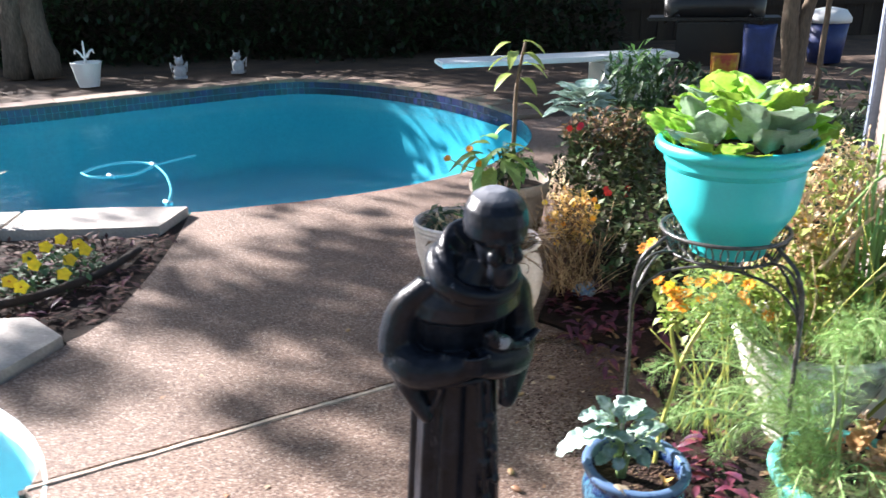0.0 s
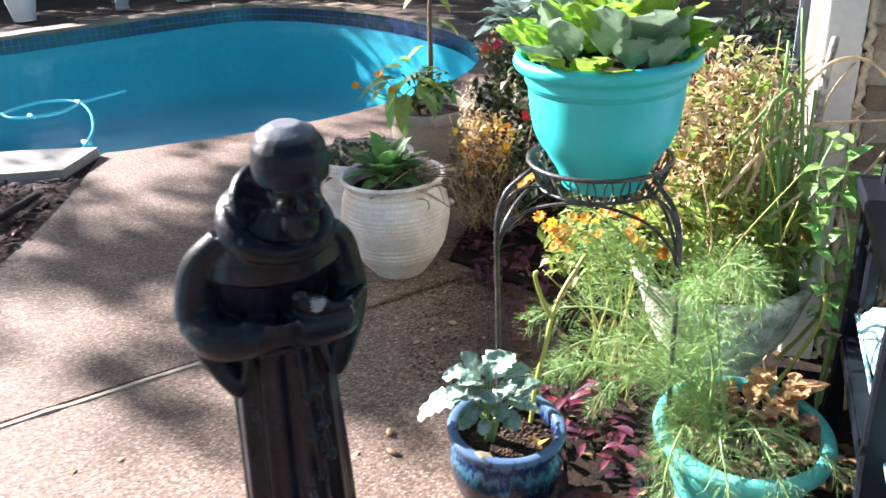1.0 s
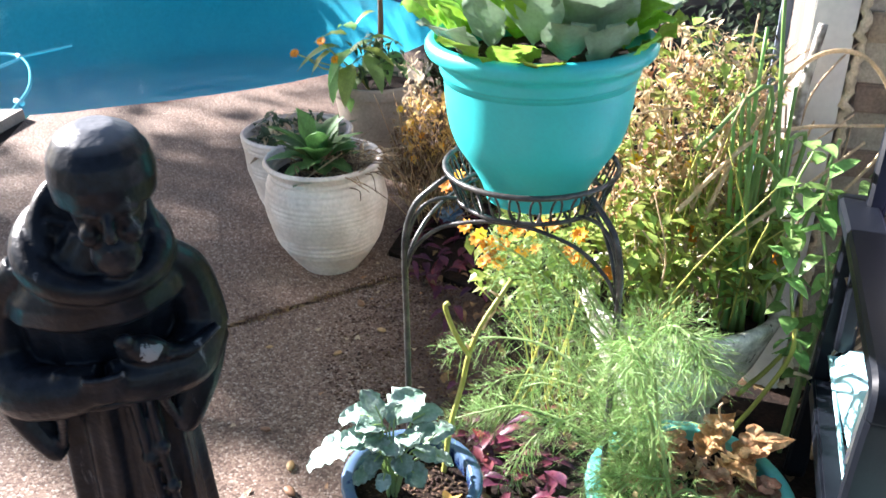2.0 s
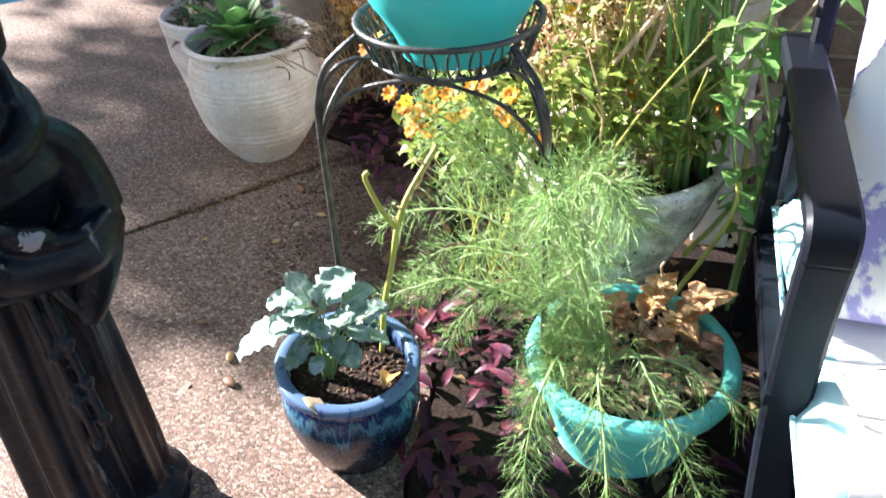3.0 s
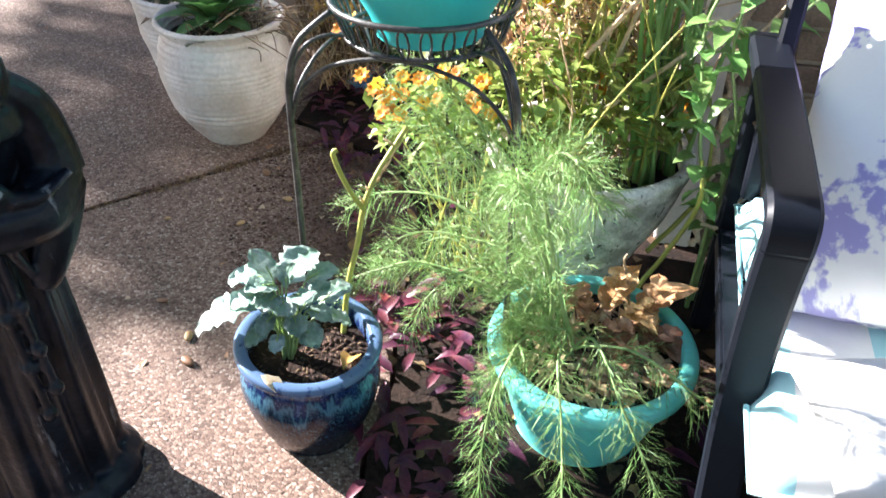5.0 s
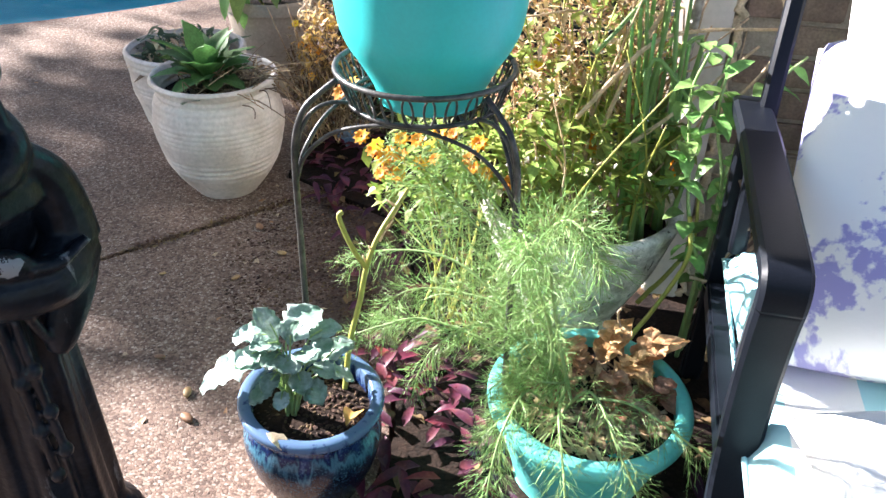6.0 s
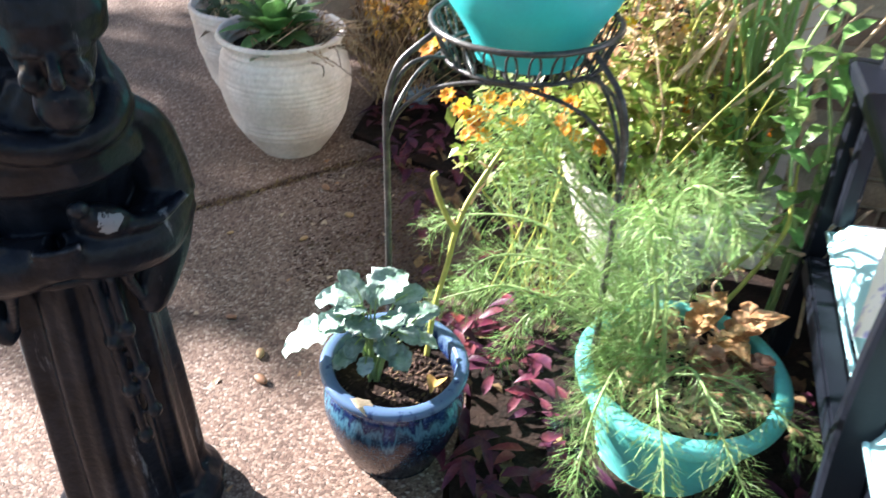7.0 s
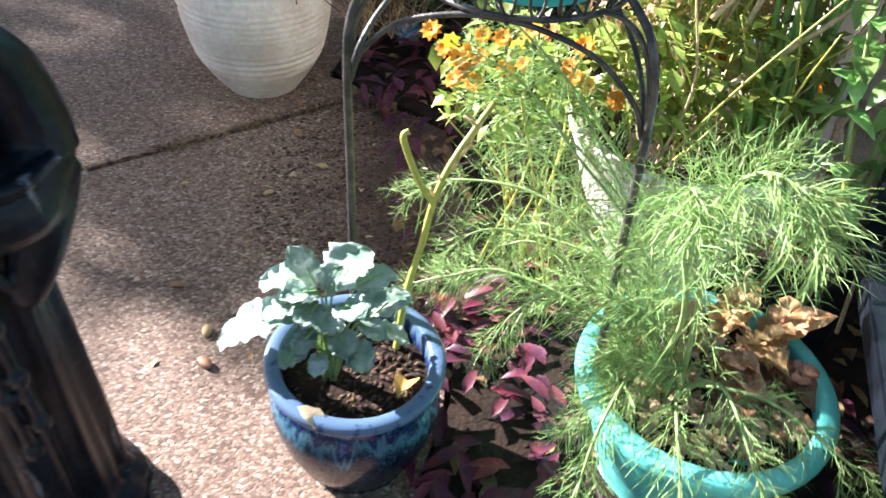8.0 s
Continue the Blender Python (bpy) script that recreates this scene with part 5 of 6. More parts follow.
# dry leaves and litter in the low turquoise pot
lv = random.Random(21)
for x, y, z, d, ln in ((1.12, 1.485, 0.25, (0.3, 0.2, 1), 0.11), (1.165, 1.45, 0.255, (0.4, 0.0, 0.9), 0.12), (1.075, 1.46, 0.25, (-0.2, 0.1, 1), 0.105), (1.14, 1.40, 0.245, (0.6, -0.3, 0.45), 0.10),
                       (1.00, 1.44, 0.245, (-0.25, -0.2, 0.9), 0.09), (1.07, 1.39, 0.24, (0.4, -0.6, 0.25), 0.095), (1.09, 1.43, 0.25, (0.2, -0.5, 0.6), 0.10), (1.12, 1.33, 0.24, (0.7, -0.5, 0.2), 0.085),
                       (1.03, 1.36, 0.235, (0.2, -0.9, 0.15), 0.08), (1.15, 1.47, 0.25, (0.1, -0.5, 0.7), 0.11), (1.10, 1.50, 0.25, (-0.5, -0.2, 0.7), 0.10), (1.17, 1.42, 0.25, (0.3, -0.7, 0.5), 0.10),
                       (1.13, 1.44, 0.255, (-0.3, -0.6, 0.5), 0.11), (1.06, 1.43, 0.245, (-0.6, -0.4, 0.4), 0.09), (1.10, 1.37, 0.24, (-0.3, -0.8, 0.2), 0.085), (1.15, 1.36, 0.24, (0.2, -0.8, 0.3), 0.09)):
    fallen("oak_leaf", "dry curled brown oak leaf lying in the turquoise pot", M_OAK, (x - 0.035, y + 0.01, z - 0.052), d, ln * 0.9, ln * 0.66, lobes=True)
bm = bmesh.new()
for k in range(420):
    a, q = lv.uniform(0, 6.28), 0.14 * math.sqrt(lv.random())
    blade(bm, Vector((1.025 + q * math.cos(a), 1.405 + q * math.sin(a), 0.192 + 0.016 * lv.random())), (lv.uniform(-1, 1), lv.uniform(-1, 1), lv.uniform(-0.1, 0.4)), lv.uniform(0.015, 0.055), lv.uniform(0.005, 0.022), nl=2, nw=1)
tagged(obj("leaf_scraps", bm, M_SCRAP), "dry straw and leaf scraps on the potting soil", "litter", kind="stuff")

bm = bmesh.new()
blade(bm, Vector((1.01, 1.29, 0.182)), (1, 0.1, 0.25), 0.07, 0.05, bend=0.5, fold=0.5, nl=6, nw=3, blunt=0.5)
o = obj("pot_shard", bm, M_TURQ)
so = o.modifiers.new("thickness", "SOLIDIFY")
so.thickness = 0.003
tagged(o, "broken turquoise plastic shard on the potting soil", "pot shard")
bm = bmesh.new()
tube(bm, spline([(1.13, 1.48, 0.17), (1.125, 1.51, 0.25), (1.115, 1.52, 0.295), (1.12, 1.52, 0.31)], 4), 0.003, 0.002, 6)
tagged(obj("dry_twig", bm, M_STRAW), "short dry twig standing in the turquoise pot", "twig")

# marigolds in the bowl
mr_ = random.Random(8)


def foliage(n, centre, size, ln, wd, material, parent, seed, name="foliage", droop=0.0):
    rnd = random.Random(seed)
    bm = bmesh.new()
    for _ in range(n):
        while True:
            p = Vector((rnd.uniform(-1, 1), rnd.uniform(-1, 1), rnd.uniform(-1, 1)))
            if p.length < 1 and noise.noise((p.x * 2.6 + seed, p.y * 2.6, p.z * 2.6)) > -0.02:
                break
        c = Vector(centre) + Vector((p.x * size[0], p.y * size[1], p.z * size[2]))
        d = Vector((rnd.uniform(-1, 1), rnd.uniform(-1, 1), rnd.uniform(-0.7, 0.9) - droop))
        L_ = rnd.uniform(*ln)
        blade(bm, c, d, L_, L_ * rnd.uniform(*wd), nl=2, nw=1, bend=rnd.uniform(0, 0.8), fold=0.25)
    o = part(name, bm, material, parent)
    tagged(o, kind="stuff")
    return o


def stalks(n, base, spread, top, seed, material, parent, r=0.0022, name="stem", lean=0.2):
    rnd = random.Random(seed)
    for _ in range(n):
        b0 = Vector(base) + Vector((rnd.uniform(-1, 1) * spread, rnd.uniform(-1, 1) * spread, 0))
        t = b0 + Vector((rnd.uniform(-lean, lean), rnd.uniform(-lean, lean), rnd.uniform(*top)))
        bm = bmesh.new()
        tube(bm, spline([b0, b0.lerp(t, 0.5) + Vector((rnd.uniform(-0.03, 0.03), rnd.uniform(-0.03, 0.03), 0.02)), t], 4), r, r * 0.5, 5)
        part(name, bm, material, parent)


mg = plant("marigold_plant", "bushy marigold with orange and yellow blooms in the bowl", "marigold")
foliage(1250, (1.14, 1.86, 0.47), (0.235, 0.17, 0.14), (0.022, 0.048), (0.45, 0.7), M_MARI, mg, 1)
foliage(520, (0.84, 1.85, 0.46), (0.16, 0.10, 0.11), (0.02, 0.042), (0.45, 0.7), M_MARI, mg, 6)
stalks(14, (0.86, 1.86, 0.012), 0.07, (0.3, 0.55), 35, M_YSTEM, mg, 0.003)
foliage(520, (1.16, 1.95, 0.70), (0.22, 0.14, 0.22), (0.02, 0.045), (0.45, 0.7), M_MARI, mg, 2)
foliage(1150, (1.12, 1.95, 0.69), (0.24, 0.14, 0.24), (0.02, 0.05), (0.15, 0.4), M_STRAW, mg, 3, "dry_foliage")
foliage(1300, (1.12, 1.94, 0.68), (0.24, 0.14, 0.22), (0.014, 0.03), (0.2, 0.5), M_DRYLEAF, mg, 4, "withered_foliage")
stalks(26, (1.15, 1.87, 0.29), 0.12, (0.2, 0.55), 31, M_YSTEM, mg, 0.003)
stalks(16, (1.16, 1.90, 0.29), 0.12, (0.3, 0.6), 32, M_STRAW, mg, 0.0028)
ORANGE_AT = ((0.711, 1.800, 0.518), (0.718, 1.790, 0.502), (0.703, 1.790, 0.487), (0.727, 1.810, 0.524), (0.746, 1.800, 0.554), (0.777, 1.800, 0.549), (0.820, 1.800, 0.559), (0.844, 1.780, 0.566),
             (0.862, 1.720, 0.541), (0.885, 1.740, 0.562), (0.872, 1.720, 0.522), (0.639, 1.860, 0.629), (0.661, 1.860, 0.645), (0.671, 1.820, 0.554), (0.693, 1.810, 0.530), (0.744, 1.800, 0.518),
             (0.784, 1.800, 0.500), (0.810, 1.790, 0.511), (0.907, 1.760, 0.487), (0.956, 1.760, 0.461), (0.739, 1.800, 0.477), (1.154, 1.850, 0.485))
for x, y, z in ORANGE_AT + ((1.148, 1.862, 0.500), (1.382, 1.900, 0.390), (1.378, 1.900, 0.416)):
    bloom(mg, (x, y, z), (-0.25 + mr_.uniform(-0.4, 0.4), -0.6, 0.75), mr_.uniform(0.014, 0.020), M_ORANGE, 9, 2)
for x, y, z in ((1.042, 1.920, 0.642), (1.093, 1.950, 0.685), (1.104, 1.970, 0.792), (1.115, 1.940, 0.66), (1.176, 1.950, 0.614), (0.70, 1.81, 0.54), (0.80, 1.80, 0.535)):
    bloom(mg, (x, y, z), (-0.25 + mr_.uniform(-0.4, 0.4), -0.6, 0.75), mr_.uniform(0.013, 0.017), M_YELLOW, 7, 1)

# onions, straw and stake
on = plant("onion_plants", "tall green onion leaves growing in the bowl", "onion", about=(1.135, 1.975, 0.345), move=(0.025, -0.09, -0.05), scale=(0.86, 0.80, 0.92))
for k in range(17):
    b0 = Vector((1.285 + mr_.uniform(-0.07, 0.06), 1.86 + mr_.uniform(-0.04, 0.05), 0.345))
    h = mr_.uniform(0.38, 0.78)
    lean = Vector((mr_.uniform(-0.07, 0.09), mr_.uniform(-0.03, 0.06), 0))
    pts = [b0, b0 + lean * 0.4 + Vector((0, 0, h * 0.5)), b0 + lean + Vector((0, 0, h))]
    if k in (2, 7, 11):
        pts.append(pts[-1] + Vector((-0.16 if k != 7 else 0.12, -0.03, -0.12)))
    bm = bmesh.new()
    tube(bm, spline(pts, 5), 0.0078, 0.0044, 8)
    part("leaf", bm, M_ONION, on)
st_ = plant("dry_stalks", "tangled dry straw-coloured stalks leaning over the bowl", "dry stalk", about=(1.135, 1.975, 0.345), move=(0.025, -0.09, -0.05), scale=(0.86, 0.80, 0.92))
for k in range(20):
    b0 = Vector((1.18 + mr_.uniform(-0.1, 0.14), 1.92 + mr_.uniform(-0.06, 0.14), 0.345))
    m_ = b0 + Vector((mr_.uniform(-0.12, 0.22), mr_.uniform(0, 0.12), mr_.uniform(0.3, 0.58)))
    e = m_ + Vector((mr_.uniform(-0.22, 0.28), mr_.uniform(-0.05, 0.1), mr_.uniform(-0.22, 0.2)))
    bm = bmesh.new()
    tube(bm, spline([b0, b0.lerp(m_, 0.6) + Vector((0.02, 0, 0.05)), m_, e], 5), mr_.uniform(0.0025, 0.0055), 0.002, 6)
    part("stalk", bm, M_STRAW, st_)
for pts in (((1.12, 1.86, 0.62), (1.20, 1.88, 0.80), (1.32, 1.90, 0.96), (1.45, 1.92, 0.97), (1.55, 1.93, 0.88), (1.57, 1.93, 0.76), (1.47, 1.90, 0.66), (1.38, 1.88, 0.62)),
            ((1.05, 1.84, 0.66), (1.20, 1.86, 0.80), (1.34, 1.9, 0.82), (1.55, 1.92, 0.81)),
            ((1.10, 1.80, 0.56), (1.24, 1.82, 0.64), (1.36, 1.86, 0.70), (1.50, 1.90, 0.78))):
    bm = bmesh.new()
    tube(bm, spline(pts, 6), 0.0058, 0.0035, 8)
    part("stalk", bm, M_STRAW, st_)
stk = plant("garden_stake", "white weathered garden stake with peeling bark", "stake", about=(1.135, 1.975, 0.345), move=(0.025, -0.09, -0.05), scale=(0.86, 0.80, 0.92))
bm = bmesh.new()
tube(bm, spline([(1.338, 1.985, 0.34), (1.355, 1.987, 0.45), (1.372, 1.99, 0.85), (1.39, 1.99, 1.02)], 5), 0.013, 0.011, 10)
part("rod", bm, M_STAKE, stk)

# dead stems reaching from the bowl to the chair
ds = plant("dead_stems", "bleached dead stems lying against the chair", "dead stem")
for k, (pts, r_) in enumerate(((((1.335, 1.62, 0.297), (1.345, 1.575, 0.365), (1.350, 1.53, 0.43)), 0.0065), (((1.337, 1.575, 0.535), (1.345, 1.55, 0.50), (1.346, 1.525, 0.455)), 0.0042),
                               (((1.352, 1.65, 0.19), (1.348, 1.62, 0.25), (1.343, 1.58, 0.345), (1.345, 1.53, 0.44)), 0.0030), (((1.27, 1.75, 0.14), (1.325, 1.72, 0.25), (1.345, 1.70, 0.33), (1.348, 1.72, 0.42)), 0.0055))):
    bm = bmesh.new()
    tube(bm, spline(pts, 6), r_, r_ * 0.6, 7)
    for v in bm.verts:
        v.co += Vector((0.0025, 0.0025, 0.0025)) * noise.noise(v.co * 60)
    part("stem", bm, (M_STAKE, M_BARK_L, M_SCRAP, M_YSTEM)[k], ds)

# soft-leaved vine beside the chair
vn = plant("leafy_vine", "soft green vine with oval leaves climbing beside the chair", "vine", move=(-0.03, -0.07, -0.03))
vr = random.Random(13)
for pts in (((1.40, 1.78, 0.012), (1.37, 1.72, 0.20), (1.35, 1.69, 0.34), (1.315, 1.705, 0.46), (1.30, 1.72, 0.58), (1.285, 1.73, 0.70), (1.30, 1.72, 0.78)),
            ((1.42, 1.80, 0.012), (1.39, 1.74, 0.26), (1.37, 1.70, 0.42), (1.36, 1.69, 0.54), (1.33, 1.70, 0.66), (1.33, 1.70, 0.76)),
            ((1.41, 1.80, 0.012), (1.40, 1.76, 0.36), (1.40, 1.74, 0.56), (1.43, 1.72, 0.70), (1.50, 1.73, 0.76))):
    P = spline(pts, 7)
    bm = bmesh.new()
    tube(bm, P, 0.0055, 0.0025, 6)
    part("stem", bm, M_FENSTEM, vn)
    for i in range(12, len(P), 2):
        for s in (-1, 1):
            a = i * 1.3 + (0 if s > 0 else math.pi) + vr.uniform(-0.5, 0.5)
            if vr.random() < 0.18:
                continue
            leaf_part(vn, M_VINE, P[i] + Vector((vr.uniform(-0.015, 0.015), vr.uniform(-0.015, 0.015), vr.uniform(-0.02, 0.02))), (math.cos(a), math.sin(a) - 0.3, vr.uniform(-0.4, 0.7)), vr.uniform(0.042, 0.066), vr.uniform(0.028, 0.040), bend=vr.uniform(0.2, 1.0), fold=vr.uniform(0.15, 0.5), nl=6, nw=2, ruffle=0.12, shape=0.42, seed=i)
bm = bmesh.new()
tube(bm, spline([(1.17, 1.66, 0.10), (1.24, 1.70, 0.18), (1.28, 1.71, 0.23), (1.32, 1.685, 0.37), (1.315, 1.70, 0.46)], 5), 0.0055, 0.0045, 7)
part("stem", bm, M_YSTEM, vn)
for pts in (((1.35, 1.665, 0.325), (1.385, 1.645, 0.36), (1.41, 1.63, 0.41), (1.43, 1.62, 0.45)), ((1.40, 1.66, 0.12), (1.38, 1.65, 0.28), (1.40, 1.64, 0.42), (1.39, 1.67, 0.60)), ((1.36, 1.66, 0.315), (1.39, 1.65, 0.375), (1.42, 1.64, 0.44)), ((1.33, 1.68, 0.33), (1.37, 1.655, 0.34), (1.43, 1.63, 0.44))):
    bm = bmesh.new()
    tube(bm, spline(pts, 5), 0.004, 0.002, 6)
    part("dry_stem", bm, M_STRAW, vn)

# purple heart and litter on the bed
pr = random.Random(17)
pu = plant("purple_heart", "trailing purple heart plants on the dark soil", "purple plant")
for k in range(230):
    if k < 175:
        x, y = pr.uniform(0.60, 0.86), pr.uniform(1.08, 1.80)
    elif k < 200:
        x, y = pr.uniform(1.12, 1.34), pr.uniform(1.0, 1.5)
    else:
        x, y = pr.uniform(0.66, 0.95), pr.uniform(1.8, 2.6)
    a = pr.uniform(0, 6.28)
    leaf_part(pu, M_MAGENTA if k % 6 == 0 else M_PURPLE, (x, y, pr.uniform(0.015, 0.09)), (math.cos(a), math.sin(a), pr.uniform(-0.1, 0.7)), pr.uniform(0.04, 0.085), pr.uniform(0.016, 0.027), bend=0.5, fold=0.5, nl=4, nw=1, shape=0.4)
bm = bmesh.new()
for k in range(420):
    x, y = pr.uniform(0.6, 1.5), pr.uniform(0.85, 3.2)
    if x < 0.64:
        continue
    blade(bm, Vector((x, y, 0.014 + 0.012 * pr.random())), (pr.uniform(-1, 1), pr.uniform(-1, 1), pr.uniform(-0.05, 0.2)), pr.uniform(0.02, 0.07), pr.uniform(0.012, 0.035), nl=3, nw=1, bend=0.5, fold=0.3, ruffle=0.2, seed=k)
tagged(obj("leaf_litter", bm, M_WITHER), "brown fallen leaves scattered over the dark bed", "litter", kind="stuff")
for k in range(90):
    x, y = pr.uniform(0.56, 0.92), pr.uniform(2.42, 3.0)
    a = pr.uniform(0, 6.28)
    leaf_part(pu, M_PURPLE, (x, y, pr.uniform(0.012, 0.07)), (math.cos(a), math.sin(a), pr.uniform(-0.1, 0.6)), pr.uniform(0.05, 0.10), pr.uniform(0.018, 0.030), bend=0.5, fold=0.5, nl=4, nw=1, shape=0.4)
bm = bmesh.new()
for k in range(3000):
    e = pr.random() ** 1.5
    y = pr.uniform(1.72, 2.64)
    x = 0.71 - (0.22 + 0.16 * math.sin((y - 1.72) * 3.4)) * e + pr.uniform(-0.03, 0.03)
    r_ = pr.uniform(0.0012, 0.0046)
    base = [bm.verts.new((x + 1.4 * r_ * math.cos(k + q * 1.571), y + r_ * math.sin(k + q * 1.571), 0.0005)) for q in range(4)]
    peak = bm.verts.new((x + 0.3 * r_, y, 1.1 * r_))
    for q in range(4):
        bm.faces.new((base[q], base[(q + 1) % 4], peak))
tagged(obj("spilled_soil", bm, M_CLOD, smooth=False), "crumbs of dark soil spilled over the deck beside the bed", "soil", kind="stuff")
for k, (x, y, r) in enumerate(((0.27, 1.767, 0.010), (0.276, 1.688, 0.011), (0.20, 1.90, 0.008), (0.36, 2.2, 0.008), (-0.25, 2.75, 0.009), (0.42, 2.45, 0.012), (0.48, 2.3, 0.009), (0.17, 2.25, 0.006))):
    bm = bmesh.new()
    bmesh.ops.create_uvsphere(bm, u_segments=14, v_segments=10, radius=r, matrix=Matrix.Diagonal((0.9, 1.6, 0.6, 1)))
    for v in bm.verts:
        v.co *= 1 + 0.15 * noise.noise(v.co * 80 + Vector((k, 0, 0)))
    o = obj("acorn", bm, M_PEBBLE)
    o.matrix_world = Matrix.Translation((x, y, r * 0.55)) @ pose(0, 0, 0, 0, 0, 40 * k)
    tagged(o, "small brown acorn lying on the concrete deck", "acorn", group="acorns on the deck")
bm = bmesh.new()
for k in range(620):
    x = pr.uniform(-0.15, 0.62) if k < 220 else 0.62 - 0.55 * pr.random() ** 1.4
    blade(bm, Vector((x, joint_y(x) + pr.gauss(0, 0.009 + 0.010 * max(0, x)), pr.uniform(0.0006, 0.003))), (pr.uniform(-1, 1), pr.uniform(-1, 1), pr.uniform(0.0, 0.2)), pr.uniform(0.006, 0.022), pr.uniform(0.003, 0.010), nl=2, nw=1, bend=0.4, fold=0.3)
tagged(obj("joint_litter", bm, M_WITHER), "brown leaf bits caught in the deck joint", "litter", kind="stuff")
for k in range(46):
    x, y = pr.uniform(-0.9, 0.6), pr.uniform(1.2, 4.0)
    if k < 18:
        x, y = pr.uniform(0.30, 0.62), pr.uniform(1.6, 2.8)
    a = pr.uniform(0, 6.28)
    fallen("deck_leaf", "small dry leaf fallen on the concrete deck", M_STRAW if k % 3 else M_DRYLEAF, (x, y, 0.003), (math.cos(a), math.sin(a), 0.05), pr.uniform(0.015, 0.04), pr.uniform(0.008, 0.018), bend=0.5, fold=0.4, nl=3, nw=1)
bm = bmesh.new()
box(bm, -0.05, 0.05, -0.035, 0.035, 0, 0.06, None, 0.02)
for v in bm.verts:
    v.co += Vector((0.015 * noise.noise(v.co * 30), 0.015 * noise.noise(v.co * 30 + Vector((5, 0, 0))), 0))
o = obj("plastic_scrap", bm, M_BLUEBAG)
o.matrix_world = Matrix.Translation((0.735, 2.96, 0.012)) @ pose(0, 0, 0, 0, 0, 30)
tagged(o, "crumpled faded blue plastic scrap on the bed", "plastic scrap")

# ---- plants in the pots further off ----
g1 = random.Random(3)
pl = plant("rosette_plant", "green rosette plant with dry tangled stems in the ribbed pot", move=(0.012, 0.045, 0.03))
for k in range(24):
    a, e = k * 2.399, 1.42 - 0.045 * k
    ln = 0.135 + 0.04 * g1.random() - 0.0020 * k
    leaf_part(pl, M_ROSETTE, (0.30 + 0.014 * math.cos(a), 2.66 + 0.014 * math.sin(a), 0.325 + 0.02 * (1 - k / 24)), (math.cos(a) * math.cos(e), math.sin(a) * math.cos(e), math.sin(e)), ln, g1.uniform(0.05, 0.075), bend=g1.uniform(0.2, 0.8), fold=0.3, ruffle=0.25, nl=7, nw=3, shape=0.6, seed=k)
for x, y, z in ((0.31, 2.57, 0.315), (0.20, 2.62, 0.31), (0.24, 2.56, 0.32), (0.39, 2.60, 0.31)):
    leaf_part(pl, M_CABG, (x, y, z - 0.03), (g1.uniform(-0.5, 0.5), -0.5, 0.8), 0.075, 0.06, bend=0.5, fold=0.2, nl=5, nw=2, shape=0.5)
tg = plant("dry_tangle", "dry brown tangled stems hanging over the ribbed pot", "dry stems", move=(0.03, 0.06, 0.03))
for k in range(150):
    b0 = Vector((g1.uniform(0.22, 0.42), g1.uniform(2.56, 2.76), g1.uniform(0.28, 0.31)))
    m_ = b0 + Vector((g1.uniform(-0.05, 0.10), g1.uniform(-0.06, 0.08), g1.uniform(0.0, 0.07)))
    e = m_ + Vector((g1.uniform(-0.02, 0.12), g1.uniform(-0.08, 0.06), g1.uniform(-0.10, 0.03)))
    bm = bmesh.new()
    tube(bm, spline([b0, m_, e], 4), 0.0022, 0.0012, 4)
    part("stem", bm, (M_BARK_L, M_SCRAP, M_BARK_L, M_STRAW, M_SCRAP)[k % 5], tg)
pl = plant("potted_sprouts", "withered sprouts with a few green leaves in the ribbed pot", move=(0.055, 0.02, 0))
for k in range(16):
    a = g1.uniform(0, 6.28)
    leaf_part(pl, (M_STRAW, M_DARKLEAF, M_BARK_L)[k % 3], (0.16 + 0.09 * math.cos(a), 3.03 + 0.09 * math.sin(a), 0.30), (math.cos(a), math.sin(a), g1.uniform(0.3, 1.2)), g1.uniform(0.06, 0.15), 0.025, bend=0.5, nl=4, nw=1)

foliage(260, (0.16, 3.04, 0.33), (0.15, 0.15, 0.05), (0.03, 0.06), (0.15, 0.4), M_STRAW, pl, 51, "dry_foliage")
foliage(160, (0.16, 3.04, 0.34), (0.16, 0.16, 0.06), (0.03, 0.06), (0.4, 0.6), M_DARKLEAF, pl, 52)
pl = plant("tall_leafy_plant", "tall plant with drooping yellow-green leaves and brown stem", "plant", move=(-0.02, -0.12, 0.01))
bm = bmesh.new()
tube(bm, spline([(0.52, 3.76, 0.30), (0.54, 3.75, 0.55), (0.55, 3.74, 0.80), (0.585, 3.72, 1.0)], 5), 0.014, 0.006, 8)
part("stem", bm, M_BARK_L, pl)
for k, (z, az, ln) in enumerate(((1.0, 200, 0.10), (1.0, 20, 0.12), (0.96, 250, 0.12), (0.95, 320, 0.12), (0.93, 150, 0.11), (0.90, 20, 0.13), (0.86, 220, 0.12), (0.84, 300, 0.12), (0.72, 330, 0.10), (0.62, 200, 0.09),
                                 (0.50, 190, 0.16), (0.48, 240, 0.15), (0.46, 300, 0.14), (0.44, 160, 0.15), (0.42, 350, 0.12), (0.42, 100, 0.12), (0.40, 215, 0.16), (0.44, 275, 0.13))):
    a = radians(az)
    b0 = Vector((0.55, 3.745, z))
    leaf_part(pl, M_VINE if z < 0.6 else M_MARI, b0 + Vector((0.03 * math.cos(a), 0.03 * math.sin(a), 0)), (math.cos(a), math.sin(a), 0.25), ln, ln * 0.42, bend=1.1, fold=0.25, nl=6, nw=2, ruffle=0.1, shape=0.4, seed=k)
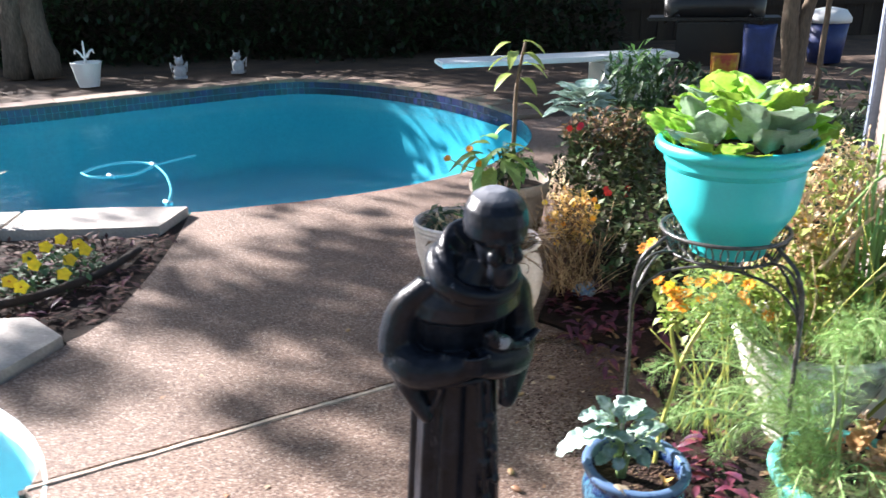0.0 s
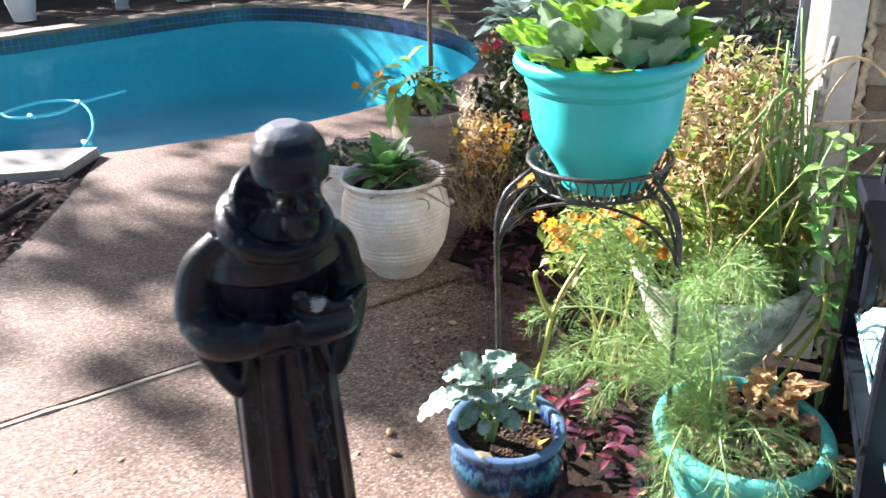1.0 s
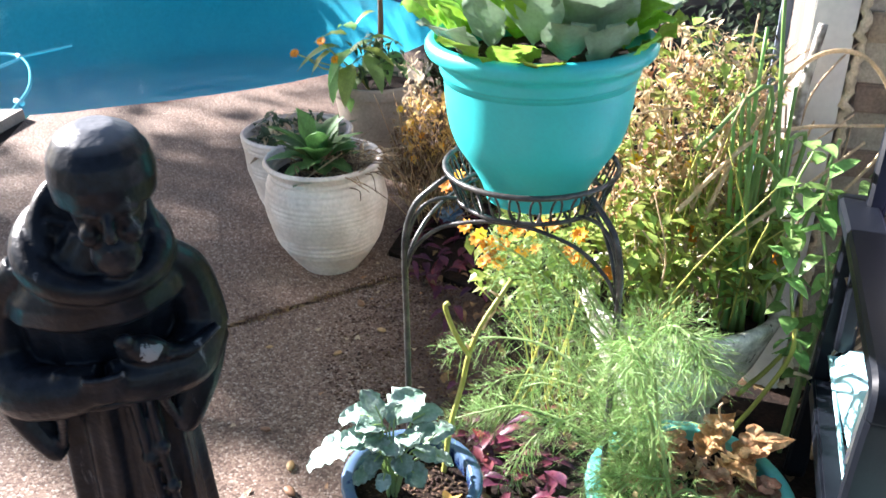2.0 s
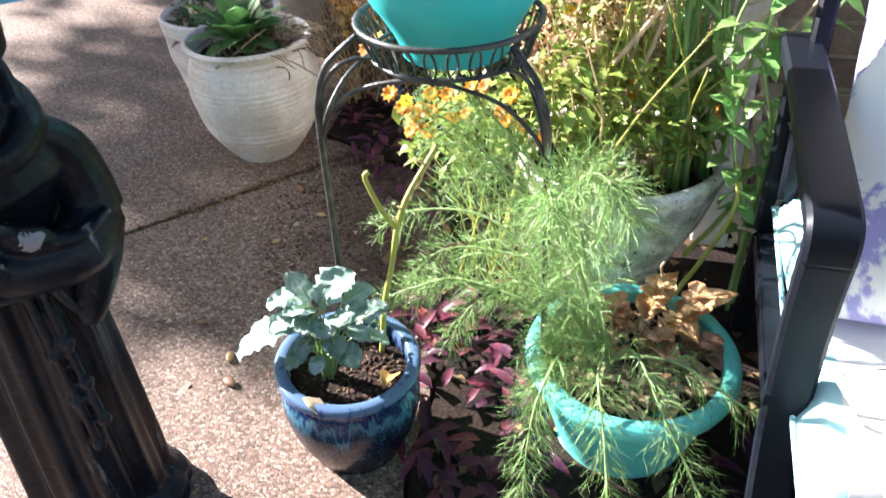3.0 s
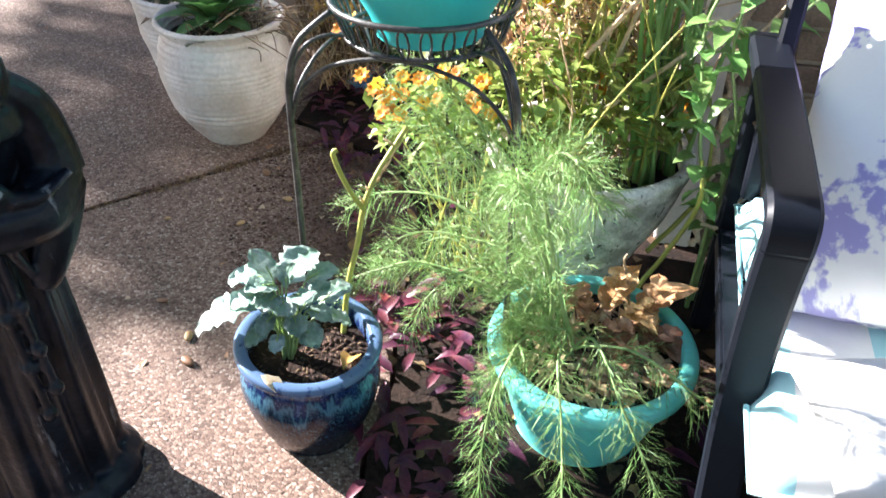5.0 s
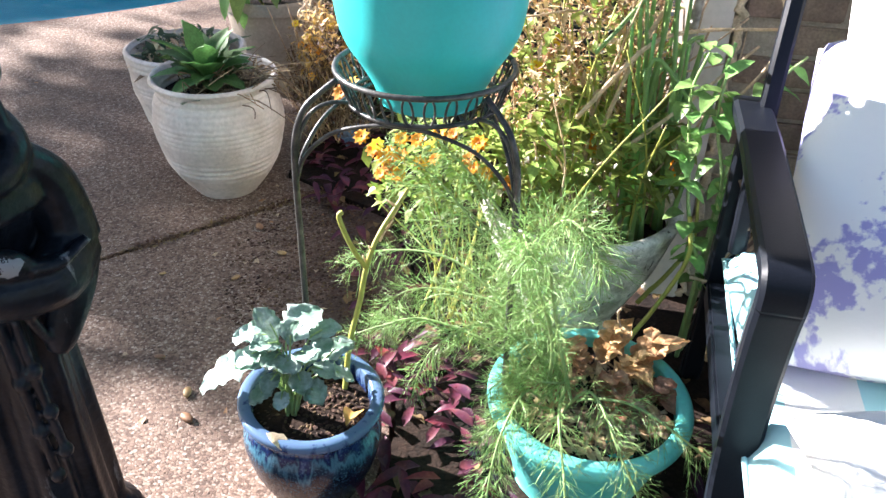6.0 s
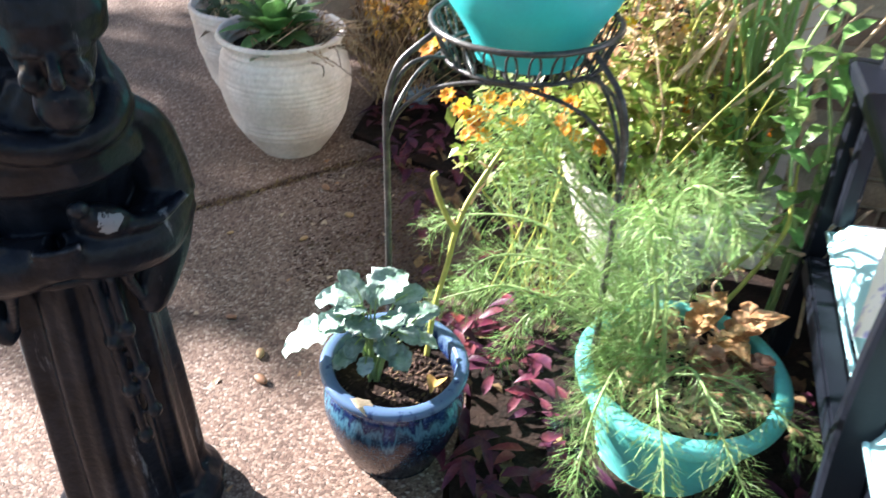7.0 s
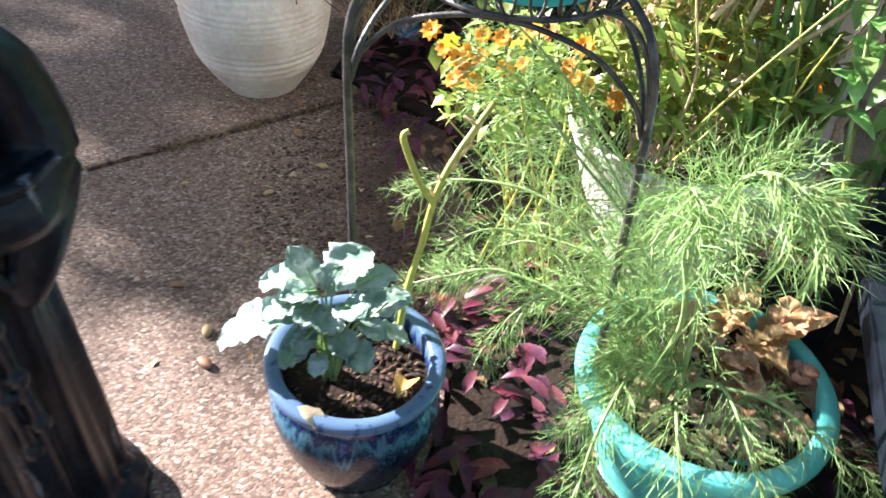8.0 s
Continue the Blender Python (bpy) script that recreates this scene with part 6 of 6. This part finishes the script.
for k, p in enumerate(((0.211, 3.57, 0.507), (0.314, 3.57, 0.548), (0.36, 3.60, 0.47), (0.255, 3.59, 0.48))):
    bm = bmesh.new()
    tube(bm, spline([(0.49, 3.72, 0.30), (0.43, 3.66, 0.40), (0.5 * p[0] + 0.19, 3.62, p[2] - 0.05), p], 5), 0.004, 0.0022, 6)
    part("shoot", bm, M_YSTEM, pl)
    if k < 3:
        bloom(pl, p, (-0.2, -0.6, 0.7), 0.021, M_ORANGE, 9, 2)
for k, (x, z, az, ln, el) in enumerate(((0.36, 0.52, 190, 0.17, 0.1), (0.39, 0.56, 160, 0.13, 0.3), (0.40, 0.50, 215, 0.15, -0.3), (0.44, 0.50, 335, 0.14, 0.15), (0.46, 0.48, 300, 0.15, -0.3), (0.40, 0.45, 250, 0.16, -0.5),
                                        (0.36, 0.44, 230, 0.14, -0.7), (0.48, 0.54, 20, 0.13, 0.2), (0.42, 0.58, 120, 0.12, 0.5), (0.33, 0.50, 200, 0.11, -0.2), (0.39, 0.40, 265, 0.13, -0.8))):
    a = radians(az)
    leaf_part(pl, M_MARI if k % 2 else M_VINE, (x + 0.02, 3.60 + 0.01 * (k % 4), z), (math.cos(a), math.sin(a), el), ln, ln * 0.46, bend=0.7, fold=0.25, nl=7, nw=2, ruffle=0.15, shape=0.4, seed=40 + k)
foliage(170, (0.52, 3.66, 0.45), (0.11, 0.10, 0.10), (0.03, 0.06), (0.3, 0.5), M_DARKLEAF, pl, 57)

dm = plant("withered_marigold", "dry withered marigold bush with faded orange heads", "marigold", about=(0.60, 3.0, 0), move=(0.06, 0.05, 0), scale=(0.80, 0.8, 0.86))
foliage(1700, (0.60, 3.02, 0.30), (0.16, 0.18, 0.26), (0.02, 0.045), (0.12, 0.4), M_WITHER, dm, 11, "dry_foliage")
foliage(800, (0.62, 2.95, 0.22), (0.18, 0.2, 0.18), (0.02, 0.04), (0.2, 0.4), M_WITHER, dm, 12, "withered_foliage")
foliage(420, (0.62, 2.93, 0.42), (0.14, 0.12, 0.16), (0.02, 0.05), (0.25, 0.5), M_GOLD, dm, 13, "golden_foliage")
foliage(130, (0.55, 2.95, 0.58), (0.05, 0.06, 0.14), (0.02, 0.045), (0.15, 0.35), M_STRAW, dm, 16, "straw_foliage")
stalks(60, (0.62, 2.84, 0.10), 0.14, (0.05, 0.35), 34, M_SCRAP, dm, 0.0022, "dry_twig", 0.22)
stalks(18, (0.62, 2.98, 0.0), 0.08, (0.3, 0.6), 33, M_SCRAP, dm, 0.003)
for k in range(14):
    bloom(dm, (0.60 + g1.uniform(-0.12, 0.14), 2.94 + g1.uniform(-0.12, 0.1), g1.uniform(0.25, 0.56)), (-0.2, -0.6, 0.6), 0.018, M_ORANGE if k % 3 else M_YELLOW, 8, 1)

bg = plant("begonia_bush", "dark bronze-leaved bush with small red flowers", "bush")
foliage(2600, (0.98, 3.55, 0.36), (0.30, 0.40, 0.36), (0.03, 0.06), (0.5, 0.8), M_BEGONIA, bg, 14)
foliage(1200, (1.05, 2.95, 0.25), (0.30, 0.40, 0.25), (0.03, 0.06), (0.4, 0.7), M_BEGONIA, bg, 15)
for p in ((0.739, 3.36, 0.645), (0.79, 3.36, 0.66), (0.864, 3.14, 0.418), (0.95, 3.20, 0.40)):
    for q in range(3):
        bloom(bg, Vector(p) + Vector((g1.uniform(-0.02, 0.02), g1.uniform(-0.02, 0.02), g1.uniform(-0.015, 0.015))), (-0.2, -0.8, 0.5), 0.015, M_RED, 6, 1, False)
foliage(420, (0.93, 3.42, 0.64), (0.22, 0.16, 0.10), (0.02, 0.045), (0.4, 0.7), M_WITHER, bg, 17, "rusty_foliage")
cb = plant("blue_kale", "blue-green kale with broad rounded leaves", "kale", move=(-0.10, 0, 0.08))
for k in range(26):
    a = k * 2.399
    e = 0.15 + 0.035 * k
    b0 = Vector((1.16 + 0.10 * math.cos(a) * (1 - k / 30), 4.62 + 0.10 * math.sin(a) * (1 - k / 30), 0.42 + 0.004 * k))
    leaf_part(cb, M_BROC, b0, (math.cos(a) * math.cos(e), math.sin(a) * math.cos(e), math.sin(e)), 0.15, 0.14, bend=0.6, fold=0.2, nl=6, nw=3, ruffle=0.15, shape=0.55, seed=k)
bm = bmesh.new()
tube(bm, [(1.16, 4.62, -0.08), (1.16, 4.62, 0.46)], 0.02, 0.015, 8)
part("stem", bm, M_FENSTEM, cb)
lb = plant("leafy_shrub", "mixed green shrub behind the kale", "shrub")
foliage(1500, (1.75, 5.4, 0.35), (0.45, 0.5, 0.38), (0.06, 0.13), (0.25, 0.45), M_CANOPY, lb, 19)
foliage(900, (1.45, 4.2, 0.25), (0.40, 0.5, 0.28), (0.04, 0.08), (0.4, 0.6), M_BEGONIA, lb, 20)
foliage(190, (1.75, 5.9, 0.56), (0.22, 0.22, 0.20), (0.10, 0.2), (0.15, 0.25), M_ROSETTE, lb, 22)
sb = plant("wall_shrub", "dark green shrub at the house corner", "shrub")
foliage(900, (1.62, 2.75, 0.45), (0.22, 0.25, 0.45), (0.03, 0.06), (0.3, 0.5), M_HEDGE, sb, 25)
foliage(900, (2.3, 3.8, 0.4), (0.6, 0.6, 0.4), (0.05, 0.09), (0.3, 0.5), M_HEDGE, sb, 26)

# pansies in the left bed
pa = plant("pansies", "yellow pansies with dark leaves in the mulch bed", "pansy")
foliage(420, (-1.66, 3.42, 0.05), (0.22, 0.32, 0.06), (0.03, 0.06), (0.4, 0.6), M_DARKLEAF, pa, 41)
for k_, (x, y) in enumerate(((-1.765, 3.45), (-1.719, 3.71), (-1.536, 3.53), (-1.639, 3.078), (-1.514, 3.215), (-1.70, 3.35), (-1.60, 3.62), (-1.75, 3.60), (-1.56, 3.40), (-1.72, 3.15))):
    bloom(pa, (x, y, 0.11), (0.3, -0.7, 0.6), 0.034, M_YELLOW, 5, 1, k_ % 3 == 0)
bm = bmesh.new()
for k in range(1100):
    x, y = g1.uniform(-2.6, -1.24), g1.uniform(2.9, 4.02)
    blade(bm, Vector((x, y, 0.003 + 0.02 * g1.random())), (g1.uniform(-1, 1), g1.uniform(-1, 1), g1.uniform(-0.1, 0.5)), g1.uniform(0.03, 0.08), g1.uniform(0.01, 0.03), nl=2, nw=1, bend=0.4, fold=0.2)
tagged(obj("mulch", bm, M_MULCH), "reddish-brown mulch scattered over the bed", "mulch", kind="stuff")
pu2 = plant("purple_heart", "small purple plants in the mulch bed", "purple plant")
for k in range(60):
    x, y = g1.uniform(-1.85, -1.28), g1.uniform(2.95, 4.0)
    a = g1.uniform(0, 6.28)
    leaf_part(pu2, M_PURPLE, (x, y, 0.01), (math.cos(a), math.sin(a), g1.uniform(0.1, 0.9)), g1.uniform(0.05, 0.09), 0.022, bend=0.5, fold=0.4, nl=3, nw=1)
bm = bmesh.new()
tube(bm, spline([(-1.95, 3.0, 0.03), (-1.62, 3.12, 0.045), (-1.43, 3.40, 0.04), (-1.36, 3.75, 0.03)], 5), 0.022, 0.018, 9)
tagged(obj("branch_edging", bm, M_FENCE), "reddish-brown branch lying in the mulch bed", "branch")
sk = plant("bedside_shrub", "small dark shrub at the pool edge", "shrub")
foliage(160, (-2.42, 4.25, 0.28), (0.16, 0.16, 0.2), (0.04, 0.08), (0.3, 0.5), M_DARKLEAF, sk, 43)
stalks(6, (-2.42, 4.25, 0.04), 0.04, (0.2, 0.4), 44, M_BARK, sk, 0.004)

# ---- pool things ----
hs = root("pool_hose", "white floating cleaner hose curled on the water", "hose", Matrix.Translation((-0.05, 0.02, 0)))
for pts in ((( -2.47, 6.05), (-2.42, 6.22), (-2.30, 6.36), (-2.12, 6.36), (-1.976, 6.25), (-1.83, 6.0), (-1.707, 5.70), (-1.60, 5.35), (-1.54, 4.95)),
            ((-2.47, 6.05), (-2.36, 5.93), (-2.20, 5.91), (-2.03, 5.98), (-1.97, 6.2)), ((-1.976, 6.25), (-1.87, 6.38), (-1.72, 6.56))):
    bm = bmesh.new()
    tube(bm, spline([(x, y, -0.130) for x, y in pts], 6), 0.010, 0.010, 8)
    part("hose_length", bm, M_HOSE, hs)
for x, y in ((-1.976, 6.25), (-1.56, 5.12), (-2.2, 5.91)):
    bm = bmesh.new()
    tube(bm, [(x - 0.03, y + 0.03, -0.125), (x + 0.03, y - 0.03, -0.125)], 0.016, 0.016, 10)
    part("float", bm, M_HOSE, hs)

db = root("diving_board", "white diving board on a pale stand by the pool", "diving board", Matrix.Translation((0.335, 7.80, 0.0)) @ pose(0, 0, 0, 0, 0, 8))
bm = bmesh.new()
box(bm, 0.0, 2.4, -0.22, 0.22, 0.40, 0.45, None, 0.012)
part("board", bm, M_BOARD, db, smooth=False)
bm = bmesh.new()
box(bm, 1.62, 2.25, -0.24, 0.24, 0.0, 0.39, None, 0.02)
part("stand", bm, M_TRIM, db, smooth=False)

pot("white_urn", "white urn planter beyond the pool", smooth_profile([(0, 0), (0.11, 0), (0.12, 0.01), (0.15, 0.14), (0.172, 0.25), (0.182, 0.275), (0.18, 0.29), (0.165, 0.285), (0.155, 0.24)]), M_BOARD, (-3.86, 10.06, 0.0), 0.26, 0.15)
fo = root("fleur_ornament", "white fleur-shaped ornament standing in the urn", "ornament", Matrix.Translation((-3.86, 10.06, 0.26)))
bm = bmesh.new()
tube(bm, spline([(0, 0, 0), (0, 0, 0.1), (0, 0, 0.2), (0, 0, 0.28)], 4), 0.03, 0.012, 10, 0.6)
part("stem", bm, M_BOARD, fo)
for s in (-1, 1):
    bm = bmesh.new()
    tube(bm, spline([(s * 0.02, 0, 0.08), (s * 0.06, 0, 0.14), (s * 0.10, 0, 0.17), (s * 0.115, 0, 0.13)], 5), 0.022, 0.014, 8, 0.7)
    part("petal", bm, M_BOARD, fo)
for x, y, rz in ((-2.86, 10.49, 20), (-2.20, 10.90, -10)):
    bm = bmesh.new()
    bmesh.ops.create_uvsphere(bm, u_segments=16, v_segments=12, radius=0.08, matrix=Matrix.Translation((0, 0, 0.09)) @ Matrix.Diagonal((1, 0.9, 1.2, 1)))
    bmesh.ops.create_uvsphere(bm, u_segments=14, v_segments=10, radius=0.055, matrix=Matrix.Translation((0, -0.03, 0.22)))
    for s in (-1, 1):
        tube(bm, [(s * 0.03, -0.02, 0.25), (s * 0.045, -0.01, 0.30)], 0.016, 0.004, 6)
        tube(bm, [(s * 0.06, 0.02, 0.14), (s * 0.10, 0.05, 0.20), (s * 0.09, 0.05, 0.08)], 0.02, 0.01, 6)
    box(bm, -0.08, 0.08, -0.07, 0.07, 0.0, 0.04)
    o = obj("garden_figure", bm, M_GREY)
    o.matrix_world = Matrix.Translation((x, y, 0.0)) @ pose(0, 0, 0, 0, 0, rz)
    tagged(o, "small grey cast stone garden figure beyond the pool", "figurine", group="garden figures")

# ---- clutter in the far corner ----
gr = root("barbecue_grill", "black barbecue grill with lid and side shelf", "grill", Matrix.Translation((3.68, 9.6, 0)) @ pose(0, 0, 0, 0, 0, -20))
for nm, b in (("cabinet", (-0.4, 0.4, -0.25, 0.25, 0.12, 0.62)), ("shelf", (-0.75, 0.75, -0.25, 0.25, 0.63, 0.67)), ("tray", (-0.3, 0.25, -0.2, 0.2, 0.95, 1.12))):
    bm = bmesh.new()
    box(bm, *b, None, 0.015)
    part(nm, bm, M_BLACK if nm != "tray" else M_BOARD, gr, smooth=False)
bm = bmesh.new()
tube(bm, spline([(-0.4, 0, 0.72), (-0.38, 0, 0.78), (0.38, 0, 0.78), (0.4, 0, 0.72)], 3), 0.2, 0.2, 20)
part("lid", bm, M_BLACK, gr)
for x, y in ((-0.35, -0.2), (0.35, -0.2), (-0.35, 0.2), (0.35, 0.2)):
    bm = bmesh.new()
    tube(bm, [(x, y, 0), (x, y, 0.14)], 0.025, 0.025, 8)
    part("leg", bm, M_BLACK, gr)


def sack(name, label, material, at, s, rz=0):
    bm = puff(s[0], s[2], s[1], 10, 0.3, 0.02)
    o = obj(name, bm, material)
    o.matrix_world = Matrix.Translation((at[0], at[1], s[2] / 2)) @ pose(0, 0, 0, 84, 0, rz)
    tagged(o, label, "sack")


sack("charcoal_sack", "yellow and red charcoal sack leaning by the grill", M_BAGY, (3.47, 8.6, 0), (0.30, 0.14, 0.36), -20)
sack("soil_sack", "dark blue soil sack standing by the grill", M_BAGBLUE, (4.0, 9.0, 0), (0.36, 0.16, 0.62), -25)
bk = root("storage_bin", "dark blue bin with a pale lid", "bin", Matrix.Translation((5.5, 10.4, 0)))
part("bin_body", lathe([(0.0, 0.0), (0.20, 0.0), (0.25, 0.5)], 24), M_BAGBLUE, bk)
part("lid", lathe([(0.27, 0.5), (0.275, 0.56), (0.2, 0.66), (0.0, 0.70)], 24), M_BOARD, bk)


# ---- trees, hedge and fence ----
def tree(name, label, base, trunk_r, limbs, crown, n_leaf, leaf, bark, seed):
    rnd = random.Random(seed)
    t = root(name, label, "tree")
    for pts, r0, r1_ in limbs:
        bm = bmesh.new()
        P = spline([Vector(base) + Vector(p) for p in pts], 6)
        tube(bm, P, r0, r1_, 12)
        for v in bm.verts:
            v.co += Vector((noise.noise(v.co * 5), noise.noise(v.co * 5 + Vector((9, 0, 0))), 0)) * r0 * 0.25
        part("trunk" if r0 >= trunk_r else "limb", bm, bark, t)
    bm = bmesh.new()
    for c, s, n in crown:
        for _ in range(n):
            while True:
                p = Vector((rnd.uniform(-1, 1), rnd.uniform(-1, 1), rnd.uniform(-1, 1)))
                if p.length < 1 and noise.noise((p.x * 1.7 + c[0], p.y * 1.7 + c[1], p.z * 1.7)) > 0.02:
                    break
            L_ = rnd.uniform(*leaf)
            blade(bm, Vector(c) + Vector((p.x * s[0], p.y * s[1], p.z * s[2])), (rnd.uniform(-1, 1), rnd.uniform(-1, 1), rnd.uniform(-0.8, 0.5)), L_, L_ * 0.55, nl=2, nw=1)
    if crown:
        cr_ = part("crown", bm, M_CANOPY, t)
        tagged(cr_, kind="stuff")
    else:
        bm.free()
    return t


def toward_sun(x, y, h):
    return (x + SUN_DIR.x / SUN_DIR.z * h, y + SUN_DIR.y / SUN_DIR.z * h, h)


tree("oak_tree", "large oak with rough dark trunk and added unseen leaf clumps shading the yard", (-5.05, 11.1, 0), 0.18,
     [(((-0.1, 0, 0), (0.0, 0, 1.0), (-0.1, 0, 2.4), (0.1, -0.2, 4.2), (0.2, -0.6, 5.6)), 0.20, 0.12),
      (((0.32, -0.1, 0), (0.25, -0.1, 0.9), (0.35, -0.2, 2.2), (0.9, -0.9, 4.4), (1.2, -2.0, 6.0)), 0.18, 0.08),
      (((0.2, -0.5, 4.0), (1.0, -2.0, 5.2), (1.6, -3.5, 6.0)), 0.10, 0.04), (((0.0, 0, 3.0), (-1.5, 0.3, 4.6), (-2.6, 0.4, 5.6)), 0.10, 0.04)],
     # unseen leaf clumps, each added sunward of a spot that should lie in shade
     [(toward_sun(-0.5, 3.7, 5.2), (1.25, 1.25, 0.45), 560), (toward_sun(0.12, 2.78, 5.0), (0.8, 0.7, 0.30), 640), (toward_sun(0.70, 2.62, 5.1), (0.40, 0.5, 0.25), 520), (toward_sun(-0.56, 2.82, 5.0), (0.35, 0.25, 0.15), 90), (toward_sun(-1.3, 3.0, 4.9), (0.6, 0.5, 0.3), 190), (toward_sun(-1.22, 2.42, 4.9), (0.22, 0.2, 0.12), 60),
      (toward_sun(0.40, 2.10, 4.9), (0.42, 0.33, 0.16), 400), (toward_sun(-0.1, 2.1, 5.0), (0.5, 0.35, 0.2), 170), (toward_sun(0.9, 3.7, 5.4), (0.9, 0.9, 0.5), 420), (toward_sun(1.5, 5.5, 5.8), (1.5, 1.5, 0.8), 700), (toward_sun(-3.5, 11.6, 5.0), (2.2, 1.1, 1.0), 1500), (toward_sun(-0.8, 11.9, 5.0), (2.2, 0.9, 0.9), 1300), (toward_sun(-5.5, 9.7, 5.0), (1.6, 1.0, 0.9), 900), (toward_sun(1.8, 10.2, 5.0), (1.0, 1.2, 0.9), 800), (toward_sun(1.3, 8.6, 5.4), (1.1, 1.4, 0.6), 900), (toward_sun(2.8, 7.4, 5.6), (1.5, 1.5, 0.9), 2200), (toward_sun(4.5, 9.6, 5.6), (2.2, 2.2, 0.9), 2200),
      # further unseen clumps added overhead to darken pool end, hedge and grill
      ((5.5, 11.6, 4.2), (2.8, 2.4, 1.2), 1500), ((-4.2, 12.6, 4.7), (3.4, 1.5, 0.7), 4200), ((0.8, 12.8, 4.8), (3.0, 1.4, 0.7), 2600), ((3.4, 9.8, 3.3), (1.9, 1.7, 0.5), 2600)],
     0, (0.10, 0.2), M_BARK, 5)
tree("crape_myrtle", "slender twin-stemmed tree with pale peeling bark", (3.52, 7.12, 0), 0.07,
     [(((0, 0, 0), (-0.06, 0, 0.7), (-0.12, 0, 1.5), (-0.2, 0.1, 3.2)), 0.085, 0.05), (((0.03, 0, 0.1), (0.05, 0, 0.7), (0.16, 0, 1.3), (0.4, 0, 3.0)), 0.07, 0.04),
      (((0.5, 0.5, 0), (0.52, 0.5, 1.0), (0.6, 0.5, 3.0)), 0.03, 0.02)],
     [((3.7, 7.4, 4.0), (1.6, 1.6, 1.0), 1600)], 0, (0.06, 0.11), M_BARK_L, 6)
bm = bmesh.new()
rr = random.Random(3)
for i in range(26000):
    x = rr.uniform(-14, 3.4)
    z = 2.6 * rr.random() ** 1.15
    y = 13.1 + rr.uniform(-0.8, 0.5) + 0.6 * noise.noise((x * 0.6, z * 0.7, 0)) - 0.35 * noise.noise((x * 2.1, z * 2.0, 4))
    d = Vector((rr.uniform(-1, 1), rr.uniform(-1, 0.3), rr.uniform(-0.6, 0.7)))
    blade(bm, Vector((x, y, z)), d, rr.uniform(0.10, 0.20), rr.uniform(0.05, 0.10), nl=2, nw=1)
hedge = obj("hedge", bm, M_HEDGE)
tagged(hedge, "dense dark evergreen hedge behind the pool", "hedge", kind="stuff")
fence = root("fence", "dark weathered board fence closing the yard", "fence", kind="structure")
board_me = None
for k in range(160):
    x = -14 + 0.15 * k
    if board_me is None:
        bm = bmesh.new()
        box(bm, -0.08, 0.08, 0, 0.022, 0, 2.3)
        o = part("fence_board", bm, M_FENCE, fence, smooth=False)
        board_me = o.data
    else:
        o = new("fence_board", board_me)
        o.parent = fence
    o.matrix_basis = Matrix.Translation((x, 14.0 + (0 if k % 2 else 0.012), -0.03))
for k in range(2):
    bm = bmesh.new()
    box(bm, -14.1, 10, 13.96, 14.0, 0.5 + 1.4 * k, 0.6 + 1.4 * k)
    part("rail", bm, M_FENCE, fence, smooth=False)

# bricks of the house wall
brick_me = []
for v in range(3):
    bm = bmesh.new()
    box(bm, -0.097, 0.097, 0.0, 0.03, -0.030, 0.030, None, 0.004)
    for q in bm.verts:
        q.co += Vector((0.002 * noise.noise(q.co * 40 + Vector((v, 0, 0))), 0.002 * noise.noise(q.co * 40 + Vector((0, v, 3))), 0.0015 * noise.noise(q.co * 30)))
    me = bpy.data.meshes.new("brick")
    bm.to_mesh(me)
    bm.free()
    me.materials.append(M_BRICK)
    brick_me.append(me)
for row in range(22):
    for col in range(9):
        o = new("brick", brick_me[(row * 3 + col) % 3])
        o.parent = wall
        o.matrix_basis = Matrix.Translation((0.10 + 0.205 * col + (0.1025 if row % 2 else 0.0), -0.004 + 0.003 * ((row * 7 + col * 3) % 5) / 5, 0.035 + 0.072 * row))
bm = bmesh.new()
fr = random.Random(9)
P = [Vector((-0.008 + fr.uniform(-0.006, 0.008), -0.008 + fr.uniform(-0.008, 0.004), z * 0.012)) for z in range(130)]
tube(bm, P, 0.010, 0.010, 7)
for v in bm.verts:
    v.co += Vector((0.006 * noise.noise(v.co * 60), 0.006 * noise.noise(v.co * 60 + Vector((3, 0, 0))), 0))
part("caulk_bead", bm, M_FOAM, wall, "ragged dried caulk between board and brick")
